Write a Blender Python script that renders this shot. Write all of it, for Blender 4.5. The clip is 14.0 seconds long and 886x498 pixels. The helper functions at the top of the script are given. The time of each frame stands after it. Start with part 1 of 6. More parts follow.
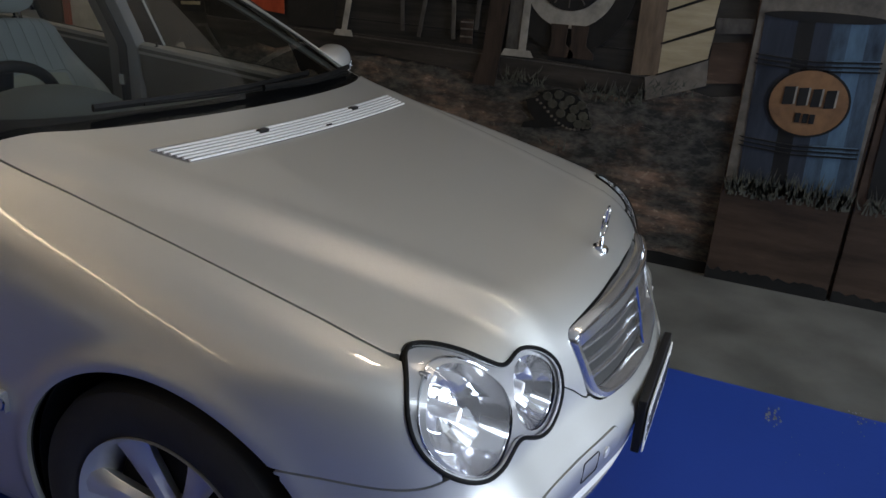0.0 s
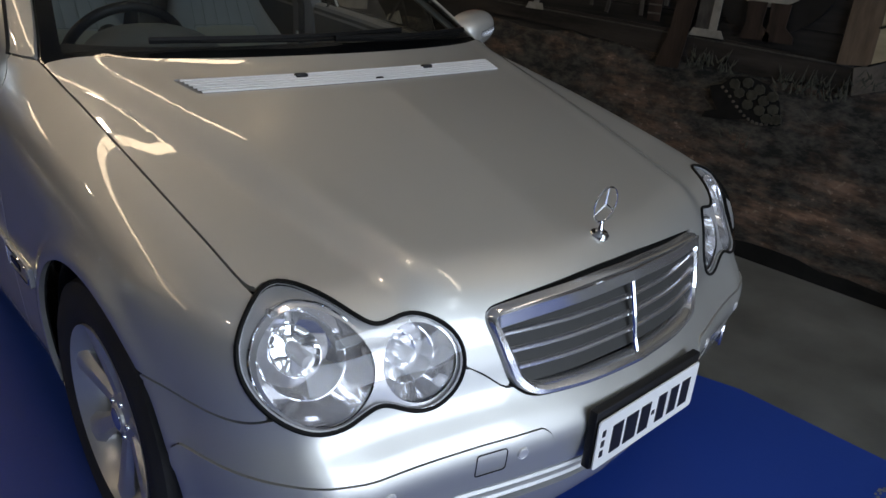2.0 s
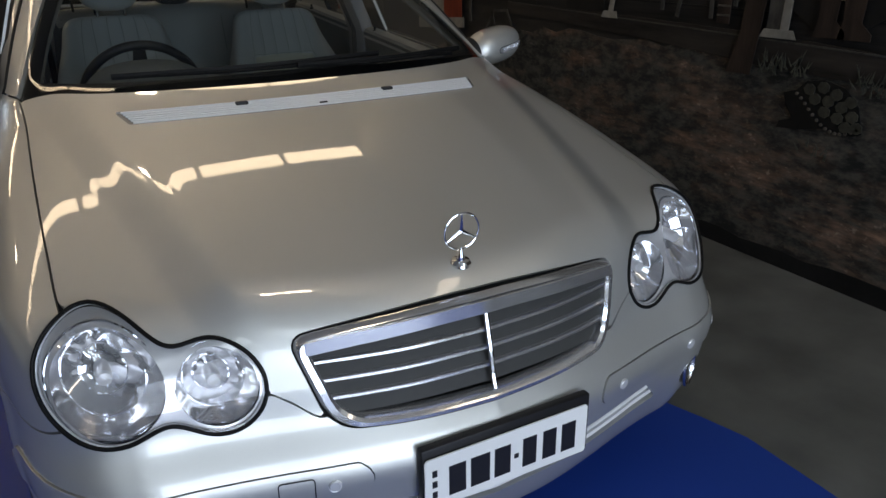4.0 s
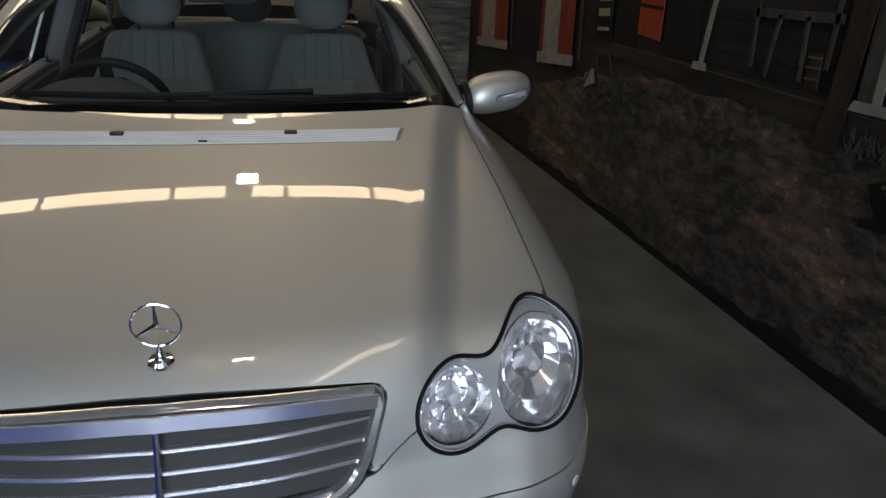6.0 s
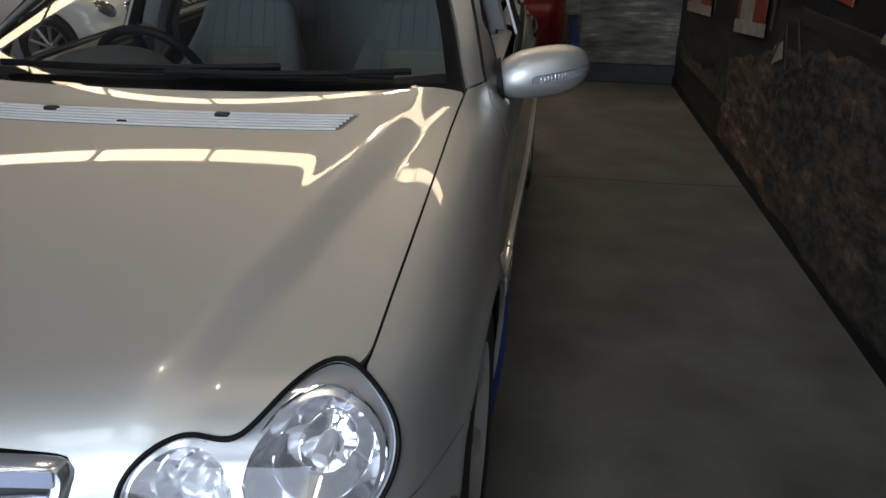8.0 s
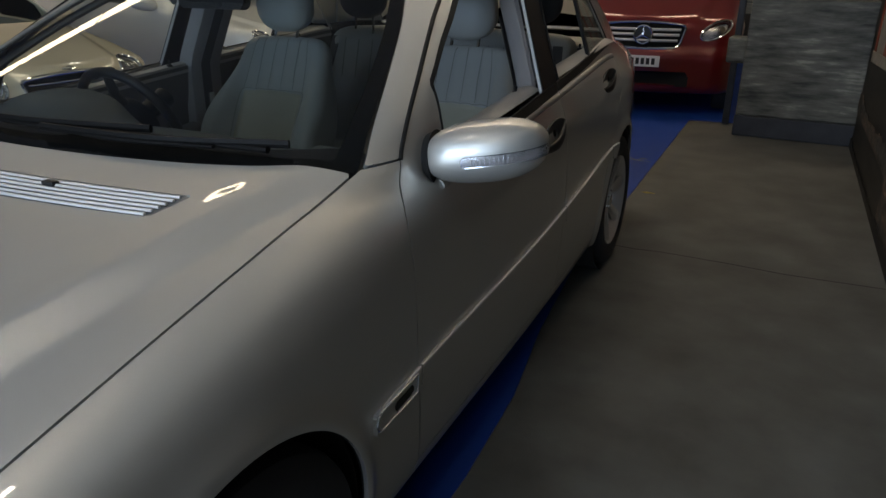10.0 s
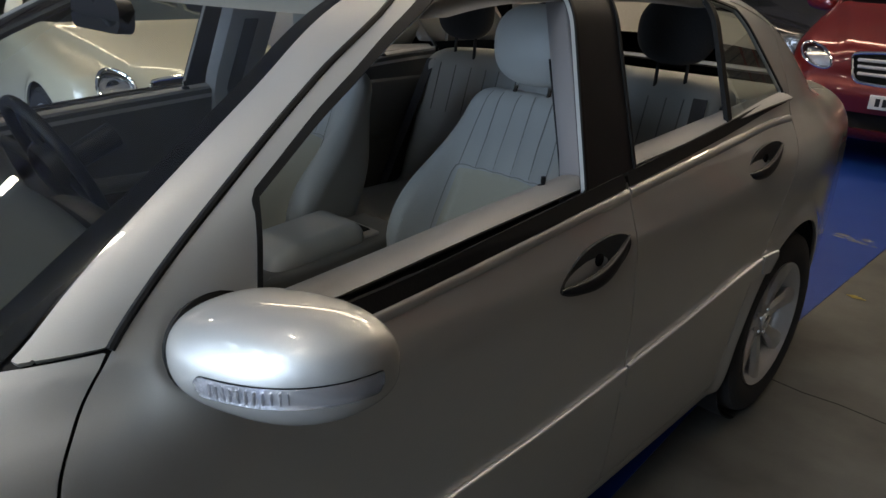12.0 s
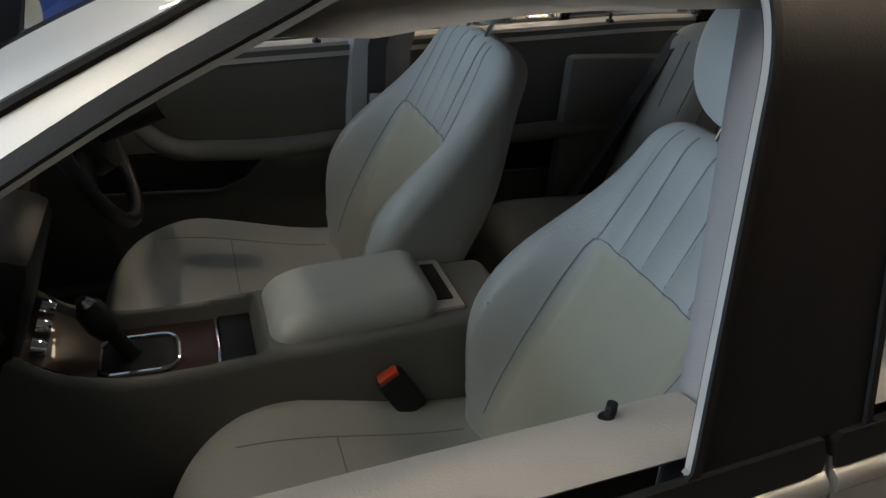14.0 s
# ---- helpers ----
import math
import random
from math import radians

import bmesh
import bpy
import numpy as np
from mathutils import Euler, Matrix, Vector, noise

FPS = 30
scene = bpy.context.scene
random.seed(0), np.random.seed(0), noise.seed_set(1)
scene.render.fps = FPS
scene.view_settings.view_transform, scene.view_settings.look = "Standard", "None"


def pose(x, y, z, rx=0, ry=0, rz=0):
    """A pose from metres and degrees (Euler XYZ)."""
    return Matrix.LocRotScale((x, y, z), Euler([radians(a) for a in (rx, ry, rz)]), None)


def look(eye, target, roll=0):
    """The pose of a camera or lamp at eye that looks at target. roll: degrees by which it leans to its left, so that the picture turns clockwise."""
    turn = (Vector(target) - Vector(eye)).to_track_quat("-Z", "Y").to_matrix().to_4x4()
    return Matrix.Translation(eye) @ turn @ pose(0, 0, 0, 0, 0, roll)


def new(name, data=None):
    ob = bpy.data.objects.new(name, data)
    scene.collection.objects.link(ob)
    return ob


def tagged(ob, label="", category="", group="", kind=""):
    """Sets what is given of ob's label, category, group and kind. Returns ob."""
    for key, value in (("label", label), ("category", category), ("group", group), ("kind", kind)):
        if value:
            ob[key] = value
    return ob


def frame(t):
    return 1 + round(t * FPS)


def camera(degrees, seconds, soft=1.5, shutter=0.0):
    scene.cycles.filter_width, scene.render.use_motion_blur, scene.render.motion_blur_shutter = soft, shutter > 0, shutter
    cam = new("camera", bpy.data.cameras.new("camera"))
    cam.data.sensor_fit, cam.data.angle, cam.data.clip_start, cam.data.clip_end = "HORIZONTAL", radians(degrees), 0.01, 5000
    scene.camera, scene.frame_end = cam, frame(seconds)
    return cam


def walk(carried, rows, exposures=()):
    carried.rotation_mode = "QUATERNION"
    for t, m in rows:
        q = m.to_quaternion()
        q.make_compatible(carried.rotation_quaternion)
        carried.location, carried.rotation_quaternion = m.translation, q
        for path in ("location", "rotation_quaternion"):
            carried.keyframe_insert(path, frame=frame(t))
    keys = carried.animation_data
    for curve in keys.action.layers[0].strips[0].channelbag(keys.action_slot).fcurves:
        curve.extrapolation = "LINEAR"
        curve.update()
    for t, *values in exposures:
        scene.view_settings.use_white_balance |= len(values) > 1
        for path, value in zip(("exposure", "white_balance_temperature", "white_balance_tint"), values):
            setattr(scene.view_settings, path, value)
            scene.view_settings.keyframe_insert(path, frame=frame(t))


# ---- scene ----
cam = camera(63.6, 14.0)
PATH = [
    (0, (-1.619, -0.116, 1.344), (0.1, 0.623, 0.637), 3.7),
    (0.5, (-1.528, -0.222, 1.326), (0.071, 0.726, 0.587), 0.3),
    (1, (-1.475, -0.439, 1.325), (-0.095, 0.794, 0.568), 1.8),
    (1.5, (-1.364, -0.517, 1.291), (-0.086, 0.773, 0.452), 1.7),
    (2, (-1.203, -0.607, 1.302), (0.074, 0.717, 0.518), 4.3),
    (2.2, (-1.164, -0.641, 1.311), (0.11, 0.706, 0.562), 2.4),
    (4.3, (-0.491, -1.02, 1.345), (0.27, 0.686, 0.632), 1.9),
    (4.5, (-0.382, -1.061, 1.352), (0.283, 0.704, 0.686), 4.4),
    (5, (-0.154, -1.104, 1.345), (0.345, 0.684, 0.602), 2.0),
    (5.5, (0.055, -0.985, 1.372), (0.637, 0.801, 0.683), 5.8),
    (6, (0.228, -0.905, 1.36), (0.619, 0.924, 0.65), 2.0),
    (6.5, (0.488, -0.886, 1.365), (0.657, 0.987, 0.687), 5.0),
    (7, (0.68, -0.783, 1.35), (0.784, 1.061, 0.582), 4.2),
    (7.5, (0.829, -0.626, 1.347), (0.889, 1.21, 0.558), 3.2),
    (7.7, (0.88, -0.582, 1.341), (0.806, 1.25, 0.541), 1.7),
    (9.8, (1.438, 0.003, 1.363), (0.703, 1.69, 0.60), 0.3),
    (10, (1.484, 0.089, 1.367), (0.701, 1.778, 0.635), 0.4),
    (10.5, (1.598, 0.3, 1.377), (0.706, 1.915, 0.605), 1.4),
    (11, (1.568, 0.593, 1.395), (0.724, 2.27, 0.707), 2.7),
    (11.5, (1.494, 0.856, 1.369), (0.517, 2.396, 0.549), -1.9),
    (12, (1.52, 1.155, 1.396), (0.235, 2.5, 0.66), 2.0),
    (12.5, (1.465, 1.378, 1.385), (0.132, 2.618, 0.557), 2.8),
    (13, (1.269, 1.603, 1.41), (-0.121, 2.752, 0.546), -0.4),
    (13.5, (1.169, 1.768, 1.407), (-0.365, 2.698, 0.523), 1.0),
    (14, (1.126, 1.938, 1.426), (-0.513, 2.572, 0.473), 4.7),
]
EXPOSURES = [(0.0, 0.04, 8650, 17), (1.0, -0.14, 8550, 17), (2.0, -0.36, 8500, 17), (5.0, -0.52, 8500, 16), (7.0, -0.42, 8500, 16), (7.5, -0.31, 8350, 16), (10.0, -0.04, 7750, 13), (10.5, 0.13, 7650, 13), (11.0, 0.54, 7550, 15), (12.0, 0.68, 7700, 15), (13.0, 0.90, 7850, 14), (14.0, 1.36, 8250, 12)]
walk(cam, [(t, look(eye, target, roll)) for t, eye, target, roll in PATH], EXPOSURES)

# ---- light ----
world = bpy.data.worlds.new("hall_world")
world.use_nodes = True
world.node_tree.nodes["Background"].inputs[0].default_value = (0.5, 0.6, 0.8, 1)
world.node_tree.nodes["Background"].inputs[1].default_value = 0.05
scene.world = world
scene.view_settings.exposure = 0.0


def area_lamp(name, eye, target, sx, sy, watts, colour):
    data = bpy.data.lights.new(name, "AREA")
    data.shape, data.size, data.size_y, data.energy, data.color = "RECTANGLE", sx, sy, watts, colour
    ob = new(name, data)
    ob.matrix_world = look(eye, target)
    return ob


# ---- materials ----
def material(name, colour, rough=0.5, metal=0.0, noise_scale=0.0, vary=0.0, bump=0.0, bump_scale=80.0, coat=0.0, rough_vary=0.0, spec=0.5):
    m = bpy.data.materials.new(name)
    m.use_nodes = True
    nt = m.node_tree
    b = nt.nodes["Principled BSDF"]
    b.inputs["Base Color"].default_value = (*colour, 1)
    b.inputs["Roughness"].default_value = rough
    b.inputs["Metallic"].default_value = metal
    b.inputs["Coat Weight"].default_value = coat
    b.inputs["Coat Roughness"].default_value = 0.02
    b.inputs["Specular IOR Level"].default_value = spec
    co = nt.nodes.new("ShaderNodeTexCoord")
    if vary:
        tex = nt.nodes.new("ShaderNodeTexNoise")
        tex.inputs["Scale"].default_value, tex.inputs["Detail"].default_value = noise_scale, 6
        nt.links.new(co.outputs["Object"], tex.inputs["Vector"])
        ramp = nt.nodes.new("ShaderNodeMix")
        ramp.data_type = "RGBA"
        nt.links.new(tex.outputs["Fac"], ramp.inputs["Factor"])
        ramp.inputs["A"].default_value = (*[c * (1 - vary) for c in colour], 1)
        ramp.inputs["B"].default_value = (*[min(1, c * (1 + vary)) for c in colour], 1)
        nt.links.new(ramp.outputs["Result"], b.inputs["Base Color"])
    if rough_vary:
        t3 = nt.nodes.new("ShaderNodeTexNoise")
        t3.inputs["Scale"].default_value = noise_scale or 5
        nt.links.new(co.outputs["Object"], t3.inputs["Vector"])
        mr = nt.nodes.new("ShaderNodeMapRange")
        mr.inputs["To Min"].default_value, mr.inputs["To Max"].default_value = max(0, rough - rough_vary), min(1, rough + rough_vary)
        nt.links.new(t3.outputs["Fac"], mr.inputs["Value"])
        nt.links.new(mr.outputs["Result"], b.inputs["Roughness"])
    if bump:
        t2 = nt.nodes.new("ShaderNodeTexNoise")
        t2.inputs["Scale"].default_value, t2.inputs["Detail"].default_value = bump_scale, 4
        nt.links.new(co.outputs["Object"], t2.inputs["Vector"])
        bm_ = nt.nodes.new("ShaderNodeBump")
        bm_.inputs["Strength"].default_value, bm_.inputs["Distance"].default_value = bump, 0.002
        nt.links.new(t2.outputs["Fac"], bm_.inputs["Height"])
        nt.links.new(bm_.outputs["Normal"], b.inputs["Normal"])
    return m


def glass(name, colour, rough=0.0, clear=0.9):
    """Thin pane: mostly see-through, with a Fresnel gloss."""
    m = bpy.data.materials.new(name)
    m.use_nodes = True
    nt = m.node_tree
    nt.nodes.remove(nt.nodes["Principled BSDF"])
    out = nt.nodes["Material Output"]
    tr, gl, mix, fr = (nt.nodes.new("ShaderNode" + k) for k in ("BsdfTransparent", "BsdfGlossy", "MixShader", "Fresnel"))
    tr.inputs["Color"].default_value = (*colour, 1)
    gl.inputs["Roughness"].default_value = rough
    fr.inputs["IOR"].default_value = 1.45
    nt.links.new(fr.outputs[0], mix.inputs[0])
    nt.links.new(tr.outputs[0], mix.inputs[1])
    nt.links.new(gl.outputs[0], mix.inputs[2])
    nt.links.new(mix.outputs[0], out.inputs["Surface"])
    return m


def glow(name, colour, strength):
    m = bpy.data.materials.new(name)
    m.use_nodes = True
    b = m.node_tree.nodes["Principled BSDF"]
    b.inputs["Base Color"].default_value = (0.8, 0.8, 0.8, 1)
    b.inputs["Emission Color"].default_value = (*colour, 1)
    b.inputs["Emission Strength"].default_value = strength
    return m


SILVER = material("silver_metallic_paint", (0.58, 0.58, 0.548), 0.46, 0.74, coat=1.0, noise_scale=900, vary=0.06)
RED_PAINT = material("dark_red_paint", (0.16, 0.008, 0.008), 0.3, 0.3, coat=1.0, noise_scale=600, vary=0.1)
CREAM = material("cream_paint", (0.62, 0.55, 0.40), 0.3, coat=1.0, noise_scale=3, vary=0.03)
WHITE_PAINT = material("white_car_paint", (0.75, 0.74, 0.70), 0.3, coat=1.0, noise_scale=3, vary=0.03)
BLACK_PAINT = material("black_car_paint", (0.012, 0.012, 0.014), 0.25, coat=1.0, noise_scale=3, vary=0.1)
CHROME = material("chrome", (0.85, 0.86, 0.88), 0.06, 1.0)
ALLOY = material("silver_alloy", (0.66, 0.66, 0.65), 0.33, 0.7, noise_scale=40, vary=0.06)
SATIN = material("satin_silver_plastic", (0.62, 0.62, 0.63), 0.32, 0.4, noise_scale=60, vary=0.04)
RUBBER = material("black_rubber", (0.010, 0.010, 0.010), 0.6, spec=0.25, noise_scale=60, vary=0.2, bump=0.2, bump_scale=300)
TYRE = material("tyre_rubber", (0.016, 0.016, 0.017), 0.75, noise_scale=30, vary=0.25, bump=0.3, bump_scale=200)
DARK = material("black_plastic", (0.011, 0.011, 0.012), 0.42, spec=0.3, noise_scale=40, vary=0.2, bump=0.15, bump_scale=400)
CUP = material("handle_grey_plastic", (0.040, 0.040, 0.039), 0.5, spec=0.35, noise_scale=40, vary=0.2, bump=0.15, bump_scale=400)
LINER = material("dark_liner", (0.006, 0.006, 0.006), 0.9, noise_scale=8, vary=0.3)
# seat leather with the warm light of the lower backrest put into its colour
LEATHER_WARM_LIT = material("warm_lit_leather", (0.37, 0.342, 0.262), 0.45, noise_scale=5, vary=0.10, bump=0.35, bump_scale=260)
LEATHER = material("grey_leather", (0.345, 0.346, 0.320), 0.45, noise_scale=6, vary=0.06, bump=0.35, bump_scale=260)
LEATHER_DARK = material("grey_leather_shell", (0.17, 0.165, 0.15), 0.5, noise_scale=6, vary=0.08, bump=0.3, bump_scale=260)
TRIM = material("grey_soft_trim", (0.125, 0.121, 0.108), 0.6, noise_scale=8, vary=0.08, bump=0.3, bump_scale=420)
TRIM_LIGHT = material("light_grey_trim", (0.42, 0.40, 0.37), 0.55, noise_scale=8, vary=0.06, bump=0.25, bump_scale=420)
PILLAR_TRIM = material("mauve_grey_pillar_trim", (0.27, 0.255, 0.255), 0.6, noise_scale=8, vary=0.06, bump=0.25, bump_scale=420)
DASH = material("blue_grey_dashboard", (0.078, 0.092, 0.095), 0.6, noise_scale=9, vary=0.08, bump=0.35, bump_scale=420)
WOOD = material("burr_walnut", (0.034, 0.011, 0.006), 0.40, noise_scale=14, vary=0.7, coat=0.3)
BELT = material("seat_belt_webbing", (0.05, 0.05, 0.052), 0.8, noise_scale=200, vary=0.3)
CARPET = material("dark_carpet", (0.03, 0.03, 0.03), 0.95, noise_scale=120, vary=0.4, bump=0.6, bump_scale=500)
WHITE_ENAMEL = material("plate_enamel", (0.80, 0.80, 0.78), 0.35, noise_scale=20, vary=0.04)
INK = material("black_enamel", (0.01, 0.01, 0.012), 0.4, noise_scale=20, vary=0.1)
ORANGE = material("buckle_red", (0.65, 0.06, 0.02), 0.4, noise_scale=30, vary=0.05)
PANE = glass("clear_glass", (0.70, 0.76, 0.745))
TINT = glass("tinted_glass", (0.55, 0.60, 0.58))
LENS = glass("lamp_lens", (0.97, 0.97, 0.97))
LAMP_SILVER = material("bright_lamp_silver", (0.88, 0.88, 0.90), 0.22, 0.85, noise_scale=60, vary=0.02)
REFLECTOR = material("polished_lamp_bowl", (0.84, 0.84, 0.86), 0.10, 0.85, noise_scale=45, vary=0.06)
BAR_SILVER = material("bright_grille_bar", (0.86, 0.86, 0.87), 0.17, 0.9)
VENT_SILVER = material("pale_silver_vent", (0.80, 0.80, 0.80), 0.35, 0.2, noise_scale=60, vary=0.03)
VENT_GAP = material("grey_vent_recess", (0.22, 0.22, 0.22), 0.5, 0.2, noise_scale=60, vary=0.05)
MIRROR = material("lamp_reflector", (0.70, 0.70, 0.72), 0.20, 1.0)
GRILLE_GREY = material("dark_grey_grille_plastic", (0.040, 0.040, 0.038), 0.6, spec=0.3, noise_scale=60, vary=0.1)
WIPER = material("matt_black_wiper", (0.006, 0.006, 0.006), 0.5, spec=0.12, noise_scale=60, vary=0.2)
FRIT = material("black_glass_border", (0.006, 0.006, 0.007), 0.25, spec=0.2, noise_scale=30, vary=0.1)
LAMP_GREY = material("silver_lamp_mask", (0.66, 0.66, 0.67), 0.22, 0.6, noise_scale=30, vary=0.05)


def blue_floor_material():
    m = material("blue_floor_paint", (0.006, 0.045, 0.27), 0.42, noise_scale=1.3, vary=0.14, bump=0.15, bump_scale=60, rough_vary=0.12, spec=0.35)
    return m


BLUE_FLOOR = blue_floor_material()
CONCRETE = material("grey_painted_concrete", (0.090, 0.092, 0.086), 0.60, noise_scale=3.2, vary=0.85, bump=0.3, bump_scale=90, rough_vary=0.1, spec=0.3)
WALL = material("dark_hall_wall", (0.05, 0.05, 0.055), 0.8, noise_scale=2, vary=0.2)
PALE_WALL = material("pale_hall_wall", (0.50, 0.50, 0.46), 0.85, noise_scale=2, vary=0.12)
CEIL = material("hall_ceiling", (0.45, 0.45, 0.42), 0.9, noise_scale=2, vary=0.1)
TUBE_GLOW = glow("lit_window_panel", (1.0, 0.90, 0.72), 10.0)
SKY_GLOW = glow("skylight_glow", (0.55, 0.76, 1.0), 6.0)
# WASH_GLOW belongs to an added fill panel, not to a lamp of the hall
WASH_GLOW = glow("added_wash_glow", (1.0, 0.97, 0.90), 9.0)
SPOT_GLOW = glow("lamp_glow", (1.0, 0.96, 0.88), 60.0)
DAY_GLOW = glow("daylight_opening", (0.62, 0.76, 1.0), 5.0)

# ---- forms: the saloon's body as one smooth skin, cut into its panels ----
def curve(xs, ys):
    """A smooth curve through a few knots (cubic Hermite), for arrays."""
    xs, ys = np.array(xs, float), np.array(ys, float)
    d = np.diff(ys) / np.diff(xs)
    m = np.r_[d[0], (d[1:] * np.diff(xs)[:-1] + d[:-1] * np.diff(xs)[1:]) / (xs[2:] - xs[:-2]), d[-1]]

    def f(v):
        v = np.asarray(v, float)
        w = np.clip(v, xs[0], xs[-1])
        i = np.clip(np.searchsorted(xs, w) - 1, 0, len(xs) - 2)
        h = xs[i + 1] - xs[i]
        s = (w - xs[i]) / h
        inside = ys[i] * (1 + 2 * s) * (1 - s) ** 2 + m[i] * h * s * (1 - s) ** 2 + ys[i + 1] * s * s * (3 - 2 * s) + m[i + 1] * h * s * s * (s - 1)
        return inside + (v - w) * np.where(v < xs[0], m[0], m[-1])

    return f


def smax(a, b, k):
    h = np.maximum(k - np.abs(a - b), 0) / k
    return np.maximum(a, b) + h * h * k / 4


def smin(a, b, k):
    return -smax(-a, -b, k)


def step(a, b, v):
    s = np.clip((v - a) / (b - a), 0, 1)
    return s * s * (3 - 2 * s)


hood_line = curve((0, 0.1, 0.175, 0.4, 0.7, 0.94, 1.15, 1.4), (0.71, 0.747, 0.770, 0.832, 0.905, 0.957, 1.0, 1.04))
deck_line = curve((1.2, 1.5, 2.2, 3.4, 4.0, 4.45), (1.03, 1.045, 1.07, 1.08, 1.05, 1.02))
nose_plan = curve((0, 0.17, 0.335, 0.43, 0.55, 0.65, 0.73, 0.80, 0.86), (0, 0.012, 0.047, 0.072, 0.098, 0.115, 0.14, 0.21, 0.36))
nose_lean = curve((0.15, 0.22, 0.3, 0.40, 0.478, 0.50, 0.553, 0.62, 0.7, 0.8), (0.11, 0.065, 0.032, 0.006, 0.0, 0.010, 0.045, 0.063, 0.085, 0.115))
side_plan = curve((0.0, 0.12, 0.25, 0.4, 0.6, 0.76, 1.3, 2.2, 3.2, 3.6, 4.1, 4.4, 4.55), (0.715, 0.782, 0.827, 0.845, 0.853, 0.857, 0.858, 0.866, 0.858, 0.846, 0.765, 0.69, 0.62))
side_tuck = curve((0.15, 0.25, 0.4, 0.6, 0.8, 0.9, 0.98, 1.08), (-0.06, -0.028, -0.008, 0.0, -0.004, -0.013, -0.035, -0.10))
cabin_plan = curve((1.0, 1.3, 1.7, 2.3, 3.0, 3.6, 4.1), (0.69, 0.752, 0.798, 0.808, 0.796, 0.748, 0.66))


def ridge(y):
    return 0.385 + 0.235 * np.clip((y - 0.12) / 1.1, -0.2, 1.2)


def hood_height(x, y):
    x = np.abs(x)
    return hood_line(y) - 0.045 * x * x - 0.024 * step(0.015, 0.105, x - ridge(y)) + 0.002 * np.exp(-(((x - ridge(y)) / 0.03) ** 2))


def lower_form(p):
    x, y, z = np.abs(p[..., 0]), p[..., 1], p[..., 2]
    top = z - np.where(y < 1.2, hood_height(x, y), np.minimum(hood_height(x, y), deck_line(y) - 0.045 * x * x - 0.024 * step(0.015, 0.105, x - ridge(y))))
    front = nose_lean(z) + nose_plan(x) - y
    side = x - (side_plan(y) + side_tuck(z))
    # flared wheel arches
    for yc in (0.737, 3.465):
        r = np.hypot(y - yc, z - 0.337)
        side = side - 0.012 * np.exp(-(((r - 0.362) / 0.03) ** 2)) * (z > 0.1)
    rear = y - (4.50 - 0.06 * (z - 0.6) ** 2 * 4 - 0.16 * x * x - 0.25 * x**6)
    g = smax(top, front, 0.10)
    g = smax(g, side, 0.17)
    g = smax(g, rear, 0.12)
    return smax(g, 0.17 - z, 0.05)


def cabin_form(p):
    x, y, z = np.abs(p[..., 0]), p[..., 1], p[..., 2]
    screen = ((z - 0.985) - (y - 1.10 - 0.28 * x * x) * 0.49) * 0.898
    back = ((z - 1.04) - (3.98 - 0.12 * x * x - y) * 0.62) * 0.85
    roof = z - (1.426 - 0.055 * ((y - 2.45) / 0.9) ** 2 - 0.09 * x * x)
    side = (x - (cabin_plan(y) - np.maximum(z - 1.0, -0.03) * 0.35)) * 0.92
    g = smax(roof, screen, 0.10)
    g = smax(g, back, 0.10)
    g = smax(g, side, 0.09)
    return smax(g, 0.93 - z, 0.03)


def body_form(p):
    return smin(lower_form(p), cabin_form(p), 0.035)


def gradient(form, p, e=1e-3):
    g = np.stack([form(p + e * a) - form(p - e * a) for a in np.eye(3)], -1)
    return g / (2 * e)


def settle(form, p, rounds=4, offset=0.0):
    for _ in range(rounds):
        g = gradient(form, p)
        n2 = (g * g).sum(-1)
        p = p - np.clip((form(p) - offset) / np.maximum(n2, 0.05), -0.02, 0.02)[..., None] * g
    return p


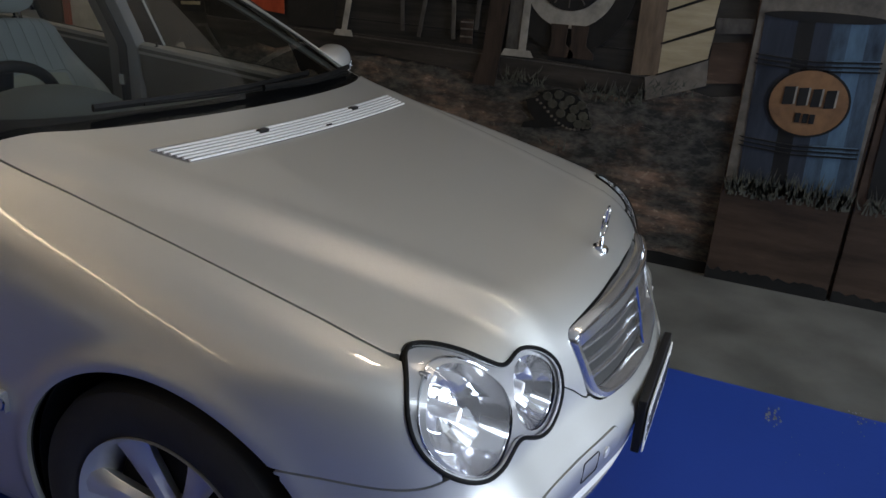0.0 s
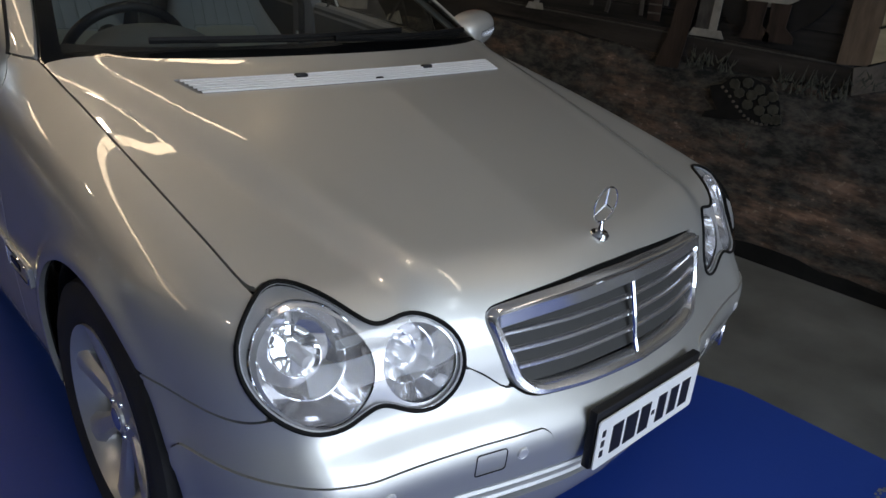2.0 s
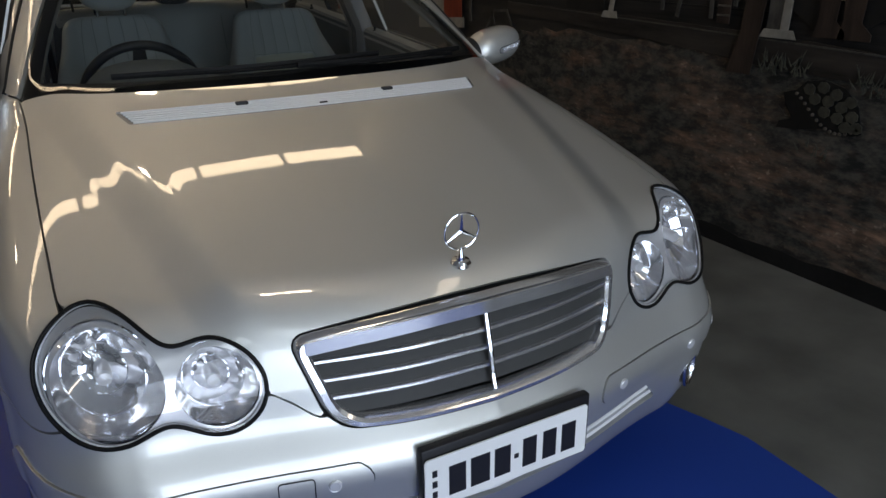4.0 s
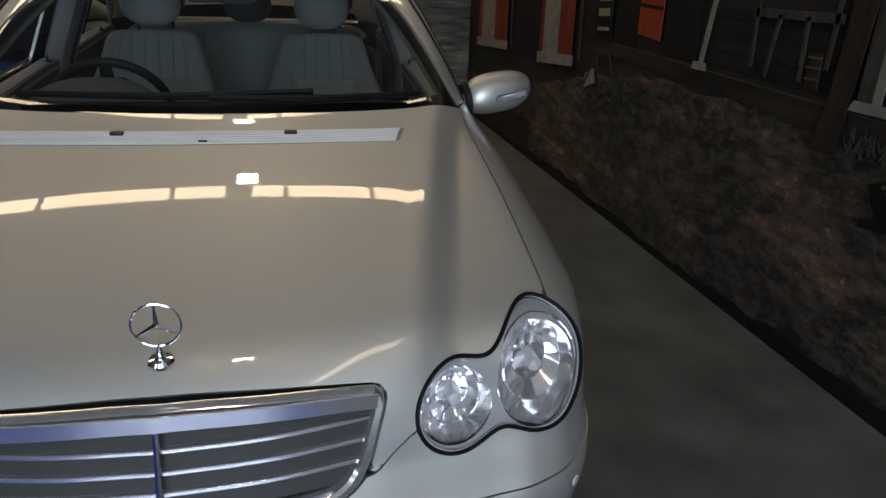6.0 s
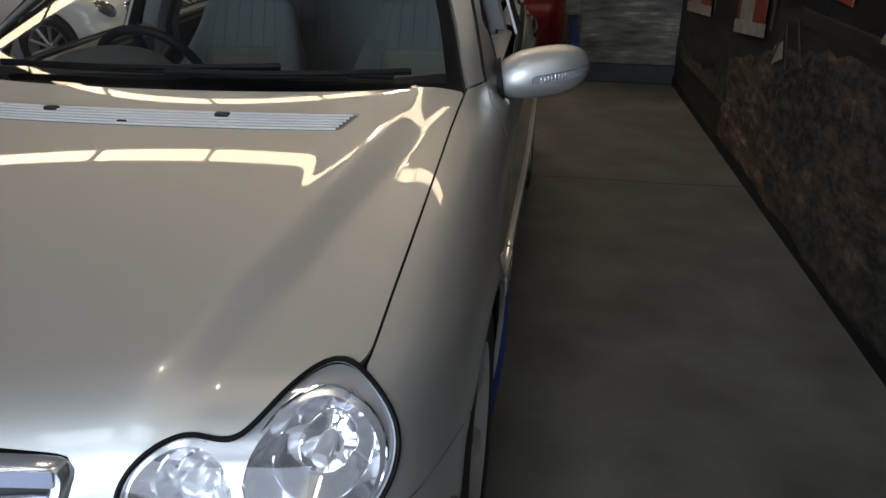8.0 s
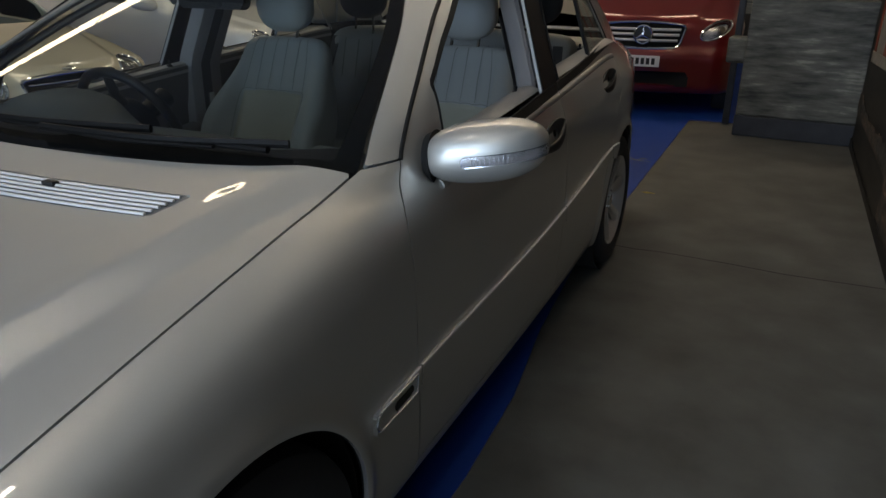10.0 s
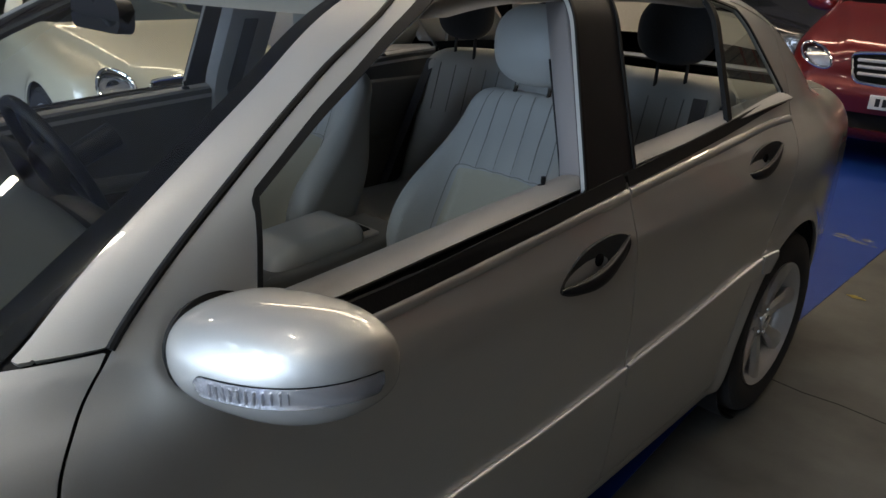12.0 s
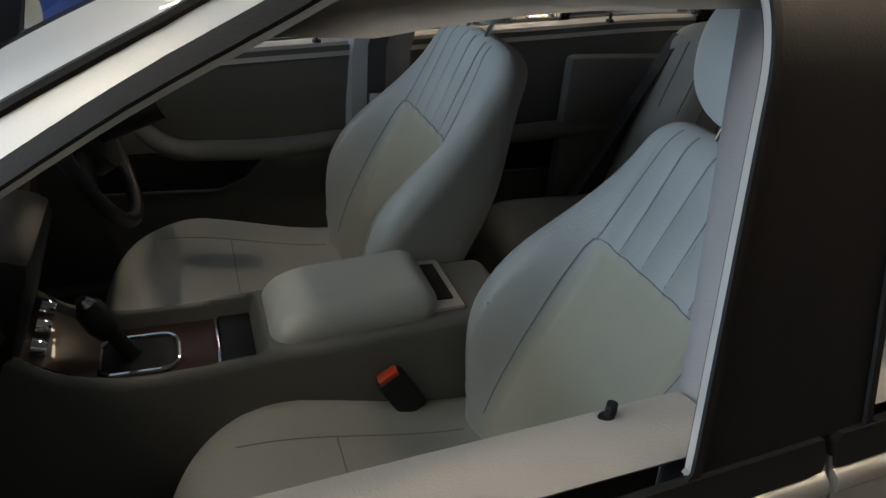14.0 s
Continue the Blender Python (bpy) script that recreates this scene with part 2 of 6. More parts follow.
def skin(form, lo, hi, h):
    """Surface nets: the level set of a form as vertices and triangles."""
    axes = [np.arange(a, b + h, h) for a, b in zip(lo, hi)]
    val = form(np.stack(np.meshgrid(*axes, indexing="ij"), -1))
    inside = val < 0
    n = np.array(val.shape) - 1
    total, count = np.zeros((*n, 3)), np.zeros(n)
    for ax in range(3):
        o1, o2 = [a for a in range(3) if a != ax]
        for i in (0, 1):
            for j in (0, 1):
                s0 = [None] * 3
                s1 = [None] * 3
                s0[ax], s1[ax] = slice(0, n[ax]), slice(1, n[ax] + 1)
                s0[o1] = s1[o1] = slice(i, n[o1] + i)
                s0[o2] = s1[o2] = slice(j, n[o2] + j)
                a, b = val[tuple(s0)], val[tuple(s1)]
                hit = (a < 0) != (b < 0)
                f = np.where(hit, a / np.where(hit, a - b, 1), 0)
                off = np.zeros((*n, 3))
                off[..., ax], off[..., o1], off[..., o2] = f, i, j
                total += off * hit[..., None]
                count += hit
    used = count > 0
    ids = np.full(n, -1)
    ids[used] = np.arange(used.sum())
    cell = np.stack(np.nonzero(used), -1)
    verts = np.array(lo) + h * (cell + total[used] / count[used][:, None])
    quads = []
    for ax in range(3):
        o1, o2 = (ax + 1) % 3, (ax + 2) % 3
        s0 = [slice(1, None if a != ax else -1) if a != ax else slice(0, -1) for a in range(3)]
        s1 = list(s0)
        s1[ax] = slice(1, None)
        a, b = inside[tuple(s0)], inside[tuple(s1)]
        for flip, hit in ((False, a & ~b), (True, ~a & b)):
            c = np.stack(np.nonzero(hit), -1)
            for k in (o1, o2):
                c[:, k] += 1
            c = c[(c[:, o1] < n[o1]) & (c[:, o2] < n[o2])]
            e1, e2 = np.eye(3, dtype=int)[o1], np.eye(3, dtype=int)[o2]
            q = np.stack([ids[tuple(d.T)] for d in (c - e1 - e2, c - e2, c, c - e1)], -1)
            quads.append(q[:, ::-1] if flip else q)
    q = np.concatenate(quads)
    q = q[(q >= 0).all(1)]
    tris = np.concatenate([q[:, [0, 1, 2]], q[:, [0, 2, 3]]])
    return settle(form, verts), tris


def compact(v, t):
    used, inv = np.unique(t, return_inverse=True)
    return v[used], inv.reshape(-1, 3)


def clip(v, t, field, form=None, level=0.0):
    """Keeps the part of a triangle mesh where field(vertices) > level, with a clean cut edge."""
    g = field(v) - level
    g = np.where(np.abs(g) < 1e-5, 1e-5, g)
    pos = g[t] > 0
    n = pos.sum(1)
    keep, mixed = t[n == 3], t[(n > 0) & (n < 3)]
    extra, cache, out = [], {}, []

    def cut(a, b):
        key = (a, b) if a < b else (b, a)
        if key not in cache:
            f = g[a] / (g[a] - g[b])
            cache[key] = len(v) + len(extra)
            extra.append(v[a] + f * (v[b] - v[a]))
        return cache[key]

    for tri in mixed.tolist():
        poly = []
        for i in range(3):
            a, b = tri[i], tri[(i + 1) % 3]
            if g[a] > 0:
                poly.append(a)
            if (g[a] > 0) != (g[b] > 0):
                poly.append(cut(a, b))
        out += [(poly[0], poly[i], poly[i + 1]) for i in range(1, len(poly) - 1)]
    if extra:
        new_v = np.array(extra)
        if form is not None:
            new_v = settle(form, new_v, 2)
        v = np.concatenate([v, new_v])
    t = np.concatenate([keep, np.array(out, int).reshape(-1, 3)])
    return compact(v, t) if len(t) else (v[:0], t)


def link_mesh(name, verts, faces, mat, parent=None, label="", smooth=True, normals=None):
    me = bpy.data.meshes.new(name)
    me.from_pydata(np.asarray(verts).tolist(), [], [list(f) for f in np.asarray(faces).tolist()] if isinstance(faces, np.ndarray) else faces)
    me.materials.append(mat)
    me.polygons.foreach_set("use_smooth", [smooth] * len(me.polygons))
    if normals is not None:
        me.normals_split_custom_set_from_vertices(np.asarray(normals).tolist())
    me.update()
    ob = new(name, me)
    if parent is not None:
        ob.parent = parent
    if label:
        tagged(ob, label)
    return ob


def panel(name, v, t, mat, parent, form=body_form, rim=0.012, lift=0.0, label=""):
    """A sheet-metal panel from a cut skin: true normals, and an edge turned in by rim."""
    if not len(t):
        return None
    nrm = gradient(form, v)
    nrm /= np.linalg.norm(nrm, axis=1)[:, None]
    v = v + lift * nrm
    verts, faces, normals = v, t, nrm
    if rim:
        e = np.concatenate([t[:, [0, 1]], t[:, [1, 2]], t[:, [2, 0]]])
        key = np.sort(e, 1)
        _, inv, cnt = np.unique(key, axis=0, return_inverse=True, return_counts=True)
        edge = e[cnt[inv.ravel()] == 1]
        if len(edge):
            a, b = edge[:, 0], edge[:, 1]
            along = v[b] - v[a]
            outw = np.cross(along, nrm[a])
            outw /= np.maximum(np.linalg.norm(outw, axis=1), 1e-9)[:, None]
            base = len(v)
            k = len(edge)
            strip = np.concatenate([v[a], v[b], v[b] - rim * nrm[b], v[a] - rim * nrm[a]])
            verts = np.concatenate([v, strip])
            normals = np.concatenate([nrm, outw, outw, outw, outw])
            i = base + np.arange(k)
            quad = np.stack([i + k, i, i + 3 * k, i + 2 * k], 1)
            faces = [list(f) for f in t.tolist()] + [list(f) for f in quad.tolist()]
    ob = link_mesh(name, verts, faces, mat, parent, label, True, normals)
    if mat in (PANE, TINT, LENS):
        ob.visible_shadow = False
    return ob


# ---- shapes ----
def part(name, bm, mat, parent=None, label="", smooth=True):
    me = bpy.data.meshes.new(name)
    bmesh.ops.recalc_face_normals(bm, faces=bm.faces)
    bm.to_mesh(me)
    bm.free()
    me.materials.append(mat)
    for p in me.polygons:
        p.use_smooth = smooth
    if smooth:
        me.set_sharp_from_angle(angle=radians(38))
    ob = new(name, me)
    if parent is not None:
        ob.parent = parent
    if label:
        tagged(ob, label)
    return ob


def empty(name, label, category, group="", kind="", at=(0, 0, 0)):
    ob = new(name)
    ob.location = at
    return tagged(ob, label, category, group, kind)


def box(sx, sy, sz, at=(0, 0, 0), bevel=0.0, turn=None, bm=None, segments=2):
    bm = bm or bmesh.new()
    m = Matrix.Translation(at) @ (turn or Matrix()) @ Matrix.Diagonal((sx, sy, sz, 1))
    made = bmesh.ops.create_cube(bm, size=1, matrix=m)
    if bevel:
        edges = list({e for v in made["verts"] for e in v.link_edges})
        bmesh.ops.bevel(bm, geom=edges, offset=bevel, segments=segments, affect="EDGES", profile=0.5)
    return bm


def lathe(profile, n=48, axis="z", at=(0, 0, 0), bm=None, closed=False, caps=True):
    """Turns (radius, height) pairs round an axis."""
    bm = bm or bmesh.new()
    rings = []
    for r, h in profile:
        ring = []
        for i in range(n):
            a = 2 * math.pi * i / n
            c, s = r * math.cos(a), r * math.sin(a)
            p = {"z": (c, s, h), "x": (h, c, s), "y": (c, h, s)}[axis]
            ring.append(bm.verts.new(Vector(p) + Vector(at)))
        rings.append(ring)
    pairs = list(zip(rings, rings[1:])) + ([(rings[-1], rings[0])] if closed else [])
    for a, b in pairs:
        for i in range(n):
            bm.faces.new((a[i], a[(i + 1) % n], b[(i + 1) % n], b[i]))
    if caps and not closed:
        for ring, h in ((rings[0], profile[0]), (rings[-1], profile[-1])):
            if h[0] > 1e-6:
                bm.faces.new(ring)
    return bm


def sweep(points, radius, n=8, closed=False, bm=None, flat=1.0, up=(0, 0, 1), caps=True):
    """A tube along points; flat squeezes it along its own upward side; radius may be a list."""
    bm = bm or bmesh.new()
    pts = [Vector(p) for p in points]
    radii = radius if isinstance(radius, (list, tuple)) else [radius] * len(pts)
    rings = []
    for i, p in enumerate(pts):
        a = pts[i - 1] if (i or closed) else p
        b = pts[(i + 1) % len(pts)] if (i + 1 < len(pts) or closed) else p
        d = (b - a).normalized()
        u = Vector(up)
        s = d.cross(u)
        s = s.normalized() if s.length > 1e-4 else d.orthogonal().normalized()
        w = s.cross(d)
        rings.append([bm.verts.new(p + radii[i] * (math.cos(2 * math.pi * k / n) * s + flat * math.sin(2 * math.pi * k / n) * w)) for k in range(n)])
    for a, b in list(zip(rings, rings[1:])) + ([(rings[-1], rings[0])] if closed else []):
        for k in range(n):
            bm.faces.new((a[k], a[(k + 1) % n], b[(k + 1) % n], b[k]))
    if caps and not closed:
        bm.faces.new(rings[0])
        bm.faces.new(rings[-1])
    return bm


def prism(outline, depth, frame_=None, bm=None):
    """A flat outline (x, y) given depth along z, laid by a matrix."""
    bm = bm or bmesh.new()
    m = frame_ or Matrix()
    lo = [bm.verts.new(m @ Vector((x, y, 0))) for x, y in outline]
    hi = [bm.verts.new(m @ Vector((x, y, depth))) for x, y in outline]
    bm.faces.new(lo[::-1])
    bm.faces.new(hi)
    for i in range(len(lo)):
        j = (i + 1) % len(lo)
        bm.faces.new((lo[i], lo[j], hi[j], hi[i]))
    return bm


def rounded(w, h, r, n=6):
    """The outline of a rectangle with round corners, about its middle."""
    out = []
    for cx, cy, a0 in ((w / 2 - r, h / 2 - r, 0), (r - w / 2, h / 2 - r, 90), (r - w / 2, r - h / 2, 180), (w / 2 - r, r - h / 2, 270)):
        out += [(cx + r * math.cos(radians(a0 + 90 * i / n)), cy + r * math.sin(radians(a0 + 90 * i / n))) for i in range(n + 1)]
    return out


def grid(fn, us, vs, thick=0.0, bm=None, wrap=False):
    """A sheet from fn(u, v), with thickness along its normal."""
    bm = bm or bmesh.new()
    rows = [[bm.verts.new(fn(u, v)) for v in vs] for u in us]
    faces = []
    for i in range(len(us) - 1):
        for j in range(len(vs) - 1):
            faces.append(bm.faces.new((rows[i][j], rows[i + 1][j], rows[i + 1][j + 1], rows[i][j + 1])))
    if thick:
        bm.normal_update()
        bmesh.ops.solidify(bm, geom=faces, thickness=thick)
    return bm


def span(a, b, n):
    return [a + (b - a) * i / (n - 1) for i in range(n)]


def on_skin(form, pts, lift=0.0, rounds=6):
    """Points laid onto a form, and lifted off it."""
    p = settle(form, np.array(pts, float), rounds)
    n = gradient(form, p)
    n /= np.linalg.norm(n, axis=1)[:, None]
    return p + lift * n


def dense(pts, n):
    """A polyline resampled smoothly to n points."""
    pts = np.array(pts, float)
    s = np.r_[0, np.cumsum(np.linalg.norm(np.diff(pts, axis=0), axis=1))]
    t = np.linspace(0, s[-1], n)
    return np.stack([curve(s, pts[:, k])(t) if len(pts) > 2 else np.interp(t, s, pts[:, k]) for k in range(pts.shape[1])], 1)

# ---- the hall ----
WALL_X = 2.10
X0, X1, Y0, Y1, TOP = -12.0, WALL_X, -7.0, 15.0, 4.6


def slab(name, x0, x1, y0, y1, z0, z1, mat, label="", kind="structure"):
    ob = part(name, box(x1 - x0, y1 - y0, z1 - z0, ((x0 + x1) / 2, (y0 + y1) / 2, (z0 + z1) / 2)), mat, smooth=False)
    return tagged(ob, label, "", "", kind)


floor = slab("floor", X0, X1 + 0.3, Y0, Y1, -0.2, 0.0, CONCRETE, "grey painted concrete hall floor")
wall_east = slab("wall_east", WALL_X, WALL_X + 0.2, Y0, Y1, 0, TOP, PALE_WALL, "long pale hall wall behind the painted mural")
wall_west = slab("wall_west", X0 - 0.2, X0, Y0, Y1, 0, TOP, WALL, "dark far wall of the hall")
wall_north = slab("wall_north", X0, X1, Y1, Y1 + 0.2, 0, TOP, WALL, "dark end wall of the hall")
ceiling = slab("ceiling", X0 - 0.2, X1 + 0.2, Y0 - 0.2, Y1 + 0.2, TOP, TOP + 0.2, CEIL, "plain hall ceiling")


def door_wall():
    bm = bmesh.new()
    for x0, x1, z0, z1 in ((X0, -2.9, 0, TOP), (1.9, X1, 0, TOP), (-2.9, 1.9, 3.6, TOP)):
        box(x1 - x0, 0.2, z1 - z0, ((x0 + x1) / 2, Y0 - 0.1, (z0 + z1) / 2), bm=bm)
    return tagged(part("wall_south", bm, WALL, smooth=False), "end wall with a wide open roller door", "", "", "structure")


wall_south = door_wall()
area_lamp("daylight", (-0.5, Y0 - 0.05, 1.8), (-0.5, 0, 1.2), 4.7, 3.5, 400, (0.40, 0.64, 1.0))
backdrop = tagged(part("backdrop", box(6.6, 0.02, 4.8, (-0.5, Y0 - 0.6, 2.4)), DAY_GLOW, smooth=False), "bright daylight outside the open door", "", "", "structure")


# a row of lit panels under the ceiling, and square lamps
def lit_panel(x0, x1, y, d, light=None):
    lamp = empty("ceiling_light", "long lit panel in a thin white frame under the ceiling", "light", "ceiling lights")
    part("frame", box(x1 - x0 + 0.03, d + 0.05, 0.05, (0, 0, 0.0)), WHITE_PAINT, lamp, smooth=False)
    part("diffuser", box(x1 - x0, d, 0.03, (0, 0, -0.03), 0.005), light or TUBE_GLOW, lamp, smooth=False)
    lamp.location = ((x0 + x1) / 2, y, TOP - 0.03)
    return lamp


for x0, x1 in ((-11.0, -8.7), (-8.6, -6.5), (-6.4, -5.05), (-4.95, -3.65), (-3.55, -2.27), (-2.2, -0.98), (-0.92, -0.42), (-0.14, 0.18), (0.24, 1.10), (1.16, 2.02)):
    lit_panel(x0, x1, 4.72, 0.21)
for x0 in (-5.0, -2.5, 0.0):
    lit_panel(x0, x0 + 1.6, 9.2, 0.55)


# added fill panel near the east wall, brightens mural, aisle and bonnet
lit_panel(1.53, 1.70, -1.5, 2.4, WASH_GLOW)


def skylight(x, y):
    sky = empty("skylight", "milky roof light sheet with daylight behind it", "skylight", "roof lights")
    part("frame", box(1.0, 2.1, 0.05), WHITE_PAINT, sky, smooth=False)
    part("sheet", box(0.9, 2.0, 0.03, (0, 0, -0.03), 0.005), SKY_GLOW, sky, smooth=False)
    sky.location = (x, y, TOP - 0.03)


for x, y in ((-3.5, -4.6), (-1.0, -4.6), (1.0, -4.6)):
    skylight(x, y)


def square_lamp(x, y):
    lamp = empty("high_bay_lamp", "square metal high-bay lamp with a bright middle", "light", "high-bay lamps")
    part("housing", box(0.27, 0.27, 0.10, (0, 0, 0.03), 0.02), WHITE_PAINT, lamp, smooth=False)
    part("diffuser", box(0.21, 0.21, 0.03, (0, 0, -0.025), 0.01), SPOT_GLOW, lamp, smooth=False)
    lamp.location = (x, y, TOP - 0.08)
    return lamp


for x, y in ((-0.2, 4.95), (0.02, 0.4), (-5.0, 0.4), (-5.0, 7.0)):
    square_lamp(x, y)

# blue painted bay under the cars
def blue_bay():
    bm = bmesh.new()
    out = [(X0 + 0.1, -3.5), (0.95, -3.5), (0.955, 0.15), (0.92, 0.27), (0.87, 0.42), (0.83, 0.62), (0.83, 1.2), (0.842, 1.64), (0.825, 2.1), (0.757, 2.6), (0.705, 3.3), (0.71, 4.5), (0.73, 7.42), (1.25, 7.46), (1.25, Y1 - 0.1), (X0 + 0.1, Y1 - 0.1)]
    prism(out, 0.004, bm=bm)
    return tagged(part("blue_floor", bm, BLUE_FLOOR, smooth=False), "glossy blue painted floor bay with scuffs", "", "", "structure")


blue_bay()


# wear on the floors
def flakes(name, mat, spots, label):
    rng = random.Random(7)
    bm = bmesh.new()
    for cx, cy, spread, count, size in spots:
        for _ in range(count):
            x, y, r = cx + rng.gauss(0, spread), cy + rng.gauss(0, spread * 0.6), size * rng.uniform(0.3, 1.0)
            k = rng.randint(5, 7)
            a0 = rng.uniform(0, 6.3)
            prism([(x + r * rng.uniform(0.5, 1.2) * math.cos(a0 + 6.283 * i / k), y + 0.5 * r * rng.uniform(0.5, 1.2) * math.sin(a0 + 6.283 * i / k)) for i in range(k)], 0.0008, Matrix.Translation((0, 0, 0.0045)), bm)
    return tagged(part(name, bm, mat, smooth=False), label, "floor wear", "", "stuff")


SCUFF = material("bare_scuff", (0.16, 0.17, 0.20), 0.7, noise_scale=40, vary=0.3)
flakes("paint_scuffs", SCUFF, [(0.79, -0.35, 0.035, 26, 0.012), (0.92, -0.62, 0.03, 16, 0.010), (0.62, -0.5, 0.12, 12, 0.004), (0.2, -0.55, 0.3, 14, 0.004), (0.55, 5.6, 0.05, 10, 0.05)], "pale chipped spots in the blue floor paint")
MARK = material("yellow_mark", (0.42, 0.33, 0.08), 0.7, noise_scale=40, vary=0.3)
flakes("yellow_mark", MARK, [(0.81, 4.74, 0.02, 12, 0.022)], "small worn yellow paint mark on concrete")


def joint(pts):
    bm = sweep([(x, y, 0.0008) for x, y in pts], 0.0035, 4, flat=0.25)
    return tagged(part("floor_joint", bm, LINER), "thin dark joint line in the concrete", "", "", "structure")


joint([(0.71, 3.70), (0.93, 3.685), (1.05, 3.70), (1.4, 3.685), (1.65, 3.66), (2.08, 3.675)])


# ---- the painted wall ----
def painted(name, dark, light, scale, stretch=(1, 1, 1), contrast=0.25, third=None):
    """Brushed wall paint: two or three colours in streaks."""
    m = bpy.data.materials.new(name)
    m.use_nodes = True
    nt = m.node_tree
    b = nt.nodes["Principled BSDF"]
    b.inputs["Roughness"].default_value, b.inputs["Specular IOR Level"].default_value = 0.6, 0.25
    co, mp, n1, n2, r1 = (nt.nodes.new("ShaderNode" + k) for k in ("TexCoord", "Mapping", "TexNoise", "TexNoise", "ValToRGB"))
    mp.inputs["Scale"].default_value = stretch
    nt.links.new(co.outputs["Object"], mp.inputs["Vector"])
    for n, s, d in ((n1, scale, 9), (n2, scale * 0.22, 4)):
        n.inputs["Scale"].default_value, n.inputs["Detail"].default_value, n.inputs["Roughness"].default_value = s, d, 0.65
        nt.links.new(mp.outputs["Vector"], n.inputs["Vector"])
    add = nt.nodes.new("ShaderNodeMath")
    add.operation = "MULTIPLY_ADD"
    add.inputs[1].default_value = 0.55
    half = nt.nodes.new("ShaderNodeMath")
    half.operation = "MULTIPLY"
    half.inputs[1].default_value = 0.45
    nt.links.new(n2.outputs["Fac"], half.inputs[0])
    nt.links.new(n1.outputs["Fac"], add.inputs[0])
    nt.links.new(half.outputs[0], add.inputs[2])
    nt.links.new(add.outputs[0], r1.inputs[0])
    r1.color_ramp.elements[0].position, r1.color_ramp.elements[0].color = 0.5 - contrast / 2, (*[0.62 * c for c in dark], 1)
    r1.color_ramp.elements[1].position, r1.color_ramp.elements[1].color = 0.5 + contrast / 2, (*[0.62 * c for c in light], 1)
    if third:
        e = r1.color_ramp.elements.new(0.5 + contrast / 4)
        e.color = (*[0.62 * c for c in third], 1)
    nt.links.new(r1.outputs[0], b.inputs["Base Color"])
    bump = nt.nodes.new("ShaderNodeBump")
    bump.inputs["Strength"].default_value, bump.inputs["Distance"].default_value = 0.35, 0.004
    nt.links.new(n1.outputs["Fac"], bump.inputs["Height"])
    nt.links.new(bump.outputs["Normal"], b.inputs["Normal"])
    return m


P_DIRT2 = painted("painted_red_dirt", (0.03, 0.018, 0.012), (0.17, 0.11, 0.075), 6.0, (1, 0.4, 2.2), 0.26, (0.085, 0.052, 0.036))
P_ROAD = painted("painted_road", (0.012, 0.011, 0.010), (0.060, 0.054, 0.046), 6.0, (1, 0.35, 1.8), 0.26)
P_PLANK = painted("painted_dark_planks", (0.008, 0.008, 0.008), (0.040, 0.037, 0.034), 5.0, (1, 0.5, 9.0), 0.3)
P_PORCH = painted("painted_porch_edge", (0.010, 0.009, 0.008), (0.060, 0.050, 0.042), 9.0, (1, 0.4, 2.5), 0.3)
P_STONE = painted("painted_stone", (0.05, 0.045, 0.04), (0.26, 0.23, 0.19), 9.0, (1, 1, 1), 0.3)
P_CREAM = painted("painted_cream_board", (0.30, 0.24, 0.14), (0.58, 0.49, 0.33), 5.0, (1, 0.5, 4.0), 0.3)
P_POST = painted("painted_brown_post", (0.07, 0.045, 0.03), (0.22, 0.16, 0.11), 8.0, (1, 3.0, 0.5), 0.3)
P_TRUNK = painted("painted_trunk", (0.016, 0.011, 0.009), (0.075, 0.048, 0.035), 8.0, (1, 4.0, 0.6), 0.3)
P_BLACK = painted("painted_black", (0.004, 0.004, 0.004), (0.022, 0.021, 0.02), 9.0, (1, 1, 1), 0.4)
P_WHITE = painted("painted_white", (0.16, 0.15, 0.13), (0.50, 0.47, 0.40), 14.0, (1, 1, 1), 0.4)
P_GREY = painted("painted_grey", (0.018, 0.017, 0.016), (0.13, 0.122, 0.108), 14.0, (1, 2, 1), 0.4)
P_RED = painted("painted_pump_red", (0.12, 0.018, 0.010), (0.42, 0.075, 0.030), 5.0, (1, 3.0, 0.5), 0.35)
P_ORANGE = painted("painted_orange", (0.30, 0.035, 0.012), (0.62, 0.10, 0.035), 6.0, (1, 3.0, 0.6), 0.35)
P_NAVY = painted("painted_navy", (0.010, 0.014, 0.022), (0.045, 0.060, 0.085), 6.0, (1, 3.0, 0.5), 0.35)
P_BLUE = painted("painted_drum_blue", (0.014, 0.024, 0.038), (0.085, 0.155, 0.225), 11.0, (1, 2.0, 0.6), 0.35)
P_SKY = painted("painted_light_blue", (0.05, 0.10, 0.15), (0.22, 0.36, 0.46), 11.0, (1, 2.0, 0.6), 0.35, (0.10, 0.20, 0.29))
P_LOGO = painted("painted_orange_disc", (0.14, 0.07, 0.035), (0.40, 0.21, 0.10), 12.0, (1, 1, 1), 0.4)
P_GRASS = painted("painted_grass", (0.03, 0.034, 0.03), (0.15, 0.155, 0.125), 30.0, (1, 1, 1), 0.4)
P_SHELL = painted("painted_tortoise", (0.018, 0.018, 0.014), (0.10, 0.098, 0.075), 30.0, (1, 1, 1), 0.4)
P_ROCK = painted("painted_grey_rock", (0.045, 0.046, 0.040), (0.40, 0.385, 0.32), 8.0, (0.4, 0.4, 2.4), 0.22, (0.20, 0.195, 0.165))
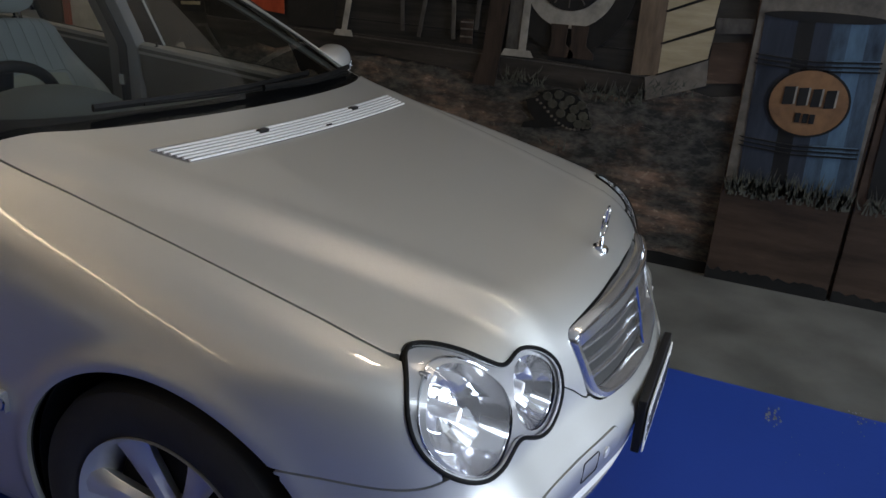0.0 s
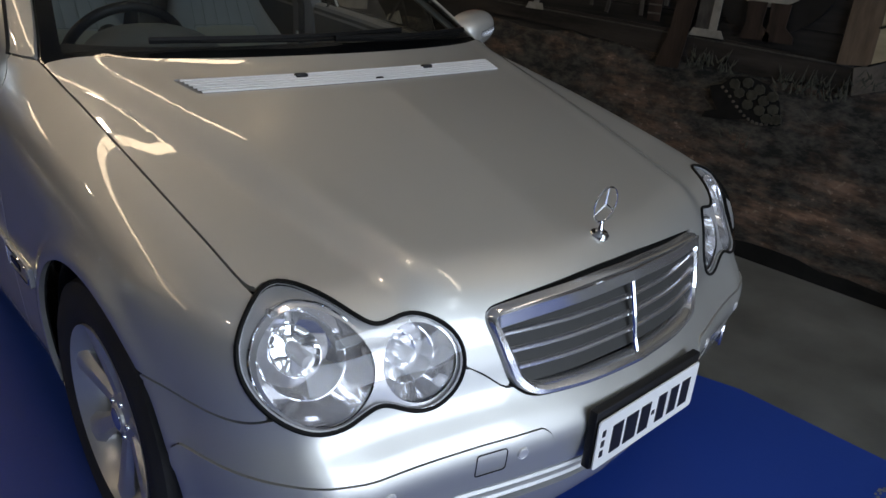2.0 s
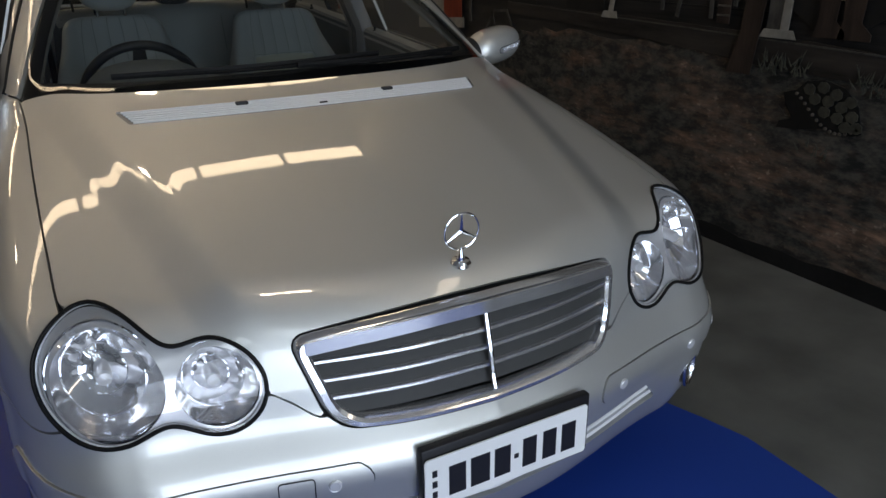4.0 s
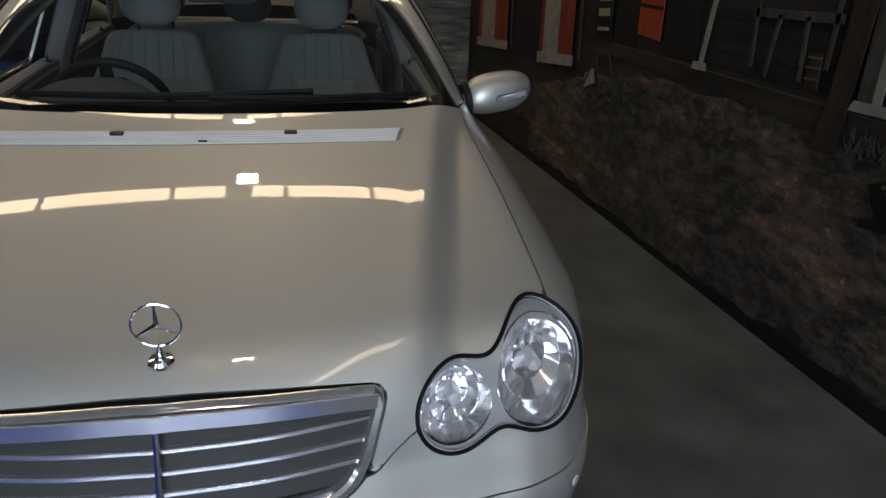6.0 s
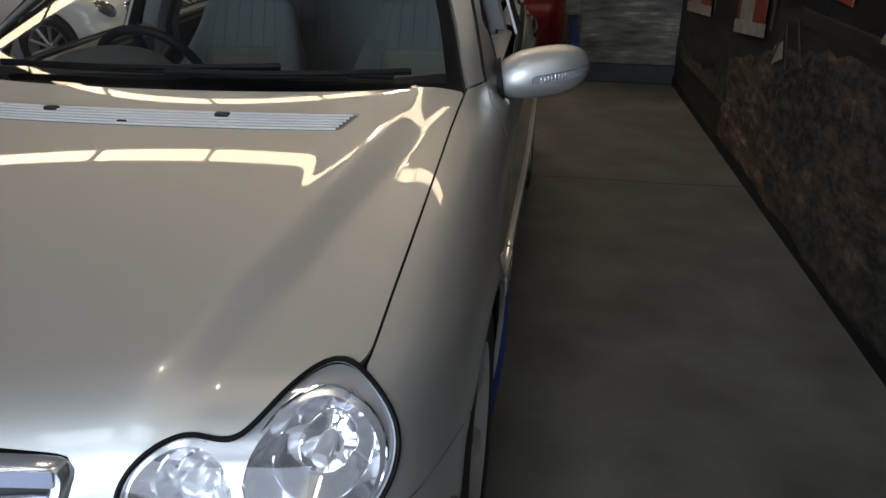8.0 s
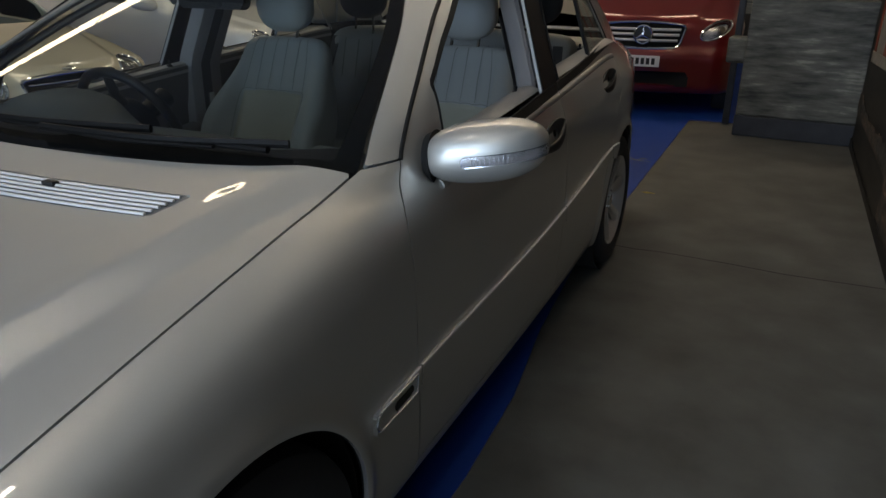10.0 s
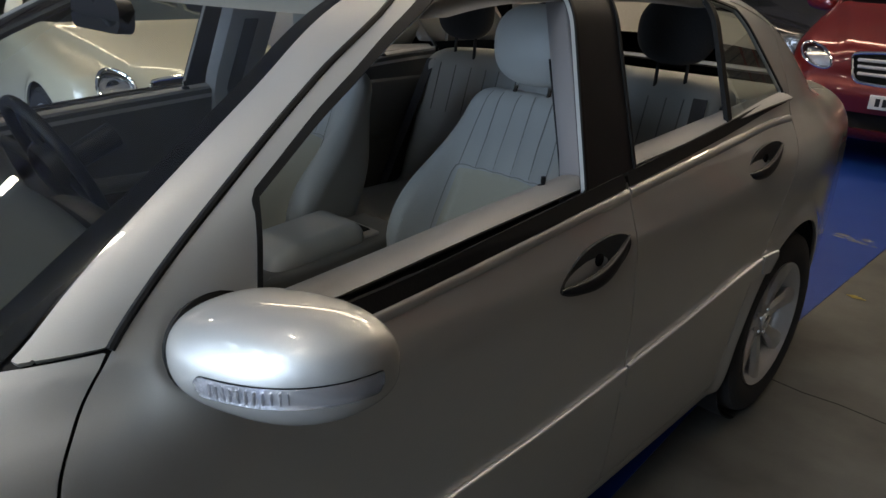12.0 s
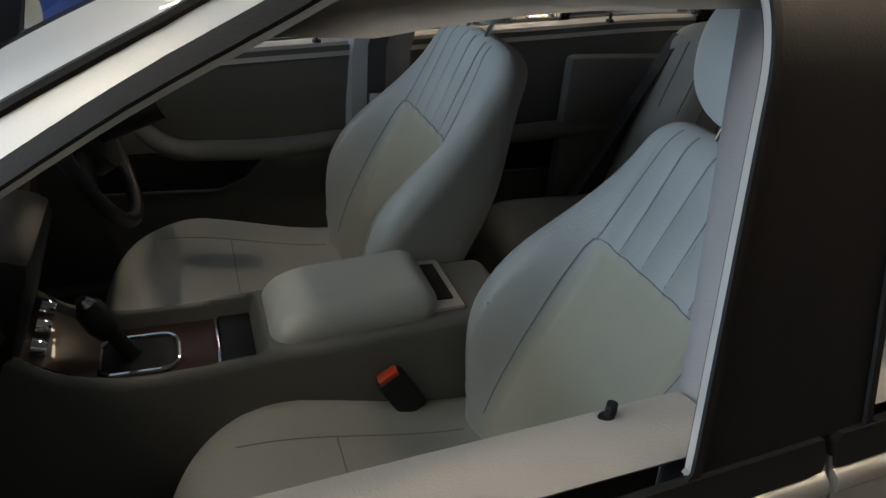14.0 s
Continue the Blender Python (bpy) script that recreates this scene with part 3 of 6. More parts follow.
P_SLATE = painted("painted_slate_base", (0.028, 0.030, 0.037), (0.060, 0.062, 0.072), 5.0, (1, 1, 1), 0.3)
P_TAN = painted("painted_tan_boards", (0.16, 0.13, 0.09), (0.40, 0.34, 0.25), 5.0, (0.6, 1, 6.0), 0.3)

def painted_ground():
    """Dark painted earth: brown patches, slanting brush strokes and pale flecks."""
    m = bpy.data.materials.new("painted_earth")
    m.use_nodes = True
    nt = m.node_tree
    b = nt.nodes["Principled BSDF"]
    b.inputs["Roughness"].default_value, b.inputs["Specular IOR Level"].default_value = 0.6, 0.25
    co = nt.nodes.new("ShaderNodeTexCoord")

    def field(scale, stretch, turn, lo, hi, detail=8):
        mp, n, r = (nt.nodes.new("ShaderNode" + k) for k in ("Mapping", "TexNoise", "MapRange"))
        mp.inputs["Rotation"].default_value = (radians(turn), 0, 0)
        mp.inputs["Scale"].default_value = stretch
        n.inputs["Scale"].default_value, n.inputs["Detail"].default_value, n.inputs["Roughness"].default_value = scale, detail, 0.68
        r.inputs["From Min"].default_value, r.inputs["From Max"].default_value = lo, hi
        nt.links.new(co.outputs["Object"], mp.inputs["Vector"])
        nt.links.new(mp.outputs["Vector"], n.inputs["Vector"])
        nt.links.new(n.outputs["Fac"], r.inputs["Value"])
        return r.outputs["Result"]

    def times(a, c):
        n = nt.nodes.new("ShaderNodeMath")
        n.operation = "MULTIPLY"
        nt.links.new(a, n.inputs[0])
        nt.links.new(c, n.inputs[1])
        return n.outputs[0]

    def blend(fac, a, c):
        n = nt.nodes.new("ShaderNodeMix")
        n.data_type = "RGBA"
        nt.links.new(fac, n.inputs["Factor"])
        for key, v in (("A", a), ("B", c)):
            if isinstance(v, tuple):
                n.inputs[key].default_value = (*v, 1)
            else:
                nt.links.new(v, n.inputs[key])
        return n.outputs["Result"]

    patch = field(1.3, (1, 0.8, 1.5), 14, 0.40, 0.64, 5)
    stroke = field(6.5, (1, 0.45, 1.9), 22, 0.38, 0.64)
    fleck = field(34.0, (1, 0.8, 1.2), 20, 0.57, 0.68)
    shade = field(17.0, (1, 0.7, 1.4), -25, 0.42, 0.62)
    base = blend(shade, (0.013, 0.014, 0.013), (0.066, 0.063, 0.055))
    brown = blend(stroke, (0.055, 0.036, 0.026), (0.30, 0.175, 0.115))
    colour = blend(times(patch, stroke), base, brown)
    colour = blend(times(times(fleck, patch), stroke), colour, (0.46, 0.36, 0.27))
    nt.links.new(colour, b.inputs["Base Color"])
    bump = nt.nodes.new("ShaderNodeBump")
    bump.inputs["Strength"].default_value, bump.inputs["Distance"].default_value = 0.3, 0.003
    nt.links.new(shade, bump.inputs["Height"])
    nt.links.new(bump.outputs["Normal"], b.inputs["Normal"])
    return m


P_DIRT = painted_ground()
mural = empty("mural", "wide painted mural of an old roadside filling station", "mural")
TO_WALL = Matrix(((0, 0, -1, 0), (-1, 0, 0, 0), (0, 1, 0, 0), (0, 0, 0, 1)))


def paint(name, outline, mat, layer=1, owner=None, label="", base=WALL_X):
    """A flat painted shape on the wall, from (y, z) corners; higher layers lie over lower ones."""
    m = Matrix.Translation((base - 0.004 * layer, 0, 0)) @ TO_WALL
    return part(name, prism([(-y, z) for y, z in outline], 0.0035, m), mat, owner or mural, label, smooth=False)


def disc(cy, cz, ry, rz, n=40):
    return [(cy + ry * math.cos(2 * math.pi * i / n), cz + rz * math.sin(2 * math.pi * i / n)) for i in range(n)]


def bar(y0, z0, y1, z1, w):
    d = Vector((y1 - y0, z1 - z0)).normalized()
    s = Vector((-d.y, d.x)) * w / 2
    return [(y0 + s.x, z0 + s.y), (y1 + s.x, z1 + s.y), (y1 - s.x, z1 - s.y), (y0 - s.x, z0 - s.y)]


def ragged(y0, y1, z_of, low, n=60, amp=0.012, seed=1):
    r = random.Random(seed)
    top = [(y0 + (y1 - y0) * i / n, z_of(y0 + (y1 - y0) * i / n) + r.uniform(-amp, amp)) for i in range(n + 1)]
    return top + [(y1, low), (y0, low)]


paint("painted_ground", [(-6.9, 0.0), (7.0, 0.0), (7.0, 2.6), (-6.9, 2.6)], P_ROAD, 1)
paint("painted_dirt", ragged(-6.9, 4.6, lambda y: 0.90 - 0.16 * max(0.0, y - 2.8), 0.0, 90, 0.02, 3), P_DIRT, 2)
paint("painted_dirt_patch", ragged(-0.2, 1.5, lambda y: 0.62 + 0.10 * math.sin(2.3 * y), 0.16, 40, 0.03, 5), P_DIRT, 3)
paint("painted_dirt_patch", ragged(2.4, 3.3, lambda y: 0.80 - 0.12 * abs(y - 2.8), 0.66, 30, 0.02, 6), P_DIRT, 3)
paint("painted_dirt_patch", ragged(4.3, 6.9, lambda y: 0.42 + 0.03 * math.sin(3 * y), 0.30, 40, 0.02, 9), P_DIRT, 3)
# black strip at the wall's foot: shade near the floor put into colour
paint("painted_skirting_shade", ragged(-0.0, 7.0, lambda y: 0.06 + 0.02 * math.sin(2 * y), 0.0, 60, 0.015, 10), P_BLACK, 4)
# porch and its back wall
paint("painted_back_wall", [(0.50, 0.97), (3.3, 1.03), (3.3, 2.5), (0.50, 2.5)], P_PLANK, 2)
for k in range(9):
    z = 1.09 + 0.145 * k
    paint("painted_board_line", bar(0.52, z - 0.02, 3.28, z + 0.03, 0.008), P_BLACK, 3)
paint("painted_doorway", [(2.25, 1.03), (2.58, 1.03), (2.58, 2.3), (2.25, 2.3)], P_BLACK, 4)
paint("painted_doorway", [(2.88, 1.03), (3.18, 1.03), (3.18, 2.3), (2.88, 2.3)], P_BLACK, 4)
paint("porch_edge", [(0.44, 0.84), (1.15, 0.86), (2.0, 0.92), (3.2, 0.965), (3.2, 1.035), (2.2, 1.02), (1.16, 0.995), (0.44, 0.95)], P_PORCH, 4)
paint("porch_top_line", bar(0.44, 0.952, 3.2, 1.035, 0.007), P_GREY, 5)
# shed corner
paint("shed_footing", [(0.45, 0.95), (0.17, 1.06), (0.16, 0.94), (0.43, 0.84)], P_STONE, 6)
for k in range(9):
    z = 0.965 + 0.148 * k
    paint("shed_board", [(0.395, z), (0.175, z + 0.095), (0.165, z + 0.235), (0.40, z + 0.142)], P_CREAM, 6)
    paint("shed_board_gap", bar(0.40, z + 0.001, 0.17, z + 0.098, 0.007), P_BLACK, 7)
paint("shed_post", [(0.52, 0.955), (0.39, 0.965), (0.41, 2.3), (0.52, 2.3)], P_POST, 7)
paint("painted_yard", [(0.165, 0.95), (-0.1, 0.98), (-0.1, 1.16), (0.165, 1.14)], P_DIRT2, 5)
paint("painted_fence", [(0.165, 1.18), (-0.1, 1.20), (-0.1, 1.26), (0.165, 1.25)], P_GREY, 6)
# tyre and boots
paint("tyre", disc(0.87, 1.37, 0.325, 0.345), P_BLACK, 5)
paint("whitewall", disc(0.87, 1.37, 0.235, 0.225), P_WHITE, 6)
paint("tyre_hub", disc(0.87, 1.385, 0.17, 0.155), P_BLACK, 7)
for k in range(12):
    a = 2 * math.pi * k / 12
    paint("tyre_spoke", bar(0.87, 1.385, 0.87 + 0.155 * math.cos(a), 1.385 + 0.14 * math.sin(a), 0.006), P_GREY, 8)
for y in (0.905, 0.80):
    paint("boot", [(y + 0.045, 1.165), (y - 0.045, 1.165), (y - 0.04, 1.07), (y - 0.085, 1.03), (y - 0.085, 1.005), (y + 0.05, 1.005), (y + 0.035, 1.08)], P_TRUNK, 9)
# posts, trunk, can, bench
paint("porch_post", [(1.115, 1.0), (1.075, 1.0), (1.045, 2.3), (1.075, 2.3)], P_WHITE, 7)
paint("porch_post", [(1.185, 1.0), (1.115, 1.0), (1.075, 2.3), (1.16, 2.3)], P_GREY, 6)
paint("post_foot", [(1.21, 0.985), (1.03, 0.985), (1.05, 1.02), (1.19, 1.02)], P_WHITE, 8)
paint("trunk", [(1.36, 0.82), (1.23, 0.82), (1.21, 1.0), (1.16, 1.5), (1.12, 2.3), (1.25, 2.3), (1.27, 1.5), (1.31, 1.0)], P_TRUNK, 8)
paint("oil_can", [(1.445, 1.025), (1.375, 1.025), (1.375, 1.15), (1.445, 1.15)], P_TRUNK, 9)
for z in (1.06, 1.10, 1.135):
    paint("can_band", bar(1.445, z, 1.375, z, 0.008), P_STONE, 10)
for y0, z0, y1, z1 in ((1.70, 1.035, 1.66, 1.27), (1.49, 1.04, 1.50, 1.27), (1.80, 1.06, 1.83, 1.7), (1.36, 1.10, 1.33, 1.7)):
    paint("bench_leg", bar(y0, z0, y1, z1, 0.022), P_GREY, 7)
paint("bench_seat", [(1.84, 1.255), (1.32, 1.255), (1.32, 1.29), (1.84, 1.29)], P_GREY, 7)
paint("porch_post", [(2.20, 1.02), (2.165, 1.02), (2.075, 1.5), (2.0, 2.3), (2.04, 2.3), (2.11, 1.5)], P_WHITE, 7)
paint("post_foot", [(2.25, 1.0), (2.12, 1.0), (2.13, 1.035), (2.23, 1.035)], P_WHITE, 8)
paint("orange_cabinet", [(2.86, 1.11), (2.60, 1.09), (2.60, 1.75), (2.86, 1.75)], P_ORANGE, 6)
for z in (1.26, 1.40):
    paint("cabinet_band", bar(2.86, z, 2.60, z - 0.01, 0.018), P_BLACK, 7)
# sign, stand, pumps
paint("sign_board", [(3.42, 1.045), (3.20, 1.06), (3.20, 1.62), (3.42, 1.62)], P_BLACK, 7)
paint("sign_head", [(3.40, 1.37), (3.22, 1.375), (3.22, 1.61), (3.40, 1.61)], P_CREAM, 8)
for z, h in ((1.105, 0.02), (1.20, 0.045), (1.285, 0.045)):
    paint("sign_bar", bar(3.39, z - 0.005, 3.235, z + 0.003, h), P_CREAM, 8)
for y0, z0, y1, z1 in ((3.55, 0.72, 3.36, 0.97), (3.05, 0.78, 3.20, 0.98), (3.36, 0.97, 3.18, 0.98), (3.30, 0.72, 3.08, 0.785), (3.38, 0.965, 3.27, 0.72)):
    paint("sign_stand", bar(y0, z0, y1, z1, 0.018), P_GREY, 8)
paint("sign_foot", [(3.55, 0.72), (3.36, 0.78), (3.40, 0.86), (3.52, 0.82)], P_WHITE, 7)
for y, w, z in ((3.80, 0.64, 0.83), (5.36, 0.95, 0.79)):
    paint("pump_white", [(y + w, z - 0.02), (y + 0.40 * w, z), (y + 0.40 * w, 2.1), (y + w, 2.1)], P_WHITE, 6)
    paint("pump_red", [(y + 0.42 * w, z), (y, z + 0.03), (y, 2.1), (y + 0.42 * w, 2.1)], P_RED, 7)
    paint("pump_red_edge", [(y + w * 1.04, z - 0.02), (y + w * 0.93, z - 0.02), (y + w * 0.93, 2.1), (y + w * 1.04, 2.1)], P_RED, 7)
    paint("pump_foot", [(y + w * 1.08, z - 0.05), (y - 0.04, z), (y - 0.04, z + 0.07), (y + w * 1.08, z + 0.03)], P_WHITE, 8)
    paint("pump_hose", bar(y - 0.12, z + 0.05, y - 0.10, 1.7, 0.035), P_GREY, 6)
paint("painted_shadow_gap", [(4.5, 0.80), (5.3, 0.78), (5.3, 2.2), (4.5, 2.2)], P_BLACK, 3)
# tortoise
paint("tortoise", [(1.03, 0.72), (1.05, 0.77), (0.99, 0.79), (0.95, 0.83), (0.87, 0.845), (0.78, 0.825), (0.71, 0.76), (0.68, 0.66), (0.72, 0.645), (0.84, 0.655), (0.95, 0.63), (1.06, 0.62), (1.05, 0.65), (0.99, 0.67)], P_BLACK, 6)
for k, (y, z) in enumerate(((0.93, 0.80), (0.87, 0.815), (0.81, 0.795), (0.90, 0.765), (0.84, 0.765), (0.78, 0.75), (0.745, 0.775), (0.73, 0.72), (0.79, 0.705), (0.85, 0.72), (0.705, 0.68), (0.75, 0.675))):
    paint("shell_plate", disc(y, z, 0.027, 0.024, 7), P_SHELL, 7)
for k in range(14):
    f = k / 13
    paint("shell_rim", disc(0.985 - 0.285 * f, 0.775 - 0.13 * math.sin(f * 2.2) ** 1.2, 0.008, 0.007, 6), P_STONE, 7)


def tuft(name, spots, owner=None, base=WALL_X, layer=7):
    """Painted grass blades."""
    rng = random.Random(11)
    m = Matrix.Translation((base - 0.004 * layer, 0, 0)) @ TO_WALL
    for y0, y1, z0, count, tall in spots:
        bm = bmesh.new()
        for _ in range(count):
            y, z = rng.uniform(y0, y1), z0 + rng.uniform(-0.03, 0.03)
            h, lean, w = tall * rng.uniform(0.4, 1.0), rng.uniform(-0.03, 0.03), rng.uniform(0.003, 0.007)
            prism([(-y - w, z), (-y + w, z), (-y + lean, z + h)], 0.001, m, bm)
        tagged(part(name, bm, P_GRASS, owner or mural, smooth=False), kind="stuff")


tuft("painted_grass", [(0.45, 0.75, 0.83, 50, 0.08), (0.95, 1.2, 0.86, 40, 0.07), (0.2, 0.45, 0.90, 30, 0.04), (0.8, 0.95, 0.55, 12, 0.05)])

# the drum panels, standing proud of the wall
PX = WALL_X - 0.035
panel_a = empty("drum_panel", "board painted with a blue oil drum and grass", "mural panel")
part("board", box(0.03, 0.57, 2.3, (PX + 0.016, -0.287, 1.15), 0.003), P_DIRT2, panel_a, smooth=False)
panel_b = empty("side_panel", "board painted with brown dirt and a dark drum", "mural panel")
part("board", box(0.03, 0.95, 2.3, (PX + 0.010, -1.055, 1.15), 0.003), P_DIRT2, panel_b, smooth=False)


def board_paint(name, outline, mat, layer, owner=panel_a):
    return paint(name, outline, mat, layer, owner, base=PX + 0.003)


board_paint("painted_backdrop", [(-0.01, 0.50), (-0.56, 0.50), (-0.56, 2.28), (-0.01, 2.28)], P_STONE, 1)
edges = span(-0.035, -0.525, 8)
for k, mat in enumerate((P_NAVY, P_NAVY, P_BLACK, P_NAVY, P_BLUE, P_SKY, P_BLUE)):
    a, b_ = edges[k], edges[k + 1]
    board_paint("drum_stave", [(a - 0.03, 0.50), (b_ - 0.03, 0.51), (b_, 1.28), (a, 1.28)], mat, 2)
board_paint("drum_top", disc(-0.28, 1.285, 0.25, 0.022), P_BLACK, 3)
for z in (1.105, 1.085, 1.065, 0.725, 0.705, 0.685):
    board_paint("drum_rib", [(-0.03 - 0.25 * (1.28 - z) * 0.12, z), (-0.28, z - 0.014), (-0.54, z + 0.006), (-0.54, z + 0.014), (-0.28, z - 0.006), (-0.03, z + 0.008)], P_BLACK, 4)
    board_paint("drum_rib_light", [(-0.35, z + 0.001), (-0.53, z + 0.014), (-0.53, z + 0.018), (-0.35, z + 0.005)], P_SKY, 5)
board_paint("disc_outline", disc(-0.29, 0.915, 0.172, 0.155), P_BLACK, 4)
board_paint("orange_disc", disc(-0.29, 0.915, 0.162, 0.145), P_LOGO, 5)
for y, w in ((-0.205, 0.045), (-0.262, 0.040), (-0.318, 0.036), (-0.375, 0.040)):
    board_paint("plain_bar", [(y + w / 2, 0.90), (y - w / 2, 0.905), (y - w / 2, 0.985), (y + w / 2, 0.98)], P_BLACK, 6)
    board_paint("plain_bar_light", [(y - w / 2, 0.905), (y - w / 2 - 0.008, 0.91), (y - w / 2 - 0.008, 0.985), (y - w / 2, 0.985)], P_WHITE, 6)
for y in (-0.26, -0.292, -0.32):
    board_paint("plain_bar", [(y + 0.011, 0.825), (y - 0.011, 0.827), (y - 0.011, 0.870), (y + 0.011, 0.868)], P_BLACK, 6)
board_paint("painted_dirt_front", ragged(-0.005, -0.565, lambda y: 0.47, 0.0, 40, 0.012, 21), P_DIRT2, 6)
# shade at the board's foot, laid on as a black strip
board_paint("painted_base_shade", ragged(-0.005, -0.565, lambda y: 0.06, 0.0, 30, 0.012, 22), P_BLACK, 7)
tuft("painted_grass", [(-0.56, -0.02, 0.47, 190, 0.12)], panel_a, PX + 0.003, 8)
board_paint("dark_drum", [(-0.62, 0.52), (-1.1, 0.53), (-1.1, 1.3), (-0.60, 1.3)], P_BLACK, 2, panel_b)
board_paint("painted_backdrop", [(-0.59, 0.50), (-1.52, 0.50), (-1.52, 2.28), (-0.59, 2.28)], P_STONE, 1, panel_b)
board_paint("painted_dirt_front", ragged(-0.585, -1.52, lambda y: 0.47, 0.0, 40, 0.012, 23), P_DIRT2, 4, panel_b)
# same black strip of painted shade at the foot of the side board
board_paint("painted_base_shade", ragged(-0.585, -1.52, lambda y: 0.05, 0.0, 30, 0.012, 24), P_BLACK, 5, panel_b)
tuft("painted_grass", [(-1.5, -0.59, 0.47, 150, 0.11)], panel_b, PX + 0.003, 6)

# the low return wall painted as rock
low = empty("low_wall", "low end wall painted like grey rock with a slate base", "wall")
turn_low = Matrix.Translation((1.165, 6.90, 0)) @ Matrix.Rotation(radians(-4), 4, "Z")
w_ = part("rock_face", box(0.94, 0.30, 0.97, (0.465, 0.15, 0.665), 0.015), P_ROCK, low, smooth=False)
b__ = part("slate_base", box(0.95, 0.32, 0.18, (0.465, 0.15, 0.09), 0.01), P_SLATE, low, "dark slate-grey base course", smooth=False)
n_ = part("rock_ledge", box(0.16, 0.20, 0.22, (-0.08, 0.16, 0.72), 0.02), P_ROCK, low, smooth=False)
for o in (w_, b__, n_):
    o.matrix_basis = turn_low
board = empty("fence_board", "tan painted boards with dark red stool legs", "mural panel")
part("board", box(1.0, 0.03, 0.9, (1.57, 7.45, 1.45), 0.004), P_TAN, board, smooth=False)
for k in range(6):
    part("board_gap", box(1.0, 0.004, 0.008, (1.57, 7.432, 1.1 + 0.14 * k)), P_BLACK, board, smooth=False)
for x0, x1 in ((1.20, 1.26), (1.36, 1.33), (1.55, 1.50), (1.66, 1.70), (1.86, 1.84)):
    part("stool_leg", sweep([(x0, 7.43, 1.0), (x1, 7.43, 1.85)], 0.012, 6, flat=0.3, up=(0, 1, 0)), P_RED, board)
part("stem_post", box(0.06, 0.05, 1.7, (1.06, 7.40, 0.85), 0.008), P_SLATE, board, "dark upright post")

# ---- the silver saloon ----
saloon = empty("saloon_car", "silver four-door saloon car with open windows parked on blue floor", "car")
edge_x = curve((0.3, 0.345, 0.5, 0.75, 0.95, 1.1, 1.2, 1.29, 1.35), (0.706, 0.711, 0.717, 0.723, 0.725, 0.726, 0.729, 0.735, 0.739))
cowl_y = lambda x: 1.104 + 0.24 * x * x + 0.28 * np.abs(x) ** 6
hood_lip = curve((0, 0.3, 0.332, 0.38, 0.434, 0.5, 0.74), (0.585, 0.572, 0.564, 0.598, 0.632, 0.67, 0.72))
bumper_top = curve((0, 0.3, 0.332, 0.38, 0.434, 0.55, 0.732, 0.77, 0.87), (0.585, 0.572, 0.564, 0.598, 0.632, 0.625, 0.602, 0.586, 0.592))
door_front = curve((0.2, 0.3, 0.565, 0.75, 0.86, 0.89, 0.932, 0.977, 1.045, 1.135, 1.221, 1.26, 1.30, 1.335), (1.37, 1.352, 1.316, 1.308, 1.306, 1.317, 1.350, 1.396, 1.475, 1.602, 1.736, 1.802, 1.880, 1.955))
frontlight_z = curve((1.58, 1.62, 1.66, 1.74, 1.82, 1.90, 2.01, 2.1), (1.085, 1.113, 1.140, 1.193, 1.240, 1.285, 1.337, 1.377))
belt_z = curve((1.3, 1.5, 1.77, 2.05, 2.25, 2.45, 2.9, 3.26, 3.6), (0.91, 0.92, 0.938, 0.960, 0.974, 0.988, 1.019, 1.043, 1.052))
rear_shut = curve((0.2, 0.4, 0.56, 0.62, 0.75, 0.9, 1.0, 1.05, 1.2), (3.04, 3.06, 3.12, 3.16, 3.25, 3.37, 3.445, 3.475, 3.44))
rail_z = curve((1.6, 1.9, 2.1, 2.4, 2.65, 2.9, 3.2, 3.5), (1.18, 1.335, 1.38, 1.39, 1.387, 1.375, 1.325, 1.24))
screen_edge = curve((0.95, 0.975, 1.043, 1.153, 1.245, 1.328, 1.4), (0.746, 0.738, 0.708, 0.656, 0.601, 0.535, 0.475))
B_SHUT = 2.432
SEAL = 0.024
GAP = 0.0022


def ax(p):
    return np.abs(p[:, 0])


def lamp_field(p):
    """Negative inside the twin-lobed headlamp outline."""
    x, z = ax(p), p[:, 2]
    a = np.hypot(x - 0.668, z - 0.671) - 0.101
    b = np.hypot(x - 0.494, z - 0.641) - 0.079
    return np.where(p[:, 1] < 0.48, smin(a, b, 0.075), 1.0)


def grille_field(p, grow=0.0):
    x, z = ax(p), p[:, 2]
    side_ = (x - (0.312 + (z - 0.55) * 0.30)) * 0.95
    up = z - (0.722 - 0.17 * x * x)
    down = (0.540 + 0.10 * x * x) - z
    return np.where(p[:, 1] < 0.4, smax(smax(side_, up, 0.035), down, 0.05) - 0.009 - grow, 1.0)


def arch_field(p):
    out = np.full(len(p), 9.0)
    for yc in (0.737, 3.465):
        out = np.minimum(out, np.hypot(p[:, 1] - yc, p[:, 2] - 0.337) - 0.349)
    return np.where(ax(p) > 0.55, np.where(p[:, 2] < 0.3, np.minimum(out, np.minimum(np.abs(p[:, 1] - 0.737), np.abs(p[:, 1] - 3.465)) - 0.345), out), 9.0)


def intake_field(p):
    x, z = ax(p), p[:, 2]
    d = np.maximum(x - 0.50 + 0.9 * (z - 0.335), np.abs(z - 0.335 - 0.03 * x) - 0.036)
    return np.where(p[:, 1] < 0.4, d, 1.0)


def fog_field(p):
    return np.where(p[:, 1] < 0.5, np.hypot((ax(p) - 0.665) / 1.25, p[:, 2] - 0.335) - 0.042, 1.0)


def pillar_front(z):
    return 2.300 + 0.21 * (z - 1.035)


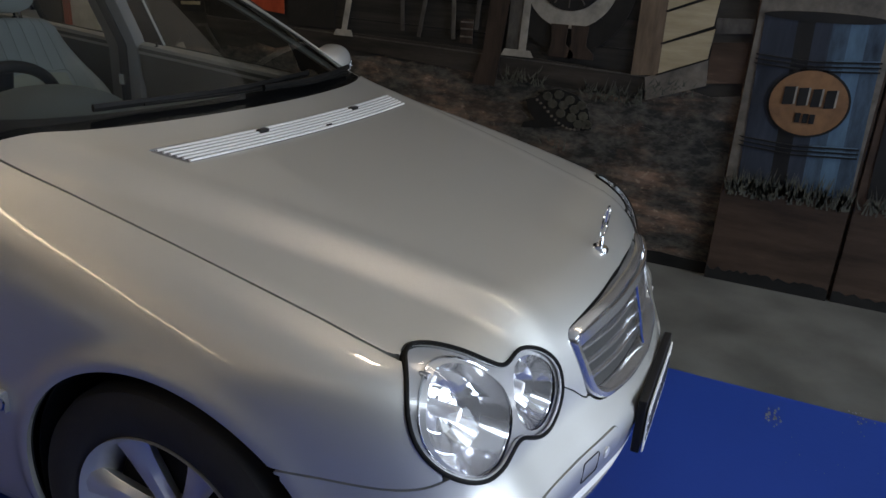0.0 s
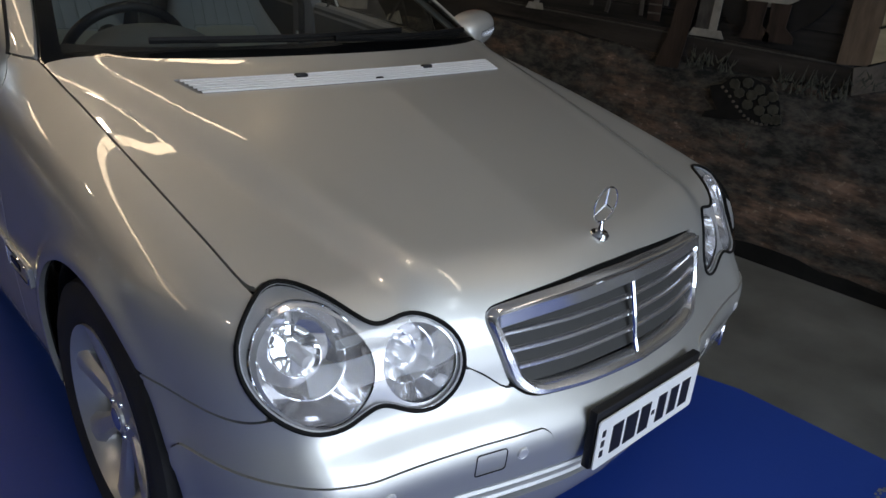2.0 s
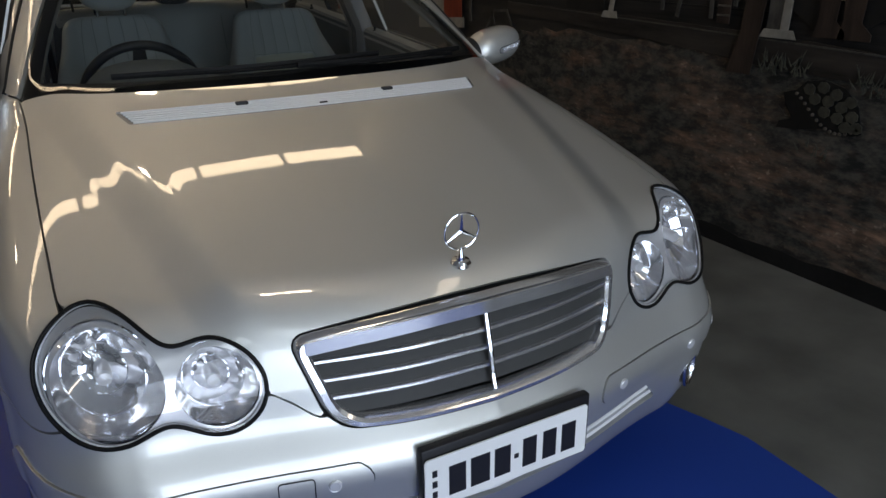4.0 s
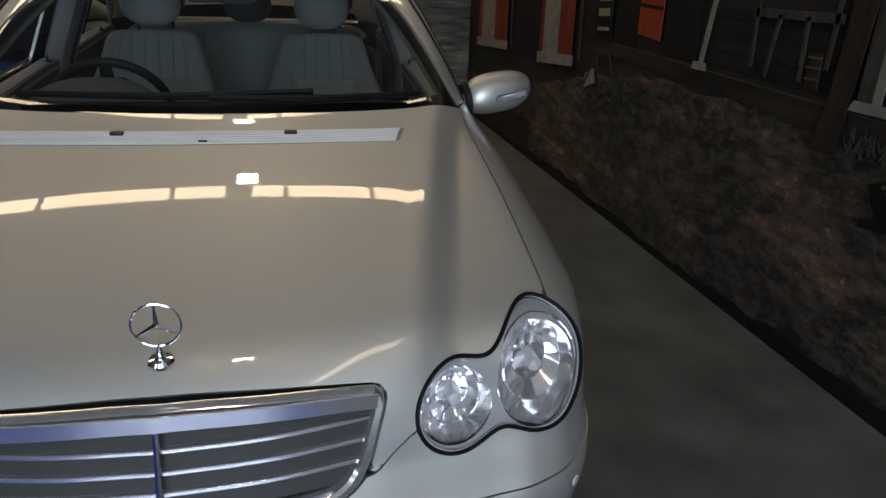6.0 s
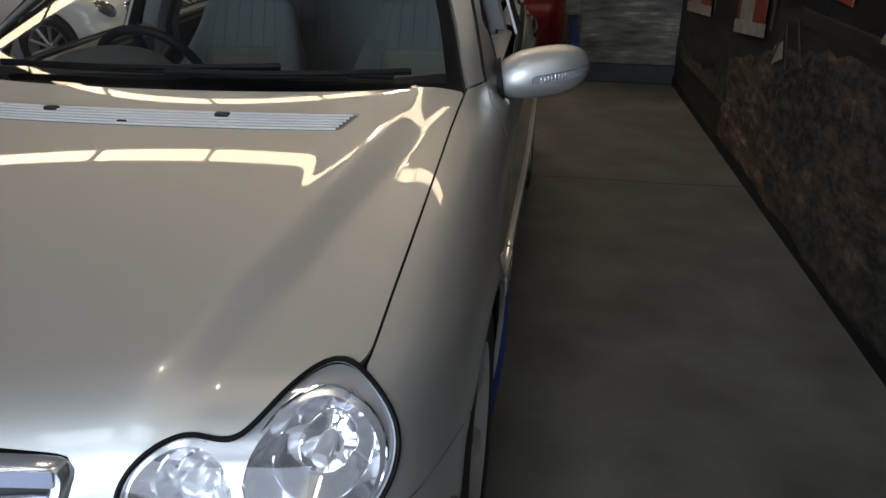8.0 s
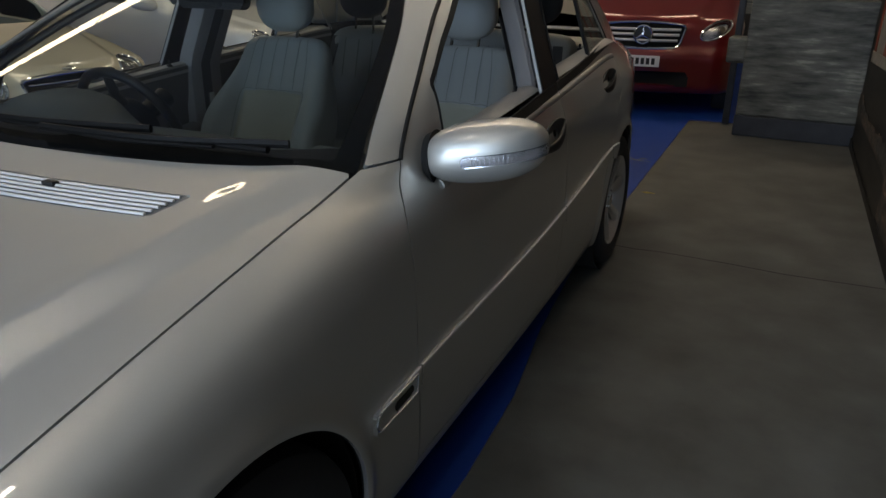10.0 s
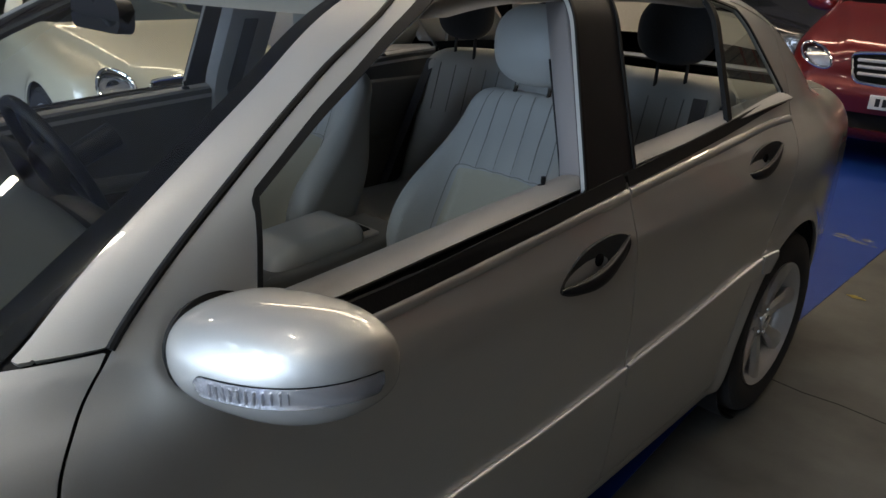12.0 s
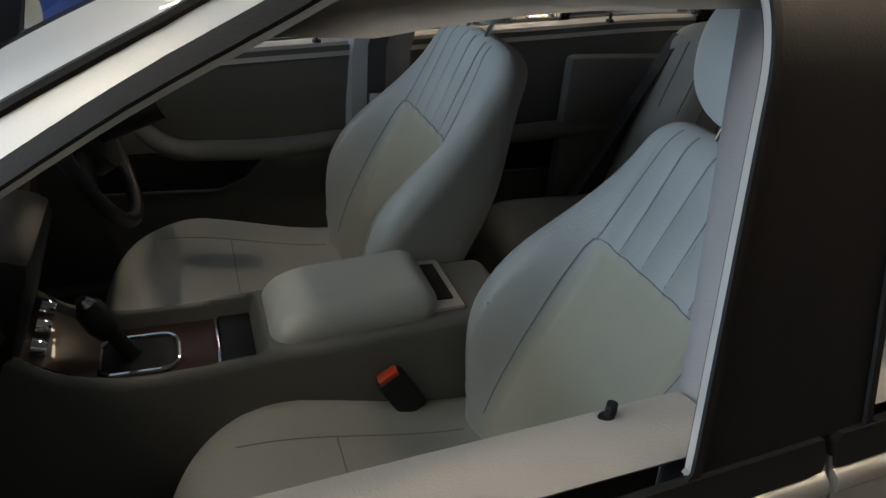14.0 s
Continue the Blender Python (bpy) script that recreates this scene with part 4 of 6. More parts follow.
def pillar_rear(z):
    return 2.483 + 0.11 * (z - 1.04)


def window_front(p):
    y, z = p[:, 1], p[:, 2]
    d = np.minimum.reduce([y - 1.590 - 0.27 * (z - 1.0), (frontlight_z(y) - z) * 0.854, pillar_front(z) - y, rail_z(y) - 0.020 - z, z - belt_z(y) - SEAL])
    return np.where(ax(p) > 0.45, d, -1.0)


def window_rear(p):
    y, z = p[:, 1], p[:, 2]
    d = np.minimum.reduce([y - pillar_rear(z), (3.448 - y) * 0.675 - (z - 1.050) * 0.738, rail_z(y) - 0.020 - z, z - belt_z(y) - SEAL])
    return np.where(ax(p) > 0.45, d, -1.0)


def screen_field(p):
    """Positive on the windscreen and its black border."""
    x, y, z = ax(p), p[:, 1], p[:, 2]
    return np.where((y < 2.3) & (z > 0.88), np.minimum.reduce([(screen_edge(z) - x) * 0.88, y - cowl_y(x) - 0.004, 1.385 - z - 0.02 * x]), -1.0)


def back_screen_field(p):
    x, y, z = ax(p), p[:, 1], p[:, 2]
    return np.where(y > 3.0, np.minimum.reduce([0.66 - 0.5 * (z - 1.05) - x, z - 1.09, 1.36 - z]), -1.0)


def hood_field(p):
    x, y, z = ax(p), p[:, 1], p[:, 2]
    return np.minimum.reduce([edge_x(y) - x, cowl_y(x) - y, np.where(y < 0.45, z - hood_lip(x), 1.0), lamp_field(p), grille_field(p)]) - GAP


def bumper_field(p):
    x, y, z = ax(p), p[:, 1], p[:, 2]
    return np.minimum.reduce([np.where(y < 0.7, bumper_top(x) - z, -1.0), lamp_field(p), grille_field(p), arch_field(p)]) - GAP


def fender_field(p):
    x, y, z = ax(p), p[:, 1], p[:, 2]
    return np.minimum.reduce([np.where(z > 0.70, x - edge_x(y), np.where(x > 0.6, 1.0, -1.0)), door_front(z) - y, 0.986 - z, np.where(y < 0.6, z - bumper_top(x), 1.0), lamp_field(p), arch_field(p), z - 0.235]) - GAP


def front_door_field(p):
    x, y, z = ax(p), p[:, 1], p[:, 2]
    return np.where(x > 0.5, np.minimum.reduce([y - door_front(z), B_SHUT - y, z - 0.26, rail_z(y) - z]), -1.0) - GAP


def rear_door_field(p):
    x, y, z = ax(p), p[:, 1], p[:, 2]
    return np.where(x > 0.5, np.minimum.reduce([y - B_SHUT, rear_shut(z) - y, z - 0.26, rail_z(y) - z, arch_field(p)]), -1.0) - GAP


def boot_field(p):
    x, y, z = ax(p), p[:, 1], p[:, 2]
    return np.minimum.reduce([y - 4.0, 0.62 - x, z - 0.72]) - GAP


BODY_V, BODY_T = skin(body_form, (-0.93, -0.06, 0.14), (0.93, 4.56, 1.47), 0.0125)
right_side, left_side = (lambda p: -p[:, 0]), (lambda p: p[:, 0])


def body_piece(name, *fields, mat=SILVER, label="", lift=0.0, rim=0.012, parent=None):
    v, t = BODY_V, BODY_T
    for f in fields:
        v, t = clip(v, t, f, body_form)
    return panel(name, v, t, mat, parent or saloon, lift=lift, rim=rim, label=label)




def vent_field(p):
    """Positive inside the louvre strip across the bonnet."""
    x, y = ax(p), p[:, 1]
    yc = 0.964 + 0.16 * x * x
    return np.where(p[:, 2] > 0.85, np.minimum(0.042 - np.abs(y - yc), 0.510 - x + 0.3 * (y - yc)), -1.0)


body_piece("hood", hood_field, lambda p: -vent_field(p) - 0.001, label="silver bonnet with raised ridges")
def strip_field(p):
    """Positive inside the rub strips of the bumper."""
    x, y, z = ax(p), p[:, 1], p[:, 2]
    zc = 0.452 + 0.012 * step(0.6, 0.8, x)
    d = np.minimum.reduce([0.034 - np.abs(z - zc), x - 0.266, 0.40 - y])
    d = np.where(x < 0.302, np.minimum(d, 0.036 - np.hypot(x - 0.302, z - zc)), d)
    d = np.where(y > 0.366, np.minimum(d, 0.036 - np.hypot(y - 0.366, z - zc)), d)
    return np.where(y < 0.5, d, -1.0)


front_bumper = body_piece("front_bumper", bumper_field, intake_field, fog_field, lambda p: -strip_field(p) - 0.002, label="silver bumper with rub strips and lower intake")
for side in (left_side, right_side):
    body_piece("front_wing", side, fender_field)
doors = {}
for key, side in (("left", left_side), ("right", right_side)):
    doors[key] = [
        body_piece("front_door", side, front_door_field, lambda p: -window_front(p), lambda p: np.where((p[:, 2] > belt_z(p[:, 1])) & (p[:, 1] > 2.2), pillar_front(p[:, 2]) + 0.001 - p[:, 1], 1.0)),
        body_piece("rear_door", side, rear_door_field, lambda p: -window_rear(p), lambda p: np.where((p[:, 2] > belt_z(p[:, 1])) & (p[:, 1] < 2.6), p[:, 1] - pillar_rear(p[:, 2]) + 0.001, 1.0)),
    ]
    body_piece("pillar_cover", side, lambda p: np.minimum.reduce([p[:, 1] - pillar_front(p[:, 2]) - 0.002, pillar_rear(p[:, 2]) - 0.002 - p[:, 1], p[:, 2] - belt_z(p[:, 1]) - SEAL - 0.002, rail_z(p[:, 1]) - p[:, 2] - 0.004, ax(p) - 0.5]), mat=DARK, label="matt black pillar cover", lift=-0.003)
body_piece("boot_lid", boot_field, label="silver boot lid")


def shell_field(p):
    taken = np.maximum.reduce([hood_field(p), bumper_field(p), fender_field(p), front_door_field(p), rear_door_field(p), boot_field(p), screen_field(p), back_screen_field(p)])
    return np.minimum.reduce([-taken - 2 * GAP, lamp_field(p), grille_field(p), arch_field(p)])


body_piece("body_shell", shell_field, lambda p: p[:, 2] - 0.2, label="silver roof, pillars, sills and rear wings")

# glass
body_piece("windscreen", screen_field, mat=PANE, lift=-0.004, rim=0.0, label="clear windscreen")
body_piece("screen_border", screen_field, lambda p: -np.minimum.reduce([screen_edge(p[:, 2]) - 0.036 - ax(p), p[:, 1] - cowl_y(ax(p)) - 0.075 + 0.1 * ax(p) ** 2, 1.36 - p[:, 2]]), mat=FRIT, lift=-0.008, rim=0.0, label="black windscreen border")
body_piece("rear_window", back_screen_field, mat=TINT, lift=-0.004, rim=0.0)


def liner_field(p):
    open_ = np.maximum.reduce([screen_field(p), back_screen_field(p), window_front(p), window_rear(p)])
    return np.minimum.reduce([-open_ - 0.008, lamp_field(p), grille_field(p) + 0.01, arch_field(p), intake_field(p), fog_field(p)])


body_piece("inner_shell", liner_field, lambda p: 1.1 - p[:, 2], mat=LINER, lift=-0.016, rim=0.0)


# headlamps
def headlamp(sign):
    half = left_side if sign > 0 else right_side
    v, t = BODY_V, BODY_T
    v, t = clip(v, t, half, body_form)
    v, t = clip(v, t, lambda p: -lamp_field(p), body_form)
    lamp = panel("headlamp", v, t, LENS, saloon, rim=0.0, lift=0.003, label="clear twin-lobed headlamp lens")
    lamp.visible_shadow = False
    panel("housing", *clip(v, t, lambda p: -lamp_field(p) - 0.004, body_form), LAMP_GREY, lamp, rim=0.0, lift=-0.095, label="silver lamp housing")
    holes = lambda p: np.minimum(np.hypot(ax(p) - 0.664, p[:, 2] - 0.664) - 0.089, np.hypot(ax(p) - 0.494, p[:, 2] - 0.641) - 0.068)
    face = panel("lamp_mask", *clip(*clip(v, t, lambda p: -lamp_field(p) - 0.0005, body_form), holes, body_form), LAMP_GREY, lamp, rim=0.0, lift=-0.008, label="silver lamp mask")
    ring = []
    for i in range(96):
        a = 2 * math.pi * i / 96
        d = np.array((math.cos(a), math.sin(a)))
        lo, hi = 0.0, 0.3
        for _ in range(24):
            mid = (lo + hi) / 2
            q = np.array([[0.575 + mid * d[0], 0.2, 0.655 + mid * d[1]]])
            lo, hi = (mid, hi) if lamp_field(q)[0] < 0 else (lo, mid)
        ring.append((0.575 + lo * d[0], 0.655 + lo * d[1]))
    pts = []
    for x, z in ring:
        y = np.linspace(0.0, 0.46, 600)
        q = np.stack([np.full(600, x), y, np.full(600, z)], 1)
        g = body_form(q)
        pts.append((sign * x, y[np.argmax(g < 0)], z))
    part("gasket", sweep(on_skin(body_form, pts, 0.0012), 0.0042, 8, closed=True, up=(sign * 0.4, -0.8, 0.3)), WIPER, lamp, "black rubber gasket")
    inner = [Vector((sign * (0.59 + (abs(x) - 0.59) * 0.978), y + 0.002, 0.655 + (z - 0.655) * 0.972)) for x, y, z in pts]
    part("bezel", sweep(inner, 0.0025, 8, closed=True, up=(sign * 0.4, -0.8, 0.3)), SATIN, lamp, "bright bezel")
    def lens_y(x, z):
        y = np.linspace(0.0, 0.5, 700)
        g = body_form(np.stack([np.full(700, x), y, np.full(700, z)], 1))
        return float(y[np.argmax(g < 0)])

    # reflector bowls that follow the raked lens, with fluted and stepped facets
    for cx, cz, r, depth in ((0.664, 0.664, 0.090, 0.075), (0.494, 0.641, 0.069, 0.055)):
        mid_y = lens_y(cx, cz)
        rng = random.Random(5)
        bm = bmesh.new()
        rings = []
        for k in (0.10, 0.18, 0.30, 0.42, 0.44, 0.58, 0.72, 0.74, 0.86, 0.95, 1.0):
            ring_v = []
            step = [rng.uniform(-0.0011, 0.0011) if 0.15 < k < 0.97 else 0.0 for _ in range(16)]
            for n in range(64):
                a = 2 * math.pi * n / 64
                x, z = cx + r * k * math.cos(a), cz + r * k * math.sin(a)
                y = lens_y(cx + r * math.cos(a), cz + r * math.sin(a)) * k + mid_y * (1 - k)
                y += 0.016 + depth * (1 - k * k) + step[n // 4] * (1 if cz + r * k * math.sin(a) > cz - 0.25 * r else 0.35) + (0.003 if k in (0.44, 0.74) else 0)
                ring_v.append(bm.verts.new((sign * x, y, z)))
            rings.append(ring_v)
        for ra, rb in zip(rings, rings[1:]):
            for n in range(64):
                bm.faces.new((ra[n], ra[(n + 1) % 64], rb[(n + 1) % 64], rb[n]))
        part("reflector", bm, REFLECTOR, lamp, "polished stepped reflector")
        rim_pts = [(sign * (cx + r * 1.01 * math.cos(a)), lens_y(cx + r * math.cos(a), cz + r * math.sin(a)) + 0.014, cz + r * 1.01 * math.sin(a)) for a in [2 * math.pi * n / 48 for n in range(48)]]
        part("reflector_rim", sweep(rim_pts, 0.0022, 6, closed=True, up=(0, -1, 0)), CHROME, lamp, "bright rim of the reflector")
        bulb = part("bulb", lathe([(0.0, 0.03), (0.012, 0.028), (0.014, 0.02), (0.014, -0.03), (0.02, -0.035), (0.02, -0.06)], 20), SATIN, lamp, "capped bulb")
        bulb.matrix_basis = Matrix.Translation((sign * cx, mid_y + 0.016 + depth * 0.8, cz)) @ Matrix.Rotation(radians(90), 4, "X")
    # small indicator bulb in the upper corner
    ix, iz = 0.700, 0.742
    part("indicator_bulb", lathe([(0.0, 0.008), (0.005, 0.007), (0.008, 0.0), (0.008, -0.014)], 16, "y", (sign * ix, lens_y(ix, iz) + 0.026, iz)), LAMP_SILVER, lamp, "small bright indicator bulb")
    return lamp


for sign in (1, -1):
    headlamp(sign)


# grille
def grille():
    outline = []
    for i in range(120):
        a = 2 * math.pi * i / 120
        d = (math.cos(a), math.sin(a) * 0.4)
        lo, hi = 0.0, 0.8
        for _ in range(24):
            mid = (lo + hi) / 2
            q = np.array([[mid * d[0], 0.1, 0.63 + mid * d[1]]])
            lo, hi = (mid, hi) if grille_field(q)[0] < 0 else (lo, mid)
        outline.append((lo * d[0], 0.63 + lo * d[1]))

    def face_y(x, z):
        return float(nose_plan(abs(x)) + nose_lean(z))

    def ring(k, dy, sx=1.0):
        return [Vector((x * k * sx, face_y(x * k, z) + dy, 0.630 + (z - 0.630) * (1 - (1 - k) * 2.3))) for x, z in outline]

    g = part("grille", grid(lambda u, v: Vector((u, face_y(u, v) + 0.055, v)), span(-0.37, 0.37, 31), span(0.53, 0.73, 9), 0.004), LINER, saloon, "grille with three bright bars and a centre bar")
    bm = bmesh.new()
    loops = [[bm.verts.new(p) for p in ring(k, dy)] for k, dy in ((0.995, 0.012), (0.99, -0.004), (0.978, -0.009), (0.945, -0.009), (0.925, -0.003), (0.92, 0.03))]
    n = len(loops[0])
    for a, b in zip(loops, loops[1:]):
        for i in range(n):
            bm.faces.new((a[i], a[(i + 1) % n], b[(i + 1) % n], b[i]))
    part("grille_frame", bm, BAR_SILVER, g, "chrome grille frame")
    part("top_band", grid(lambda u, v: Vector((u, face_y(u, 0.70) - 0.013 + 0.0012 * v, 0.7125 - 0.17 * u * u + 0.0125 * v)), span(-0.345, 0.345, 41), (-1.0, 0.0, 1.0), 0.006), BAR_SILVER, g, "broad chrome band across the grille top")
    for i, z in enumerate((0.662, 0.628, 0.594)):
        half = 0.305 + (z - 0.55) * 0.26
        xs = span(-half, half, 41)
        bm = bmesh.new()
        rows = []
        for x in xs:
            y = face_y(x, z) + 0.004
            zz = z - 0.010 * (x / 0.33) ** 2 * 0.0
            sec = ((0.0, 0.0055), (-0.005, 0.0035), (-0.006, -0.001), (-0.002, -0.0045), (0.022, -0.001), (0.024, 0.003))
            rows.append([bm.verts.new((x, y + dy, zz + dz)) for dy, dz in sec])
        for a, b in zip(rows, rows[1:]):
            for k in range(6):
                bm.faces.new((a[k], a[(k + 1) % 6], b[(k + 1) % 6], b[k]))
        part("grille_bar", bm, BAR_SILVER, g)
    part("centre_bar", sweep([(0, face_y(0, z) - 0.006, z) for z in span(0.552, 0.708, 9)], 0.0055, 8, up=(0, -1, 0)), CHROME, g, "slim bright centre bar")
    # black louvres behind
    for z in (0.680, 0.645, 0.611, 0.574):
        half = 0.30 + (z - 0.55) * 0.26
        part("louvre", grid(lambda u, v: Vector((u, face_y(u, z) + 0.012 + v * 0.016, z + v * 0.030)), span(-half, half, 25), span(-0.5, 0.5, 3), 0.002), GRILLE_GREY, g, "black slatted insert")
    return g


grille()


# bonnet ornament: a ring with three arms on a round foot
def ornament():
    foot_z = float(body_form(np.array([[0, 0.175, 0.77]]))[0])
    base = Vector((0, 0.175, 0.77 - foot_z))
    o = part("bonnet_ornament", lathe([(0.0, 0.012), (0.008, 0.012), (0.009, 0.006), (0.018, 0.005), (0.022, 0.0), (0.022, -0.006)], 32), CHROME, saloon, "upright chrome ring on a round foot")
    o.location = base
    o.rotation_euler = (radians(4), 0, 0)
    c, r = Vector((0, 0.0, 0.066)), 0.038
    part("ring", sweep([c + Vector((r * math.cos(a), 0, r * math.sin(a))) for a in [2 * math.pi * i / 48 for i in range(48)]], 0.0022, 8, closed=True, up=(0, 1, 0)), CHROME, o)
    for k in range(3):
        a = radians(90 + 120 * k)
        tip = c + Vector((r * math.cos(a), 0, r * math.sin(a)))
        part("arm", sweep([c, tip], [0.0045, 0.0012], 4, up=(0, 1, 0), flat=0.6), CHROME, o)
    part("stem", sweep([(0, 0, 0.006), (0, 0, 0.016), (0, 0, 0.030)], [0.009, 0.006, 0.003], 10, up=(0, 1, 0)), CHROME, o)


ornament()


# louvre strip on the bonnet
def louvre_strip():
    v, t = clip(BODY_V, BODY_T, vent_field, body_form)
    s = panel("bonnet_vent", v, t, VENT_GAP, saloon, rim=0.006, lift=-0.004, label="bright ribbed louvre strip across the bonnet")
    for k in range(6):
        off = -0.0335 + 0.0134 * k
        half = 0.497 + 0.3 * off
        xs = np.linspace(-half, half, 61)
        pts = np.stack([xs, 0.964 + 0.16 * xs**2 + off, 0.955 - 0.09 * xs**2 + 0.24 * (off + 0.16 * xs**2)], 1)
        part("rib", sweep(on_skin(body_form, pts, 0.0015), 0.0042, 8, flat=0.7), VENT_SILVER, s)
    for x in (-0.21, 0.215):
        p = on_skin(body_form, [(x, 0.985 + 0.16 * x * x, 0.96)], 0.004)[0]
        part("washer_jet", box(0.034, 0.018, 0.010, p, 0.004), DARK, s, "small washer jet")
    p = on_skin(body_form, [(0.0, 0.935, 0.955)], 0.0035)[0]
    part("release_hole", box(0.022, 0.007, 0.006, p, 0.002), LINER, s, "small dark slot")


louvre_strip()


# bumper trim
def bumper_trim():
    for sign, half in ((1, left_side), (-1, right_side)):
        v, t = clip(BODY_V, BODY_T, half, body_form)
        v, t = clip(v, t, strip_field, body_form)
        strip = panel("rub_strip", v, t, SILVER, front_bumper, rim=0.012, lift=0.004, label="rounded silver rub strip")
        for x, z in ((0.335, 0.452), (0.60, 0.448), (0.735, 0.448)):
            y = np.linspace(-0.05, 0.5, 700)
            g = body_form(np.stack([np.full(700, x), y, np.full(700, z)], 1))
            p = on_skin(body_form, [(sign * x, y[np.argmax(g < 0)], z)], 0.004)[0]
            n = gradient(body_form, p[None])[0]
            disc = part("parking_sensor", lathe([(0.0, 0.003), (0.010, 0.003), (0.0115, 0.0015), (0.0125, 0.002), (0.0125, -0.004)], 24), SATIN, strip, "round parking sensor")
            disc.matrix_basis = Matrix.Translation(p) @ Vector(n).to_track_quat("Z", "Y").to_matrix().to_4x4()
        # tow cover outline
        if sign < 0:
            ring = [(-0.40 + x, 0.0, 0.45 + z) for x, z in rounded(0.062, 0.045, 0.006)]
            part("tow_cover", sweep(on_skin(body_form, [(x, float(nose_plan(abs(x)) + nose_lean(z)), z) for x, y, z in ring], 0.0052), 0.0012, 6, closed=True, up=(0, -1, 0)), DARK, strip)
        # fog lamp
        c = on_skin(body_form, [(sign * 0.665, 0.13, 0.335)], 0.0)[0]
        n = Vector((sign * 0.45, -0.89, 0))
        fog = part("fog_lamp", lathe([(0.0, -0.03), (0.02, -0.028), (0.035, -0.012), (0.04, 0.0), (0.044, 0.002), (0.046, -0.004)], 32), MIRROR, front_bumper, "oval fog lamp")
        fog.matrix_basis = Matrix.Translation(c) @ n.to_track_quat("Z", "Y").to_matrix().to_4x4() @ Matrix.Diagonal((1.0, 1.15, 1, 1))
    for z in (0.352, 0.322):
        xs = np.linspace(-0.5, 0.5, 61)
        pts = [(x, float(nose_plan(abs(x)) + nose_lean(z)) + 0.012, z + 0.03 * abs(x)) for x in xs]
        part("intake_blade", sweep(pts, 0.013, 8, flat=0.55), VENT_SILVER, front_bumper, "pale horizontal intake blade")
    part("intake_back", grid(lambda u, v: Vector((u, float(nose_plan(abs(u)) + nose_lean(v)) + 0.05, v)), span(-0.58, 0.58, 31), span(0.27, 0.41, 4), 0.004), LINER, front_bumper)


bumper_trim()


def number_plate():
    lean = look((0, 0, 0), (0, -1, 0.0))
    p = part("number_plate", prism(rounded(0.372, 0.115, 0.008), 0.003, Matrix.Translation((0, -0.016, 0.428)) @ Matrix.Rotation(radians(90), 4, "X")), WHITE_ENAMEL, saloon, "white number plate with plain dark bars", smooth=False)
    part("plate_holder", box(0.385, 0.02, 0.135, (0.004, -0.002, 0.436), 0.004), DARK, p, "black plate holder")
    for k, (x, w) in enumerate(((-0.118, 0.036), (-0.068, 0.042), (-0.018, 0.036), (0.045, 0.032), (0.093, 0.032), (0.140, 0.034))):
        part("bar", box(w, 0.002, 0.066, (x, -0.0195, 0.424)), INK, p, smooth=False)
    part("bar", box(0.010, 0.002, 0.010, (0.014, -0.0195, 0.424)), INK, p, smooth=False)
    for z in (0.452, 0.428, 0.404):
        part("bar", box(0.010, 0.002, 0.014, (-0.166, -0.0195, z)), INK, p, smooth=False)


number_plate()


# wheels
def wheel(x, y, sign):
    w = part("wheel", lathe([(0.206, -0.085), (0.235, -0.10), (0.285, -0.102), (0.308, -0.092), (0.317, -0.07), (0.318, 0.0), (0.317, 0.07), (0.308, 0.092), (0.285, 0.102), (0.235, 0.10), (0.206, 0.085)], 72, "x", closed=True), TYRE, saloon, "black tyre on a seven-spoke silver alloy rim")
    # tread grooves
    part("rim", lathe([(0.205, -0.09), (0.212, -0.094), (0.214, -0.088), (0.200, -0.075), (0.188, -0.04), (0.18, 0.04), (0.188, 0.06), (0.203, 0.082), (0.209, 0.09), (0.2165, 0.097), (0.2165, 0.090), (0.205, 0.078)], 72, "x", caps=False), ALLOY, w, "silver alloy rim")
    for k in range(7):
        a = 2 * math.pi * k / 7 + 0.2
        bm = bmesh.new()
        rows = []
        for r, half, out, th in ((0.045, 0.024, 0.062, 0.03), (0.08, 0.022, 0.066, 0.032), (0.12, 0.0255, 0.072, 0.034), (0.16, 0.031, 0.078, 0.034), (0.19, 0.038, 0.082, 0.032), (0.207, 0.047, 0.084, 0.025)):
            rows.append([bm.verts.new((h, r, s)) for h, s in ((out, -half * 0.62), (out + 0.004, 0), (out, half * 0.62), (out - 0.014, half), (out - th, half * 0.7), (out - th, -half * 0.7), (out - 0.014, -half))])
        for p, q in zip(rows, rows[1:]):
            for i in range(7):
                bm.faces.new((p[i], p[(i + 1) % 7], q[(i + 1) % 7], q[i]))
        bm.transform(Matrix.Rotation(a, 4, "X"))
        part("spoke", bm, ALLOY, w)
    hub = part("hub", lathe([(0.058, 0.03), (0.058, 0.060), (0.05, 0.066), (0.034, 0.068), (0.032, 0.074), (0.02, 0.078), (0.0, 0.079)], 40, "x"), ALLOY, w)
    for k in range(5):
        a = 2 * math.pi * k / 5
        part("wheel_bolt", lathe([(0.0, 0.073), (0.007, 0.072), (0.009, 0.066), (0.009, 0.055)], 12, "x", (0, 0.043 * math.cos(a), 0.043 * math.sin(a))), CHROME, hub, "chrome bolt")
    part("centre_cap", lathe([(0.0, 0.083), (0.018, 0.081), (0.026, 0.077), (0.028, 0.07)], 32, "x"), CHROME, hub, "chrome centre cap")
